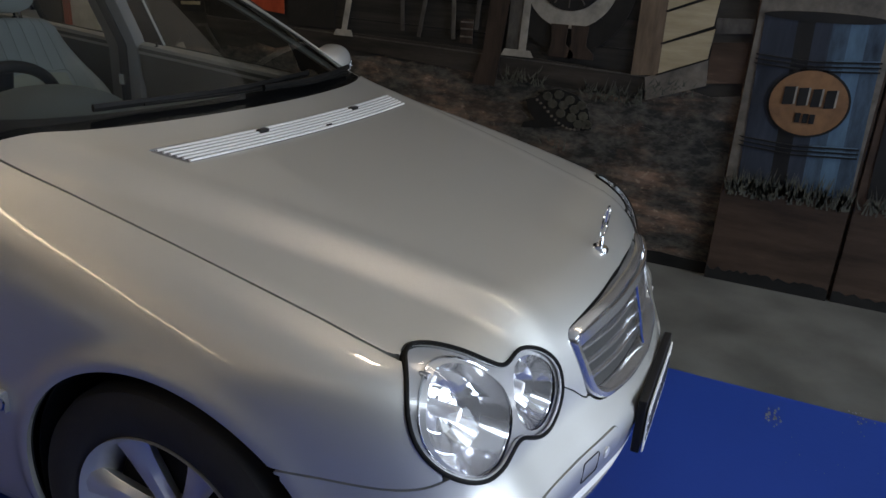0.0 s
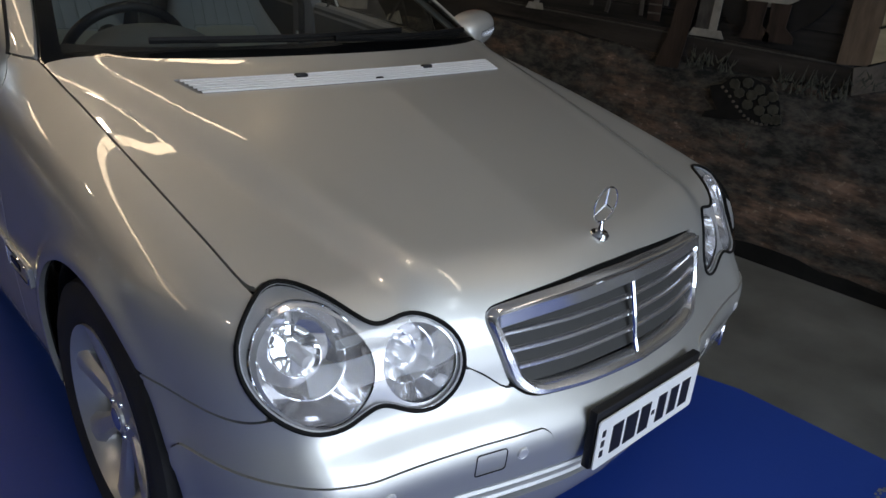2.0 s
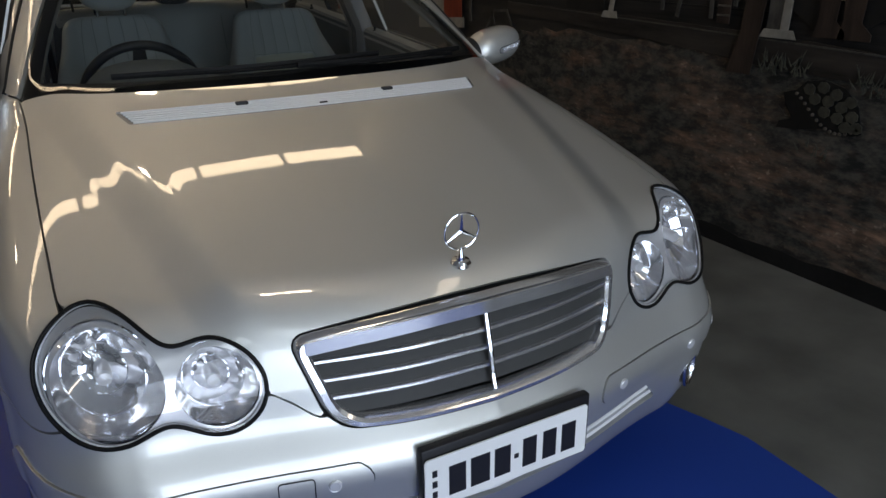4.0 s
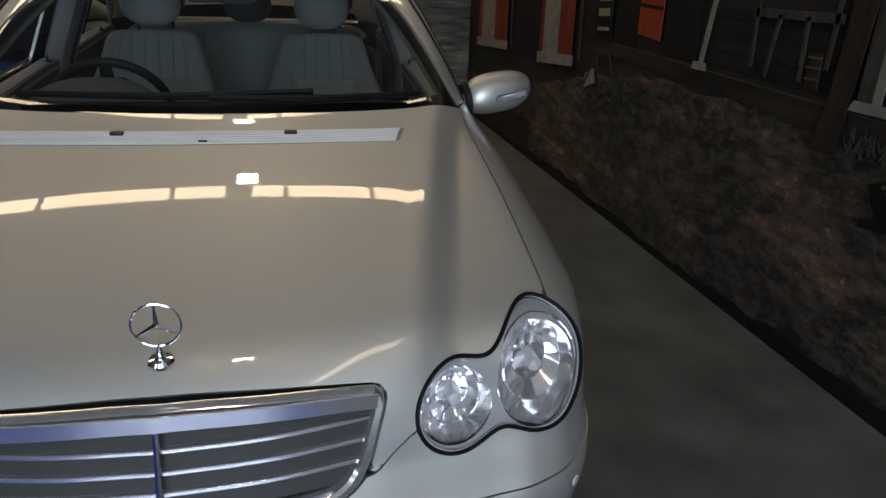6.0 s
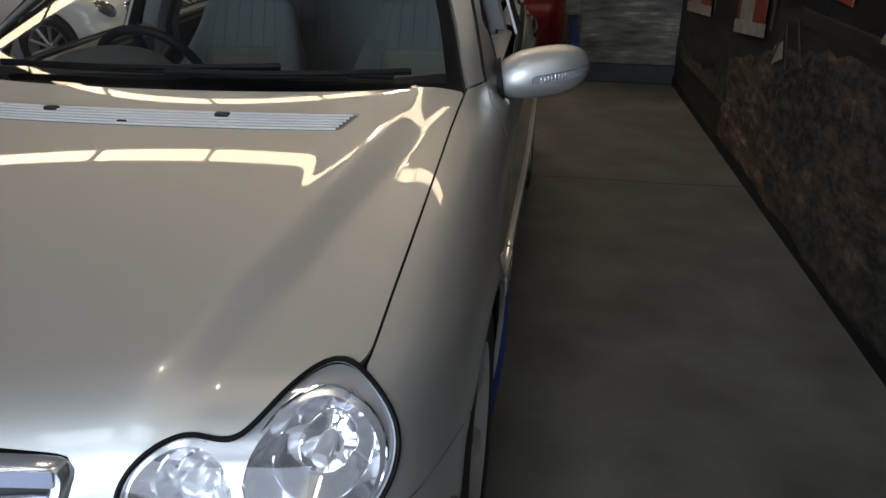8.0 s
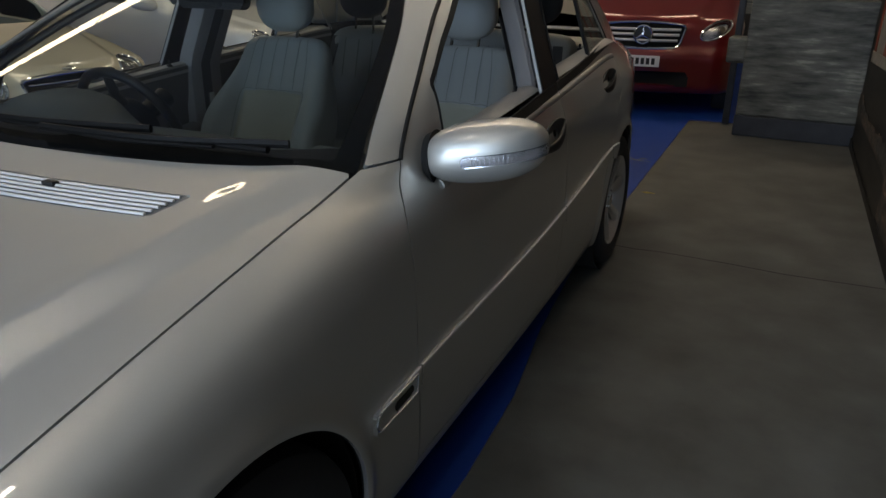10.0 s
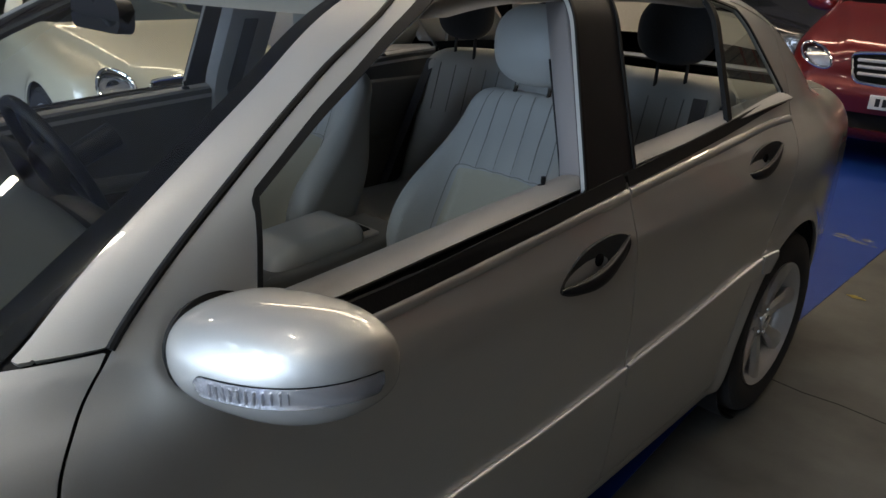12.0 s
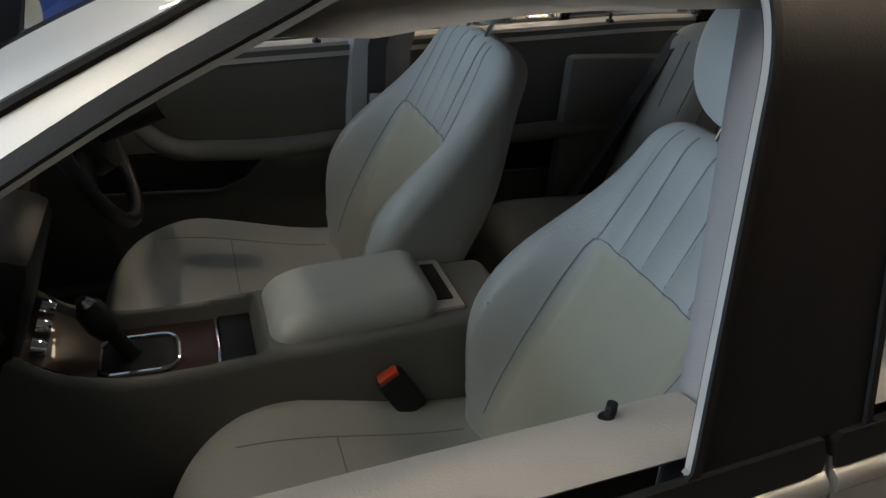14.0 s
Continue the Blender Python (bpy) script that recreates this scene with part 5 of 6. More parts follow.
    # disc widened and near black, so its colour gives the spoke gaps their shade
    part("brake_disc", lathe([(0.05, 0.030), (0.172, 0.030), (0.176, 0.025), (0.172, 0.019), (0.05, 0.019)], 48, "x"), LINER, w, "brake disc, blackened to stand for shade behind the spokes")
    w.matrix_basis = Matrix.Translation((x, y, 0.318)) @ (Matrix() if sign > 0 else Matrix.Rotation(math.pi, 4, "Z"))
    part("arch_liner", lathe([(0.35, -0.26), (0.355, 0.078), (0.359, 0.078), (0.359, -0.265), (0.0, -0.265)], 64, "x", (0, -0.012 * sign, 0.019), caps=False), LINER, w)
    return w


for y in (0.757, 3.472):
    for sign in (1, -1):
        wheel(sign * 0.745, y, sign)


# door mirrors
def mirror_form(sign):
    c = np.array((0.919, 1.535, 0.993))

    def f(p):
        q = p - c
        x, y, z = q[..., 0], q[..., 1] - 0.25 * q[..., 0], q[..., 2] - 0.12 * q[..., 0]
        d = (np.abs(x / 0.129) ** 2.6 + np.abs(y / 0.088) ** 2.2 + np.abs(z / 0.069) ** 2.4) ** (1 / 2.4) - 1
        return smax(d * 0.07, y - 0.045, 0.02)

    return lambda p: f(p * np.array((sign, 1, 1)))


def door_mirror(sign):
    form = mirror_form(sign)
    lo, hi = (0.75, 1.38, 0.86), (1.09, 1.68, 1.11)
    if sign < 0:
        lo, hi = (-hi[0], lo[1], lo[2]), (-lo[0], hi[1], hi[2])
    v, t = skin(form, lo, hi, 0.008)
    m = panel("door_mirror", v, t, SILVER, saloon, form=form, rim=0.0, label="rounded silver door mirror housing")
    ind = lambda p: np.minimum(0.0112 - np.hypot(p[:, 2] - 0.983 - 0.15 * (ax(p) - 0.904), np.maximum(0.906 - ax(p), 0)), 1.567 - p[:, 1])
    vg, tg = clip(v, t, lambda p: ind(p) + 0.0009, form)
    panel("indicator_gasket", vg, tg, FRIT, m, form=form, rim=0.0, lift=0.0008, label="thin black gasket round the indicator")
    vi, ti = clip(v, t, ind, form)
    panel("indicator", vi, ti, LENS, m, form=form, rim=0.004, lift=0.004, label="clear ribbed indicator lens")
    panel("indicator_back", vi, ti, LAMP_SILVER, m, form=form, rim=0.0, lift=0.002)
    for k in range(11):
        x = 0.916 + 0.0092 * k
        z = 0.983 + 0.15 * (x - 0.904)
        rib = on_skin(form, [(sign * x, 1.452 + 0.25 * (x - 0.898), z + dz) for dz in (-0.007, -0.0035, 0.0, 0.0035, 0.007)], 0.003)
        part("lens_rib", sweep(rib, 0.0012, 6), LAMP_SILVER, m)
    part("mirror_foot", sweep([(sign * 0.762, 1.520, 0.958), (sign * 0.79, 1.528, 0.961), (sign * 0.829, 1.535, 0.965)], [0.032, 0.03, 0.03], 20, flat=0.75), SILVER, m, "silver mirror foot")
    part("foot_gasket", sweep([(sign * 0.792, 1.510, 0.968), (sign * 0.809, 1.512, 0.970)], [0.060, 0.068], 24, flat=0.92), RUBBER, m, "black gasket between foot and housing")
    part("mirror_glass", prism(rounded(0.16, 0.10, 0.04), 0.003, Matrix.Translation((sign * 0.906, 1.578, 0.973)) @ Matrix.Rotation(radians(90), 4, "X")), MIRROR, m, "flat mirror glass", smooth=False)


for sign in (1, -1):
    door_mirror(sign)


# door handles, mouldings, window seals
def door_handle(parent, sign, y, z):
    c = on_skin(body_form, np.array([[sign * 0.86, y, z]]))[0]
    m = Matrix.Translation(c) @ Matrix(((0, 0, sign, 0), (sign * 1.0, 0, 0, 0), (0, 1, 0, 0), (0, 0, 0, 1))) @ Matrix.Rotation(radians(10 * sign), 4, "Z") @ Matrix.Rotation(radians(-9), 4, "X")
    fore = -sign

    def rim_at(a, k=1.0):
        """Leaf-shaped outline, pointed towards the front of the car."""
        x, h = math.cos(a), math.sin(a)
        return fore * 0.120 * k * x, 0.043 * k * h * (1.0 - 0.30 * max(0.0, x) ** 2)

    turns = [2 * math.pi * i / 48 for i in range(48)]
    bm = bmesh.new()
    rings = []
    for k, h in ((1.0, -0.004), (1.0, 0.0035), (0.93, 0.0030), (0.75, 0.0012), (0.5, -0.0005), (0.25, -0.0015)):
        rings.append([bm.verts.new((*rim_at(a, k), h)) for a in turns])
    for lo, hi in zip(rings, rings[1:]):
        for i in range(48):
            bm.faces.new((lo[i], lo[(i + 1) % 48], hi[(i + 1) % 48], hi[i]))
    bm.faces.new(rings[-1])
    bmesh.ops.recalc_face_normals(bm, faces=bm.faces)
    cup = part("handle_cup", bm, CUP, parent, "dark grey recessed cup behind the handle")
    cup.matrix_basis = m
    hollow = part("finger_hollow", lathe([(0.0, 0.0016), (0.012, 0.0016), (0.0145, 0.0004), (0.0145, -0.004)], 20, "z", (fore * -0.012, 0.006, 0.0)), FRIT, cup, "dark round finger hollow")
    hollow.matrix_basis = Matrix.Diagonal((1.0, 0.85, 1.0, 1.0))
    n = 21
    bar, width = [], []
    for i in range(n):
        u = i / (n - 1)
        x = fore * (0.116 - 0.232 * u)
        bow = math.sin(math.pi * u)
        bar.append((x, 0.004 - 0.026 * bow - 0.006 * (1 - u) + 0.006 * u, 0.003 + 0.010 * bow ** 0.7))
        width.append(0.004 + 0.013 * bow ** 0.8)
    part("handle_grip", sweep(bar, width, 12, flat=0.62), DARK, cup, "black plastic pull handle")
    # paler strip along the grip: the light on its top as colour
    edge = [(x, h + 0.75 * w, o + 0.35 * w) for (x, h, o), w in zip(bar, width)]
    part("grip_lit_edge", sweep(edge, 0.0030, 6), CUP, cup, "grey upper edge of the grip, coloured as if lit")


def side_trim(key, sign):
    front, rear = doors[key]
    door_handle(front, sign, 2.278, 0.872)
    door_handle(rear, sign, 3.125, 0.945)
    half = left_side if sign > 0 else right_side
    strip_z = curve((1.1, 1.3, 1.85, 2.25, 2.6, 2.95, 3.1, 3.3), (0.540, 0.546, 0.560, 0.576, 0.601, 0.631, 0.641, 0.645))
    for owner, y0, y1 in ((saloon, 1.115, door_front(0.545) - 0.004), (front, float(door_front(0.545)) + 0.004, B_SHUT - 0.003), (rear, B_SHUT + 0.004, 3.168), (saloon, 3.178, 3.262)):
        f = lambda p: np.minimum.reduce([0.026 - np.abs(p[:, 2] - strip_z(p[:, 1]) + 0.024), p[:, 1] - y0, y1 - p[:, 1], ax(p) - 0.7])
        v, t = clip(BODY_V, BODY_T, half, body_form)
        v, t = clip(v, t, f, body_form)
        panel("side_moulding", v, t, SILVER, owner, rim=0.012, lift=0.010, label="silver rubbing strip")
        ys = np.linspace(float(y0), float(y1), 24)
        pts = on_skin(body_form, np.stack([np.full(24, sign * 0.86), ys, strip_z(ys)], 1), 0.006)
        part("bright_line", sweep(pts, 0.0045, 8, up=(sign, 0, 0)), SATIN, owner, "bright upper edge of the strip")
    # bright rounded end of the strip on the wing, with a dark slot
    loop = [(1.135 + 0.155 * c, strip_z(1.2) - 0.022 + 0.023 * s) for c, s in ((0, 1), (0.5, 1), (1, 1), (1, -1), (0.5, -1), (0, -1), (-0.10, -0.7), (-0.15, 0), (-0.10, 0.7))]
    ring = on_skin(body_form, [(sign * 0.86, y, z) for y, z in loop], 0.012)
    part("strip_rim", sweep(ring, 0.0026, 6, closed=True, up=(sign, 0, 0)), CHROME, saloon, "bright rim of the rubbing strip")
    f = lambda p: np.minimum.reduce([0.010 - np.abs(p[:, 2] - strip_z(p[:, 1]) + 0.026), p[:, 1] - 1.19, 1.272 - p[:, 1], ax(p) - 0.7])
    v, t = clip(BODY_V, BODY_T, half, body_form)
    v, t = clip(v, t, f, body_form)
    panel("strip_slot", v, t, FRIT, saloon, rim=0.004, lift=0.0125, label="dark slot in the strip")
    # black seals along the belt
    for owner, y0, y1 in ((front, 1.50, B_SHUT - 0.004), (rear, B_SHUT + 0.006, 3.44)):
        f = lambda p: np.minimum.reduce([p[:, 2] - belt_z(p[:, 1]), belt_z(p[:, 1]) + SEAL + 0.003 - p[:, 2], p[:, 1] - y0, y1 - p[:, 1], ax(p) - 0.6])
        v, t = clip(BODY_V, BODY_T, half, body_form)
        v, t = clip(v, t, f, body_form)
        ys = np.linspace(max(y0, 1.42), y1, 24)
        shoulder = on_skin(body_form, np.stack([np.full(24, sign * 0.82), ys, belt_z(ys) - 0.011], 1), -0.0095)
        part("shoulder_edge", sweep(shoulder, 0.0150, 16, up=(sign, 0, 0)), SILVER, owner, "rounded silver edge below the seal")
        panel("window_seal", v, t, RUBBER, owner, rim=0.012, lift=0.004, label="black rubber belt seal")
    # quarter pane and its black divider
    f = lambda p: np.minimum(window_rear(p) + 0.002, p[:, 1] - 2.99)
    v, t = clip(BODY_V, BODY_T, half, body_form)
    v, t = clip(v, t, f, body_form)
    panel("quarter_pane", v, t, TINT, rear, rim=0.0, lift=-0.006, label="small fixed quarter pane")
    f = lambda p: np.minimum(window_rear(p) + 0.004, 0.013 - np.abs(p[:, 1] - 2.99 - 0.08 * (p[:, 2] - 1.1)))
    v, t = clip(BODY_V, BODY_T, half, body_form)
    v, t = clip(v, t, f, body_form)
    panel("window_divider", v, t, RUBBER, rear, rim=0.012, lift=-0.003)
    # dark gap along the windscreen pillar
    zs = np.linspace(0.985, 1.36, 30)
    ys = door_front(np.minimum(zs, 1.335)) + np.maximum(zs - 1.335, 0) * 2.4
    lo, hi = np.full(30, 0.3), np.full(30, 0.95)
    for _ in range(24):
        mid = (lo + hi) / 2
        inside = body_form(np.stack([mid, ys, zs], 1)) < 0
        lo, hi = np.where(inside, mid, lo), np.where(inside, hi, mid)
    line = np.stack([sign * (lo - 0.001), ys, zs], 1)
    part("pillar_gap", sweep(line, 0.0058, 8, up=(sign, 0, 0.3)), RUBBER, front, "black rubber in the gap along the pillar")
    # rubber round the openings
    for owner, field in ((front, window_front), (rear, window_rear)):
        v, t = clip(BODY_V, BODY_T, half, body_form)
        v, t = clip(v, t, lambda p: 0.0015 - field(p), body_form)
        v, t = clip(v, t, lambda p: field(p) + np.where((p[:, 2] > 1.10) & (p[:, 1] < 2.1), 0.008, 0.006), body_form)
        v, t = clip(v, t, lambda p: p[:, 2] - belt_z(p[:, 1]) - 0.014, body_form)
        panel("opening_rubber", v, t, RUBBER, owner, rim=0.004, lift=0.0015, label="black rubber round the window opening")


side_trim("left", 1)
side_trim("right", -1)

# wipers
def wiper(pts, blade):
    w = part("wiper", sweep(dense(pts, 14), [0.011 - 0.0004 * i for i in range(14)], 8, flat=0.7), WIPER, saloon, "black windscreen wiper arm")
    part("wiper_blade", sweep(dense(blade, 16), 0.006, 6, flat=1.6), WIPER, w)


def glass_pt(x, y, lift=0.012):
    return tuple(on_skin(body_form, [(x, y, 0.985 + (y - 1.10 - 0.28 * x * x) * 0.49)], lift)[0])


wiper([glass_pt(0.56, 1.235, 0.008), glass_pt(0.3, 1.19), glass_pt(-0.1, 1.165), glass_pt(-0.38, 1.20)], [glass_pt(0.28, 1.205, 0.018), glass_pt(-0.1, 1.17, 0.018), glass_pt(-0.5, 1.225, 0.018)])
wiper([glass_pt(0.05, 1.17, 0.008), glass_pt(0.2, 1.16), glass_pt(0.45, 1.20)], [glass_pt(0.0, 1.155, 0.018), glass_pt(0.3, 1.175, 0.018), glass_pt(0.60, 1.255, 0.018)])
v, t = clip(BODY_V, BODY_T, lambda p: np.minimum(screen_field(p) + 0.01, cowl_y(ax(p)) + 0.075 - p[:, 1]), body_form)
panel("cowl", v, t, DARK, saloon, rim=0.0, lift=-0.012, label="black plastic scuttle under the wipers")


# ---- the other cars in the hall ----
CAR_V, CAR_T = skin(body_form, (-0.96, -0.09, 0.12), (0.96, 4.6, 1.5), 0.032)


def other_car(name, label, paint_mat, size, place, heading, lamps, grille_style="bars", group="parked cars"):
    """A parked car: body, glass, lamps, grille, plate and wheels; place is the middle of its nose, heading turns the nose from -y."""
    car = empty(name, label, "car", group)
    sx, sy, sz = size
    scale = np.array(size)
    form = lambda p: body_form(p / scale)

    def cut(*fields):
        v, t = CAR_V, CAR_T
        for f in fields:
            v, t = clip(v, t, f, body_form)
        return v * scale, t

    def lamp_f(p):
        return np.where(p[:, 1] < 0.5, np.hypot((ax(p) - lamps[0]) / lamps[2], (p[:, 2] - lamps[1] - lamps[4] * (ax(p) - lamps[0])) / lamps[3]) - 1, 1.0) * 0.08

    def side_glass(p):
        return np.maximum(window_front(p), np.where(p[:, 1] > 2.3, window_rear(p), -1))

    def mouth(p):
        return np.where(p[:, 1] < 0.4, np.maximum(ax(p) - 0.42, np.abs(p[:, 2] - 0.30) - 0.055), 1.0)

    gf = grille_field
    solid = lambda p: np.minimum.reduce([lamp_f(p), gf(p), -screen_field(p), -back_screen_field(p), -side_glass(p), arch_field(p), mouth(p)])
    body = panel("body", *cut(solid), paint_mat, car, form=form, rim=0.02)
    panel("windscreen", *cut(screen_field), TINT, car, form=form, rim=0.0, lift=-0.006)
    panel("rear_window", *cut(back_screen_field), TINT, car, form=form, rim=0.0, lift=-0.006)
    for half in (left_side, right_side):
        panel("side_window", *cut(half, side_glass), TINT, car, form=form, rim=0.0, lift=-0.006)
        lens = panel("headlamp", *cut(half, lambda p: -lamp_f(p)), LENS, car, form=form, rim=0.0, lift=0.004, label="clear headlamp")
        panel("reflector", *cut(half, lambda p: -lamp_f(p)), MIRROR, lens, form=form, rim=0.0, lift=-0.03)
        sgn = 1 if half is left_side else -1
        ring = []
        for i in range(40):
            a = 2 * math.pi * i / 40
            x, z = lamps[0] + lamps[2] * math.cos(a), lamps[1] + lamps[3] * math.sin(a) + lamps[4] * lamps[2] * math.cos(a)
            y = np.linspace(-0.02, 0.6, 400)
            g = body_form(np.stack([np.full(400, x), y, np.full(400, z)], 1))
            ring.append((sgn * x, y[np.argmax(g < 0)], z))
        part("lamp_ring", sweep(np.array(ring) * scale, 0.011, 8, closed=True, up=(0, -1, 0)), CHROME, lens, "chrome lamp ring")
        bowl = part("bulb_shield", lathe([(0.0, 0.02), (0.03, 0.015), (0.045, 0.0)], 20, "y"), CHROME, lens)
        bowl.location = (sgn * lamps[0] * sx, (ring[0][1] + 0.03) * sy, lamps[1] * sz)

    def face_y(x, z):
        return float(nose_plan(abs(x / sx)) + nose_lean(z / sz)) * sy

    g = part("grille", grid(lambda u, v: Vector((u * sx, face_y(u * sx, v * sz) + 0.05, v * sz)), span(-0.38, 0.38, 21), span(0.53, 0.73, 5), 0.004), LINER, car)
    outline = []
    for i in range(64):
        a = 2 * math.pi * i / 64
        d = (math.cos(a), 0.4 * math.sin(a))
        lo, hi = 0.0, 0.8
        for _ in range(20):
            mid = (lo + hi) / 2
            lo, hi = (mid, hi) if gf(np.array([[mid * d[0], 0.1, 0.63 + mid * d[1]]]))[0] < 0 else (lo, mid)
        outline.append((lo * d[0] * sx, face_y(lo * d[0] * sx, (0.63 + lo * d[1]) * sz) - 0.004, (0.63 + lo * d[1]) * sz))
    part("grille_surround", sweep(outline, 0.012, 8, closed=True, up=(0, -1, 0)), CHROME, g, "chrome grille surround")
    for z in (0.675, 0.635, 0.592):
        half = 0.29 + (z - 0.55) * 0.25
        part("grille_bar", sweep([(x * sx, face_y(x * sx, z * sz) + 0.006, z * sz) for x in span(-half, half, 25)], 0.013 if grille_style == "bars" else 0.006, 8), SATIN if grille_style == "bars" else CHROME, g)
    if grille_style == "bars":
        part("emblem", sweep([(0.085 * math.cos(a), face_y(0, 0.63 * sz) - 0.012, 0.635 * sz + 0.085 * math.sin(a)) for a in [2 * math.pi * i / 32 for i in range(32)]], 0.010, 8, closed=True, up=(0, -1, 0)), CHROME, g, "round chrome emblem")
        for k in range(3):
            a = radians(90 + 120 * k)
            part("emblem_arm", sweep([(0, face_y(0, 0.63 * sz) - 0.014, 0.635 * sz), (0.083 * math.cos(a), face_y(0, 0.63 * sz) - 0.012, 0.635 * sz + 0.083 * math.sin(a))], [0.016, 0.005], 6), CHROME, g)
        part("emblem_back", lathe([(0.0, 0.0), (0.08, 0.0), (0.08, 0.01)], 28, "y", (0, face_y(0, 0.63 * sz) - 0.006, 0.635 * sz)), INK, g)
    else:
        part("badge", sweep(on_skin(form, [(x, 0.10, 0.765 * sz) for x in span(-0.055, 0.055, 7)], 0.006), [0.004, 0.008, 0.012, 0.016, 0.012, 0.008, 0.004], 8), CHROME, car, "small chrome badge")
    plate = part("number_plate", box(0.37, 0.012, 0.105, (0, face_y(0, 0.44 * sz) - 0.012, 0.435 * sz), 0.004), WHITE_ENAMEL, car, "white number plate with plain bars", smooth=False)
    for k in range(6):
        part("bar", box(0.032, 0.003, 0.06, (-0.125 + 0.05 * k, face_y(0, 0.44 * sz) - 0.019, 0.435 * sz)), INK, plate, smooth=False)
    part("intake", box(0.86 * sx, 0.02, 0.13 * sz, (0, 0.10, 0.30 * sz)), LINER, car, smooth=False)
    part("underbody", box(1.45 * sx, 3.9 * sy, 0.3, (0, 2.2 * sy, 0.40), 0.05), LINER, car)
    for yy in (0.757, 3.472):
        for sgn in (1, -1):
            r = 0.318
            w = part("wheel", lathe([(0.206, -0.085), (0.285, -0.10), (0.315, -0.08), (0.318, 0.0), (0.315, 0.08), (0.285, 0.10), (0.206, 0.085)], 40, "x", closed=True), TYRE, car)
            part("rim", lathe([(0.18, -0.06), (0.19, 0.05), (0.21, 0.088), (0.217, 0.09), (0.205, 0.07)], 40, "x", caps=False), ALLOY, w, "silver alloy rim")
            for k in range(9):
                a = 2 * math.pi * k / 9
                part("spoke", sweep([(0.06, 0.03 * math.cos(a), 0.03 * math.sin(a)), (0.075, 0.205 * math.cos(a), 0.205 * math.sin(a))], [0.014, 0.02], 6), ALLOY, w)
            part("hub", lathe([(0.0, 0.085), (0.04, 0.08), (0.055, 0.06), (0.055, 0.02)], 24, "x"), ALLOY, w)
            part("brake_disc", lathe([(0.0, 0.0), (0.17, 0.0), (0.17, -0.02)], 24, "x"), LINER, w)
            w.matrix_basis = Matrix.Translation((sgn * 0.75 * sx, yy * sy, r)) @ (Matrix() if sgn > 0 else Matrix.Rotation(math.pi, 4, "Z"))
    for sgn in (1, -1):
        mf = mirror_form(sgn)
        v, t = skin(mf, (sgn * 0.91 - 0.16, 1.40, 0.87), (sgn * 0.91 + 0.16, 1.66, 1.10), 0.02)
        panel("door_mirror", v * scale, t, paint_mat, car, form=lambda p: mf(p / scale), rim=0.0)
    car.matrix_world = Matrix.Translation((*place, 0)) @ Matrix.Rotation(radians(heading), 4, "Z")
    return car


red_car = other_car("red_hatchback", "dark red hatchback with a three-bar grille parked nose-out", RED_PAINT, (1.08, 0.92, 1.22), (0.19, 7.46), 5, (0.62, 0.675, 0.125, 0.062, 0.35))
sheet = tagged(part("paper_sheet", grid(lambda u, v: Vector((u, v, 0)), (-0.10, 0.0, 0.10), (-0.14, 0.0, 0.14), 0.002), WHITE_ENAMEL, smooth=False), "white paper sheet lying inside the windscreen", "paper")
sheet.matrix_world = red_car.matrix_world @ Matrix.Translation((-0.25, 1.58, 1.31)) @ Matrix.Rotation(radians(26), 4, "X")
cream_car = other_car("cream_hatchback", "small cream hatchback with oval headlamps and chrome grille", CREAM, (0.98, 0.80, 0.98), (-2.68, 3.42), 90, (0.56, 0.675, 0.105, 0.10, 0.0), "thin")
black_car = other_car("black_saloon", "black car with multi-spoke alloy wheels", BLACK_PAINT, (1.02, 1.0, 1.03), (-1.35, 11.6), 90, (0.62, 0.675, 0.12, 0.065, 0.2))
white_car = other_car("white_saloon", "white car with chrome grille parked across the hall", WHITE_PAINT, (1.0, 0.95, 1.0), (-3.3, 6.9), 90, (0.60, 0.675, 0.10, 0.07, 0.2))
gold_car = other_car("gold_saloon", "gold car parked behind the cream one", material("gold_paint", (0.42, 0.24, 0.06), 0.3, 0.3, coat=1.0, noise_scale=500, vary=0.08), (1.0, 0.95, 1.0), (-7.0, 0.6), 90, (0.60, 0.675, 0.10, 0.07, 0.2))


# ---- inside the car ----
def roundbox(q, half, r):
    d = np.abs(q) - (np.array(half) - r)
    return np.linalg.norm(np.maximum(d, 0), axis=-1) + np.minimum(d.max(-1), 0) - r


RECLINE = radians(24)
BACK_FOOT = np.array((0.0, 2.400, 0.522))


def back_local(p, cx):
    """Seat-back axes: across, outwards (to the front), up along the back."""
    q = p - BACK_FOOT - np.array((cx, 0, 0))
    c, s = math.cos(RECLINE), math.sin(RECLINE)
    return q[..., 0], -(c * q[..., 1] - s * q[..., 2]), s * q[..., 1] + c * q[..., 2]


def seat_back_form(cx):
    def f(p):
        u, f_, w = back_local(p, cx)
        half = 0.272 - 0.068 * step(0.24, 0.58, w) - 0.065 * step(0.16, -0.1, w)
        a = np.abs(u)
        # bolsters stand proud of the middle panel and fade towards the top
        front = 0.012 + 0.098 * step(0.12, 0.215, a) * np.exp(-(((w - 0.17) / 0.21) ** 2)) + 0.012 * np.exp(-(((w - 0.12) / 0.12) ** 2)) * (a < 0.2)
        flute = step(0.355, 0.375, w) * (a < 0.15) * 0.0055 * np.abs(np.sin(math.pi * (u + 0.15) / 0.06)) ** 0.6
        front = front + flute
        side = a - half
        back = -f_ - 0.105 + 0.03 * step(0.3, 0.6, w)
        top = w - (0.612 - 0.16 * a * a - 1.2 * np.maximum(a - 0.15, 0) ** 2 * 4)
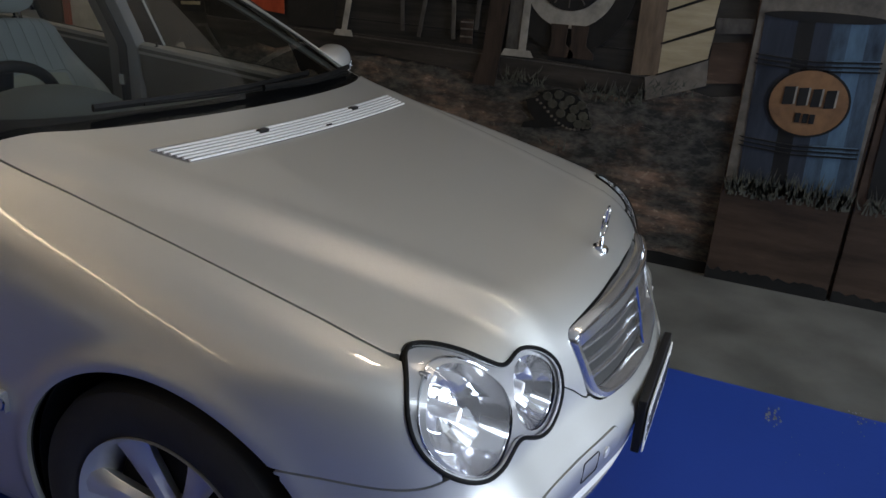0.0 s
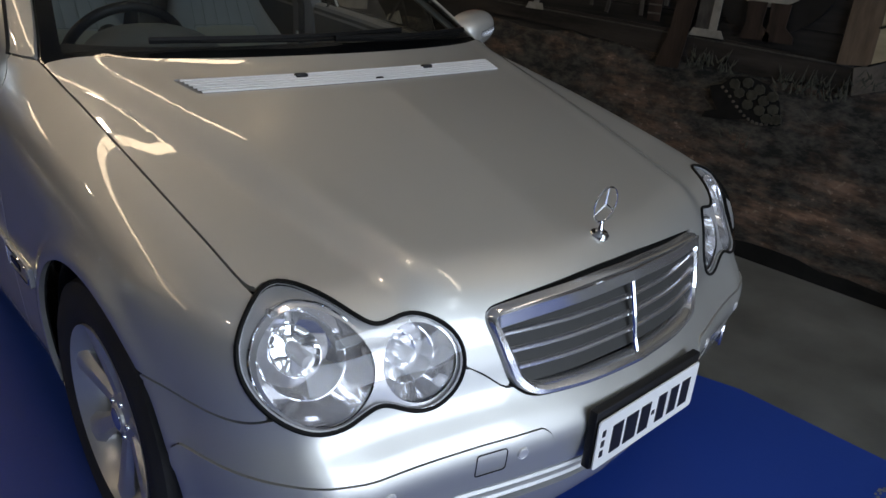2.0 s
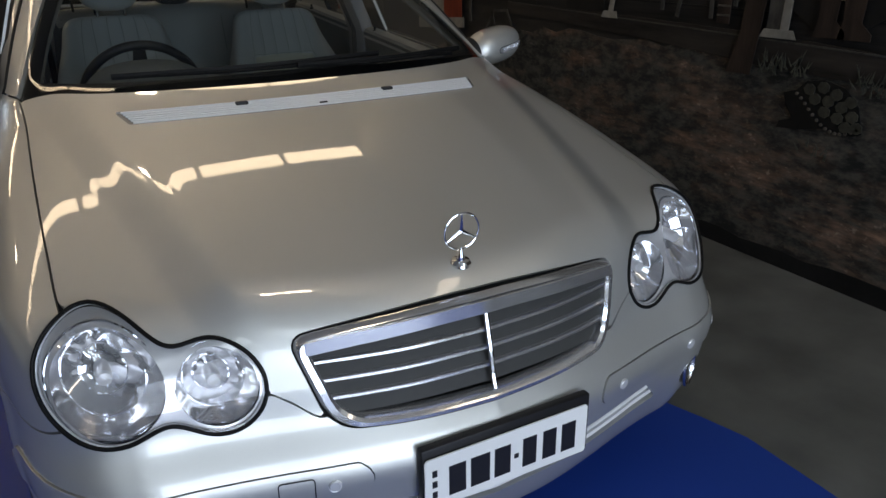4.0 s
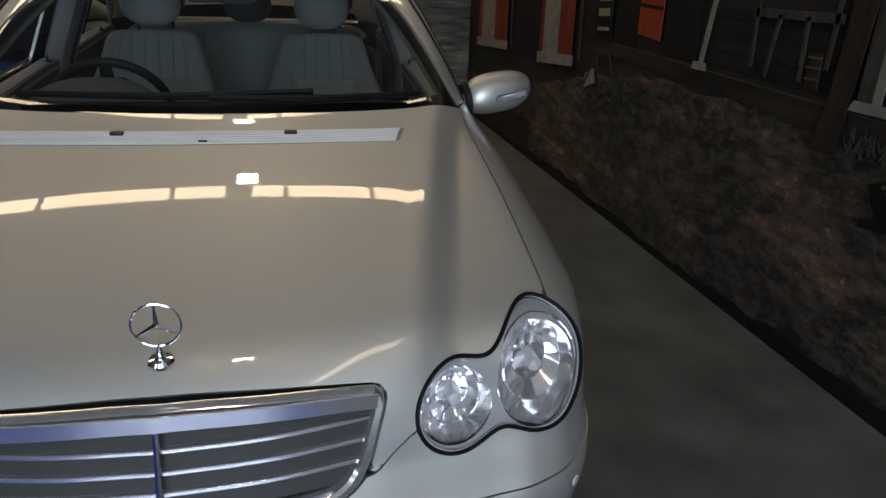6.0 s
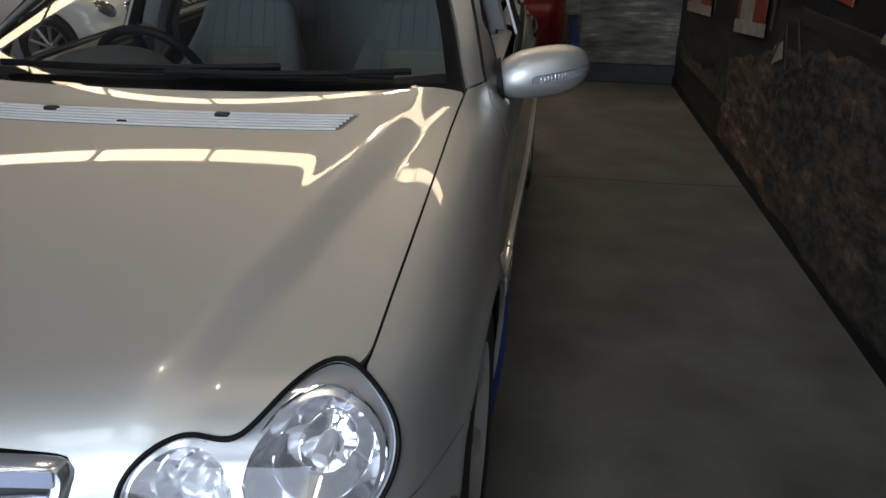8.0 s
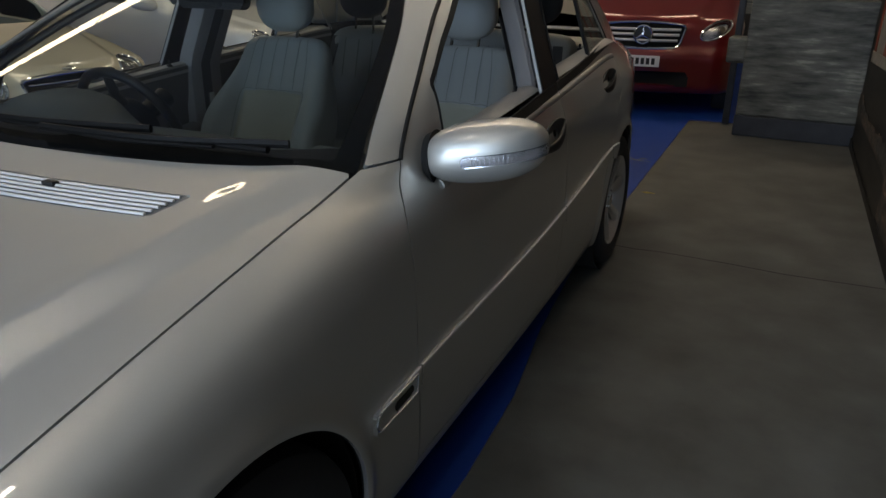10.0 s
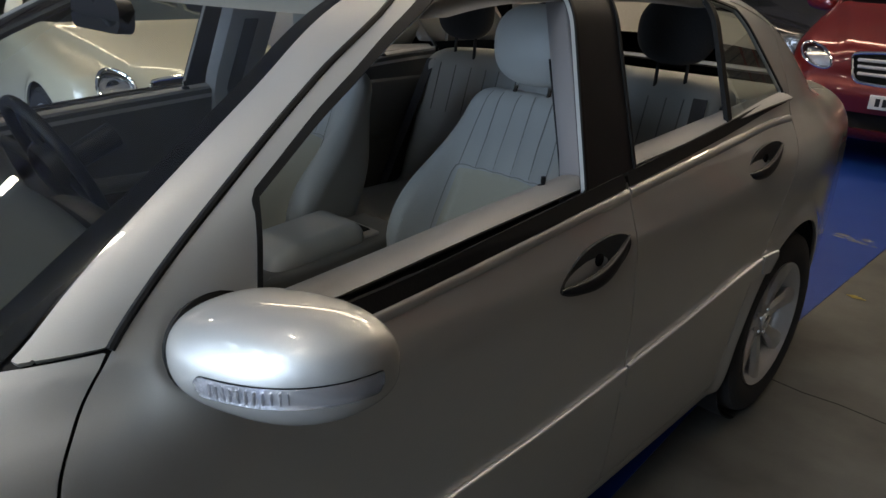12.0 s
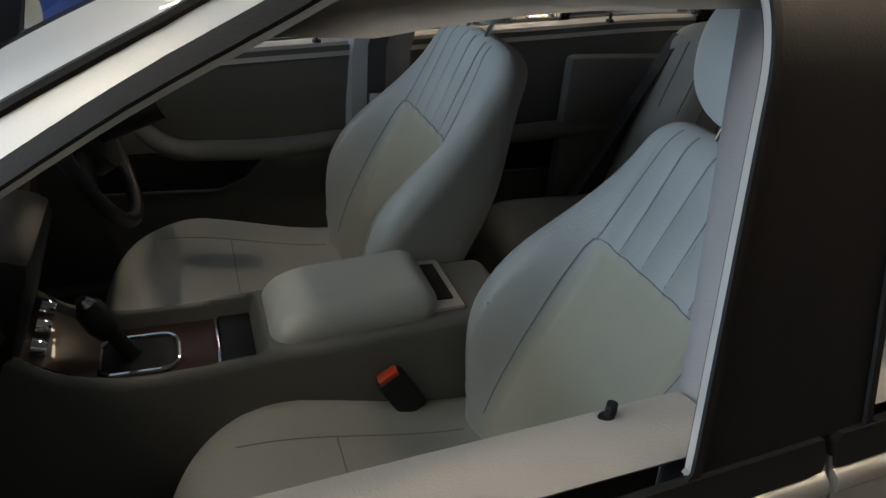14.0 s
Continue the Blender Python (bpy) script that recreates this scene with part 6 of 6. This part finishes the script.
        g = smax(f_ - front, side, 0.055)
        g = smax(g, back, 0.05)
        g = smax(g, top, 0.06)
        return smax(g, -0.12 - w, 0.05)

    return f


def cushion_form(cx):
    def f(p):
        u, y, z = p[..., 0] - cx, p[..., 1], p[..., 2]
        a = np.abs(u)
        top = z - (0.474 + 0.022 * step(0.15, 0.24, a) * step(1.9, 2.05, y) + 0.064 * step(2.36, 1.95, y) - 0.9 * np.maximum(1.93 - y, 0) ** 2)
        g = smax(top, a - 0.272 + 0.04 * step(2.0, 1.8, y), 0.07)
        g = smax(g, 1.80 + 0.18 * a * a * 4 - y, 0.12)
        g = smax(g, y - 2.40, 0.05)
        return smax(g, 0.36 - z, 0.05)

    return f


def head_form(cx, cy=2.655, cz=1.190):
    def f(p):
        q = p - np.array((cx, cy, cz))
        d = (np.abs(q[..., 0] / 0.126) ** 2.5 + np.abs(q[..., 1] / 0.072) ** 2.2 + np.abs(q[..., 2] / 0.102) ** 2.4) ** (1 / 2.4) - 1
        return d * 0.09

    return f


def stitch(name, form, pts, parent, r=0.0011, mat=None):
    line = on_skin(form, dense(pts, max(8, 6 * len(pts))), 0.0004)
    return part(name, sweep(line, r, 5), mat or LEATHER_DARK, parent)


def back_pt(cx, u, w, f_=0.05):
    c, s = math.cos(RECLINE), math.sin(RECLINE)
    return (cx + u, BACK_FOOT[1] - c * f_ + s * w, BACK_FOOT[2] + s * f_ + c * w)


def front_seat(cx, shift):
    bf, cf, hf = seat_back_form(cx), cushion_form(cx), head_form(cx)
    v, t = skin(cf, (cx - 0.30, 1.70, 0.33), (cx + 0.30, 2.44, 0.64), 0.0125)
    seat = panel("front_seat", v, t, LEATHER, saloon, form=cf, rim=0.0, label="pale grey leather seat with fluted backrest")
    v, t = skin(bf, (cx - 0.30, 2.16, 0.36), (cx + 0.30, 2.86, 1.16), 0.0085)
    def insert_field(p):
        u, f_, w = back_local(p, cx)
        return np.where(f_ > -0.02, np.minimum.reduce([0.142 - np.abs(u), 0.372 - 0.5 * u * u - w, w + 0.06]), -1.0)

    back = panel("backrest", *clip(v, t, lambda p: -insert_field(p), bf), LEATHER, seat, form=bf, rim=0.0, label="fluted blue-grey leather backrest with side bolsters")
    # the insert's beige imitates warmer light low on the backrest
    panel("back_insert", *clip(v, t, insert_field, bf), LEATHER_WARM_LIT, back, form=bf, rim=0.0, label="plain leather insert, warm light put into its beige colour")
    v, t = skin(hf, (cx - 0.15, 2.55, 1.06), (cx + 0.15, 2.76, 1.32), 0.0085)
    head = panel("headrest", v, t, LEATHER, seat, form=hf, rim=0.0, label="rounded leather headrest")
    for sgn in (-1, 1):
        part("headrest_post", sweep([(cx + sgn * 0.055, 2.665, 1.12), (cx + sgn * 0.055, 2.635, 1.04)], 0.006, 8), CHROME, head, "chrome post")
        # seams along the bolsters, round the insert, and the flutes
        stitch("seam", bf, [back_pt(cx, sgn * 0.142, w) for w in (-0.02, 0.12, 0.25, 0.365)], back)
        stitch("seam", bf, [back_pt(cx, sgn * u, w, 0.03) for u, w in ((0.142, 0.365), (0.139, 0.45), (0.13, 0.54), (0.118, 0.60))], back)
        stitch("seam", cf, [(cx + sgn * 0.155, y, 0.56) for y in (2.34, 2.2, 2.05, 1.93)], seat)
    stitch("seam", bf, [back_pt(cx, u, 0.372 - 0.5 * u * u) for u in (-0.142, -0.1, -0.05, 0, 0.05, 0.1, 0.142)], back)
    for k in range(4):
        u = -0.09 + 0.06 * k
        stitch("flute_seam", bf, [back_pt(cx, u * (1 - 0.12 * (w - 0.37)), w, 0.02) for w in (0.372, 0.44, 0.52, 0.595)], back, 0.0015)
    stitch("seam", cf, [(cx + u, 2.105, 0.555) for u in (-0.155, -0.08, 0, 0.08, 0.155)], seat)
    part("seat_base", box(0.44, 0.5, 0.20, (cx, 2.10, 0.31), 0.02), TRIM, seat, "grey seat base")
    inward = -1 if cx > 0 else 1
    buckle = part("buckle", box(0.030, 0.055, 0.10, (0, 0, 0), 0.007), DARK, seat, "black belt buckle stalk with a red button")
    buckle.matrix_basis = Matrix.Translation((cx + inward * 0.222, 2.230, 0.539)) @ Matrix.Rotation(radians(32), 4, "X")
    part("button", box(0.022, 0.040, 0.012, (0, 0, 0.052), 0.003), ORANGE, buckle, "red release button")
    seat.matrix_basis = Matrix.Translation((0, *shift))
    return seat


front_seat(0.370, (0.028, 0.024))
front_seat(-0.370, (-0.090, 0.034))


# rear bench
def bench_form(p):
    x, y, z = np.abs(p[..., 0]), p[..., 1], p[..., 2]
    front = (3.10 + 0.30 * (z - 0.55)) - y - 0.03 * np.cos(x * 9.5) * (x < 0.62)
    g = smax(front, y - 3.45, 0.06)
    g = smax(g, x - 0.62, 0.08)
    g = smax(g, z - 1.105 + 0.05 * x * x, 0.07)
    cush = smax(smax(z - 0.56 - 0.015 * np.cos(x * 9.5), 2.70 - y, 0.1), smax(x - 0.64, y - 3.2, 0.03), 0.08)
    g = smin(g, smax(cush, 0.34 - z, 0.04), 0.02)
    return smax(g, 0.36 - z, 0.03)


v, t = skin(bench_form, (-0.70, 2.62, 0.33), (0.70, 3.5, 1.16), 0.02)
bench = panel("rear_seat", v, t, LEATHER, saloon, form=bench_form, rim=0.0, label="grey leather rear bench with fluted back")
for k, x in enumerate((-0.44, 0.0, 0.44)):
    hf = head_form(x, 3.29, 1.235 if x else 1.20)
    v, t = skin(hf, (x - 0.15, 3.19, 1.07), (x + 0.15, 3.39, 1.36), 0.013)
    h = panel("headrest", v, t, BELT, bench, form=hf, rim=0.0, label="dark rear headrest")
    for sgn in (-1, 1):
        part("headrest_post", sweep([(x + sgn * 0.05, 3.295, 1.15), (x + sgn * 0.05, 3.29, 1.06)], 0.006, 8), DARK, h)
for x in (-0.52, -0.45, -0.38, -0.31, -0.24, 0.24, 0.31, 0.38, 0.45, 0.52):
    stitch("flute_seam", bench_form, [(x, 3.10 + 0.30 * (z - 0.55), z) for z in (0.86, 0.95, 1.04)], bench, 0.002)
part("parcel_shelf", box(1.3, 0.42, 0.03, (0, 3.62, 1.03), 0.01), TRIM_LIGHT, saloon, "pale parcel shelf")


# dashboard
def dash_form(p):
    x, y, z = p[..., 0], p[..., 1], p[..., 2]
    top = z - (0.955 - 0.05 * np.maximum(y - 1.45, 0) - 0.12 * step(1.1, 1.35, 1.35 - y + 1.1) * 0 - 0.03 * x * x)
    cowl = (np.abs((x + 0.38) / 0.19) ** 2.4 + np.abs((y - 1.50) / 0.17) ** 2.6 + np.abs((z - 0.93) / 0.105) ** 2.2) ** (1 / 2.4) - 1
    g = smax(top, np.abs(x) - 0.74 + 0.25 * np.maximum(1.35 - y, 0), 0.05)
    g = smax(g, y - (1.575 + 0.05 * np.cos(x * 3.0) - 0.15 * (0.95 - z)), 0.09)
    g = smax(g, 1.17 + 0.25 * x * x - y, 0.04)
    g = smax(g, (z - 0.985) - (y - 1.10 - 0.28 * x * x) * 0.47 + 0.02, 0.02)
    g = smin(g, smax(cowl * 0.1, y - 1.60, 0.03), 0.04)
    return smax(g, 0.62 - z, 0.03)


v, t = skin(dash_form, (-0.80, 1.10, 0.58), (0.80, 1.75, 1.08), 0.014)
dash = panel("dashboard", v, t, DASH, saloon, form=dash_form, rim=0.0, label="blue-grey soft dashboard with instrument cowl")
part("switch_tower", box(0.26, 0.10, 0.30, (0.0, 1.62, 0.76), 0.03, Matrix.Rotation(radians(-18), 4, "X")), DARK, dash, "dark centre stack with switches")
for x in (-0.06, 0.0, 0.06):
    knob_ = part("knob", lathe([(0.0, 0.022), (0.014, 0.022), (0.017, 0.016), (0.018, 0.0)], 20), CHROME, dash, "small bright rotary knob")
    knob_.matrix_basis = Matrix.Translation((x, 1.665, 0.70)) @ Matrix.Rotation(radians(72), 4, "X") @ Matrix.Rotation(math.pi, 4, "X")
part("wood_band", grid(lambda u, v: Vector((u, 1.60 + 0.045 * math.cos(u * 3.0), 0.80 + v)), span(-0.70, 0.70, 29), span(-0.03, 0.03, 3), 0.012), WOOD, dash, "polished walnut band")
for x0, y0 in ((0.50, 1.30), (0.50, 1.27)):
    part("dash_vent", box(0.10, 0.008, 0.004, (x0, y0, float(0.965 - 0.03 * x0 * x0)), 0.001), LINER, dash)


# steering wheel
def steering():
    axis = Matrix.Translation((-0.375, 1.735, 0.895)) @ Matrix.Rotation(radians(-66), 4, "X")
    ringp = [(0.188 * math.cos(a), 0.188 * math.sin(a), 0) for a in [2 * math.pi * i / 64 for i in range(64)]]
    w = part("steering_wheel", sweep(ringp, 0.0155, 12, closed=True), DARK, saloon, "dark leather steering wheel")
    w.matrix_basis = axis
    part("hub_pad", lathe([(0.0, -0.045), (0.05, -0.043), (0.075, -0.03), (0.085, -0.005), (0.08, 0.03)], 32), DARK, w)
    for a in (20, 160, 270):
        c, s = math.cos(radians(a)), math.sin(radians(a))
        part("wheel_spoke", sweep([(0.05 * c, 0.05 * s, 0.0), (0.12 * c, 0.12 * s, -0.006), (0.185 * c, 0.185 * s, 0.0)], [0.034, 0.024, 0.018], 8, flat=0.45), DARK, w)
    part("column", sweep([(0, 0, 0.0), (0, 0, 0.16)], [0.03, 0.035], 16, up=(0, 1, 0)), DARK, w)


steering()


# centre console
def console_form(p):
    x, y, z = np.abs(p[..., 0] - 0.015), p[..., 1], p[..., 2]
    top = curve((1.55, 1.64, 1.69, 1.77, 1.89, 2.025, 2.14, 2.36, 2.45), (0.80, 0.745, 0.697, 0.665, 0.660, 0.672, 0.676, 0.690, 0.690))(y)
    well = 0.038 * step(0.098, 0.084, x) * step(2.03, 2.005, y)
    g = smax(z - top + well, x - 0.115 - 0.04 * (0.6 - z), 0.022)
    g = smax(g, y - 2.50, 0.03)
    return smax(smax(g, 1.50 - y, 0.03), 0.25 - z, 0.03)


v, t = skin(console_form, (-0.15, 1.47, 0.22), (0.18, 2.54, 0.84), 0.009)
console = panel("centre_console", v, t, TRIM, saloon, form=console_form, rim=0.0, label="grey centre console with walnut and gear gate")
part("wood_trim", box(0.17, 0.36, 0.012, (0.015, 1.84, 0.624), 0.004), WOOD, console, "polished walnut trim")
part("wood_slope", box(0.165, 0.125, 0.010, (0.015, 1.700, 0.672), 0.004, Matrix.Rotation(radians(-31), 4, "X")), WOOD, console, "polished walnut rising to the switch panel")
part("tray_lid", box(0.16, 0.075, 0.008, (0.015, 1.99, 0.633), 0.003), DARK, console, "dark tray lid")
part("tray_edge", box(0.16, 0.006, 0.010, (0.015, 1.948, 0.635), 0.002), CHROME, console)
part("gear_gate", box(0.095, 0.118, 0.006, (0.02, 1.815, 0.630), 0.002), DARK, console, "black gear gate")
part("gate_ring", sweep([(0.02 + x, 1.815 + y, 0.634) for x, y in rounded(0.105, 0.132, 0.03)], 0.0045, 8, closed=True), CHROME, console, "chrome ring round the gear gate")
lever = part("gear_lever", sweep([(0.015, 1.805, 0.63), (0.02, 1.77, 0.70)], [0.016, 0.012], 12), DARK, console, "dark gear lever")
part("lever_knob", sweep([(0.02, 1.775, 0.685), (0.023, 1.765, 0.71), (0.026, 1.752, 0.74), (0.027, 1.748, 0.753)], [0.019, 0.026, 0.024, 0.012], 16), DARK, lever)
part("knob_cap", sweep([(0.027, 1.748, 0.751), (0.028, 1.744, 0.762)], [0.016, 0.009], 16), CHROME, lever, "chrome knob cap")


def arm_form(p):
    q = p - np.array((0.002, 2.184, 0.677))
    r = np.stack([q[..., 0], q[..., 1], q[..., 2] - 0.085 * q[..., 1] + 0.9 * np.maximum(-0.06 - q[..., 1], 0) ** 2 * 4], -1)
    return roundbox(r, (0.104, 0.160, 0.052), 0.044)


v, t = skin(arm_form, (-0.13, 1.97, 0.60), (0.13, 2.38, 0.82), 0.009)
arm = panel("armrest", v, t, LEATHER, saloon, form=arm_form, rim=0.0, label="padded grey leather centre armrest")
part("armrest_base", box(0.19, 0.30, 0.05, (0.002, 2.195, 0.632), 0.018), TRIM, arm)
seam = on_skin(arm_form, [(0.002 + x, 2.184 + y, 0.652 + 0.085 * y) for x, y in rounded(0.24, 0.36, 0.06)], 0.0004)
part("lid_seam", sweep(seam, 0.0022, 6, closed=True), LINER, arm, "dark joint under the armrest lid")
part("catch", box(0.012, 0.036, 0.018, (0.102, 2.110, 0.648), 0.005), LEATHER_DARK, arm, "small grey catch")
part("rear_cubby", box(0.18, 0.075, 0.03, (0.0, 2.358, 0.684), 0.008), TRIM_LIGHT, console, "pale cubby behind the armrest")
part("cubby_slot", box(0.13, 0.04, 0.006, (0.0, 2.358, 0.700), 0.002), LINER, console)


# door trims, pillars, belts, floor, headlining
def door_trim(sign):
    for kind, y0, y1 in (("front_door_trim", 1.40, 2.345), ("rear_door_trim", 2.465, 3.40)):
        owner = doors["left" if sign > 0 else "right"][0 if kind[0] == "f" else 1]

        def face(u, v):
            y = y0 + (y1 - y0) * u
            z = 0.30 + (float(belt_z(y)) + 0.012 - 0.30) * v
            x = 0.715 + 0.03 * (1 - v) + (-0.008 if v > 0.8 else 0) + 0.012 * math.sin(v * 3)
            return Vector((sign * x, y, z))

        t_ = part(kind, grid(face, span(0, 1, 20), span(0, 1, 18), 0.006), TRIM, owner, "grey moulded inner door trim")
        part("top_roll", grid(lambda u, v: Vector((sign * (0.715 + 0.055 * v - 0.008 * math.cos(v * 3.1)), y0 + (y1 - y0) * u, float(belt_z(y0 + (y1 - y0) * u)) + 0.016 + 0.010 * math.sin(v * 3.14) - (0.03 if v == 0 else 0))), span(0, 1, 20), span(0, 1, 8), 0.006), TRIM_LIGHT, t_, "pale padded door top")
        if kind[0] == "f":
            rest = [(0.712, 1.70, 0.915), (0.700, 1.75, 0.872), (0.686, 1.82, 0.800), (0.672, 1.885, 0.750), (0.668, 2.0, 0.738), (0.670, 2.2, 0.740), (0.694, 2.325, 0.745)]
            recess = [(1.66, 0.712), (2.13, 0.712), (2.115, 0.68), (2.07, 0.63), (2.0, 0.600), (1.66, 0.606)]
        else:
            rest = [(0.70, y0 + 0.10, 0.80), (0.675, y0 + 0.22, 0.755), (0.67, y0 + 0.5, 0.752), (0.69, y1 - 0.08, 0.765)]
            recess = [(y0 + 0.08, 0.70), (y1 - 0.20, 0.70), (y1 - 0.24, 0.64), (y1 - 0.32, 0.60), (y0 + 0.08, 0.60)]
        part("arm_ledge", sweep(dense([(sign * x, y, z) for x, y, z in rest], 24), [0.016 + 0.014 * min(1.0, i / 8) for i in range(24)], 12, flat=0.85), TRIM, t_, "padded door armrest with a raked pull")
        lay = Matrix.Translation((sign * 0.7335, 0, 0)) @ Matrix(((0, 0, sign, 0), (1, 0, 0, 0), (0, 1, 0, 0), (0, 0, 0, 1)))
        part("pocket_recess", prism(recess, 0.004, lay), LINER, t_, "dark pocket under the armrest", smooth=False)
        part("pocket_lip", sweep([(sign * 0.732, y, z) for y, z in recess[1:]], 0.005, 8), TRIM, t_)
        part("trim_line", sweep([(sign * 0.7265, y, 0.918 + 0.082 * (y - 1.83)) for y in span(y0 + 0.05, y1 - 0.03, 12)], 0.0022, 6), LINER, t_)
        part("trim_line", sweep([(sign * 0.7395, y, 0.806) for y in span(y0 + 0.40, y1 - 0.06, 8)], 0.0022, 6), LINER, t_)
        kx, ky = (0.726, 2.263) if kind[0] == "f" else (0.706, 3.10)
        kz = float(belt_z(ky)) + 0.025
        part("lock_pin", lathe([(0.0, 0.022), (0.005, 0.021), (0.0055, 0.012), (0.004, 0.006), (0.010, 0.004), (0.013, -0.004)], 16, "z", (sign * kx, ky, kz)), DARK, t_, "black lock pin")


def pillar_trim(sign):
    def cover(u, v):
        z = 0.42 + 0.93 * u
        lean = 0.35 * max(0.0, z - 1.0)
        front = 2.350 + 0.17 * max(0.0, z - 1.0)
        return (Vector((0.766 - lean, front + 0.012, z)), Vector((0.756 - lean, front, z)), Vector((0.722 - lean, front - 0.004, z)), Vector((0.704 - lean, front + 0.004, z)), Vector((0.692 - lean, front + 0.03, z)), Vector((0.686 - lean, front + 0.10, z)), Vector((0.688 - lean, front + 0.15, z)))[int(v)]

    def cover_at(u, v):
        q = cover(u, v)
        return Vector((sign * q.x, q.y, q.z))

    bm = grid(cover_at, span(0, 1, 16), range(7), 0.006)
    p = part("pillar_trim", bm, PILLAR_TRIM, saloon, "pale trim on the middle pillar")
    part("seat_belt", grid(lambda u, v: Vector((sign * (0.677 - 0.36 * max(0.0, (0.50 + 0.72 * u) - 1.0) - 0.002 * v), 2.385 + 0.048 * v + 0.17 * max(0.0, (0.50 + 0.72 * u) - 1.0), 0.50 + 0.72 * u)), span(0, 1, 14), span(0, 1, 3), 0.002), BELT, p, "dark seat belt webbing")
    part("belt_tongue", box(0.008, 0.03, 0.045, (sign * 0.652, 2.40, 0.86), 0.002), CHROME, p, "metal belt tongue")
    # windscreen pillar lining and sun visor
    back_y = curve((0.975, 1.043, 1.153, 1.245, 1.328), (1.285, 1.40, 1.59, 1.755, 1.925))
    line = [(sign * (float(screen_edge(z)) - 0.020), float(back_y(z)), z - 0.026) for z in span(1.0, 1.33, 8)]
    part("screen_pillar_trim", sweep(line, 0.020, 8, flat=0.6), TRIM, saloon, "pale lining of the windscreen pillar")
    # rear belt
    part("rear_belt", grid(lambda u, v: Vector((sign * (0.60 + 0.045 * v - 0.05 * u), 3.02 + 0.22 * u, 0.55 + 0.50 * u)), span(0, 1, 8), span(0, 1, 3), 0.002), BELT, bench, "dark rear seat belt")


for sign in (1, -1):
    door_trim(sign)
    pillar_trim(sign)
part("cabin_floor", grid(lambda u, v: Vector((u, v, 0.245 + 0.06 * math.exp(-((u / 0.15) ** 2)) + (0.12 if v < 1.4 else 0.0))), span(-0.78, 0.78, 15), span(1.25, 3.3, 20), 0.02), CARPET, saloon, "dark carpeted cabin floor")
part("bulkhead", box(1.5, 0.03, 0.62, (0, 1.26, 0.55)), LINER, saloon, smooth=False)
part("seat_bulkhead", box(1.3, 0.03, 0.8, (0, 3.52, 0.62)), LINER, saloon, smooth=False)
v, t = clip(BODY_V, BODY_T, lambda p: np.minimum.reduce([p[:, 2] - 1.34 + 0.0 * p[:, 1], 0.66 - ax(p)]), body_form)
panel("headlining", v, t, TRIM_LIGHT, saloon, rim=0.0, lift=-0.03, label="pale cloth headlining")
mirror_in = part("rear_view_mirror", prism(rounded(0.235, 0.062, 0.024), 0.03, Matrix.Translation((0.0, 1.76, 1.285)) @ Matrix.Rotation(radians(86), 4, "X")), DARK, saloon, "dark rear-view mirror")
part("mirror_stem", sweep([(0, 1.745, 1.30), (0, 1.73, 1.335)], 0.010, 8), DARK, mirror_in)
part("mirror_glass", prism(rounded(0.22, 0.05, 0.02), 0.002, Matrix.Translation((0.0, 1.7625, 1.285)) @ Matrix.Rotation(radians(86), 4, "X")), MIRROR, mirror_in, smooth=False)
for sign in (1, -1):
    part("seat_side_panel", box(0.05, 0.55, 0.62, (sign * 0.675, 3.24, 0.66), 0.02), TRIM, saloon, "grey lining beside the rear seat")
    part("sill_lining", box(0.06, 1.80, 0.14, (sign * 0.735, 2.20, 0.27), 0.02), TRIM, saloon, "grey sill lining")
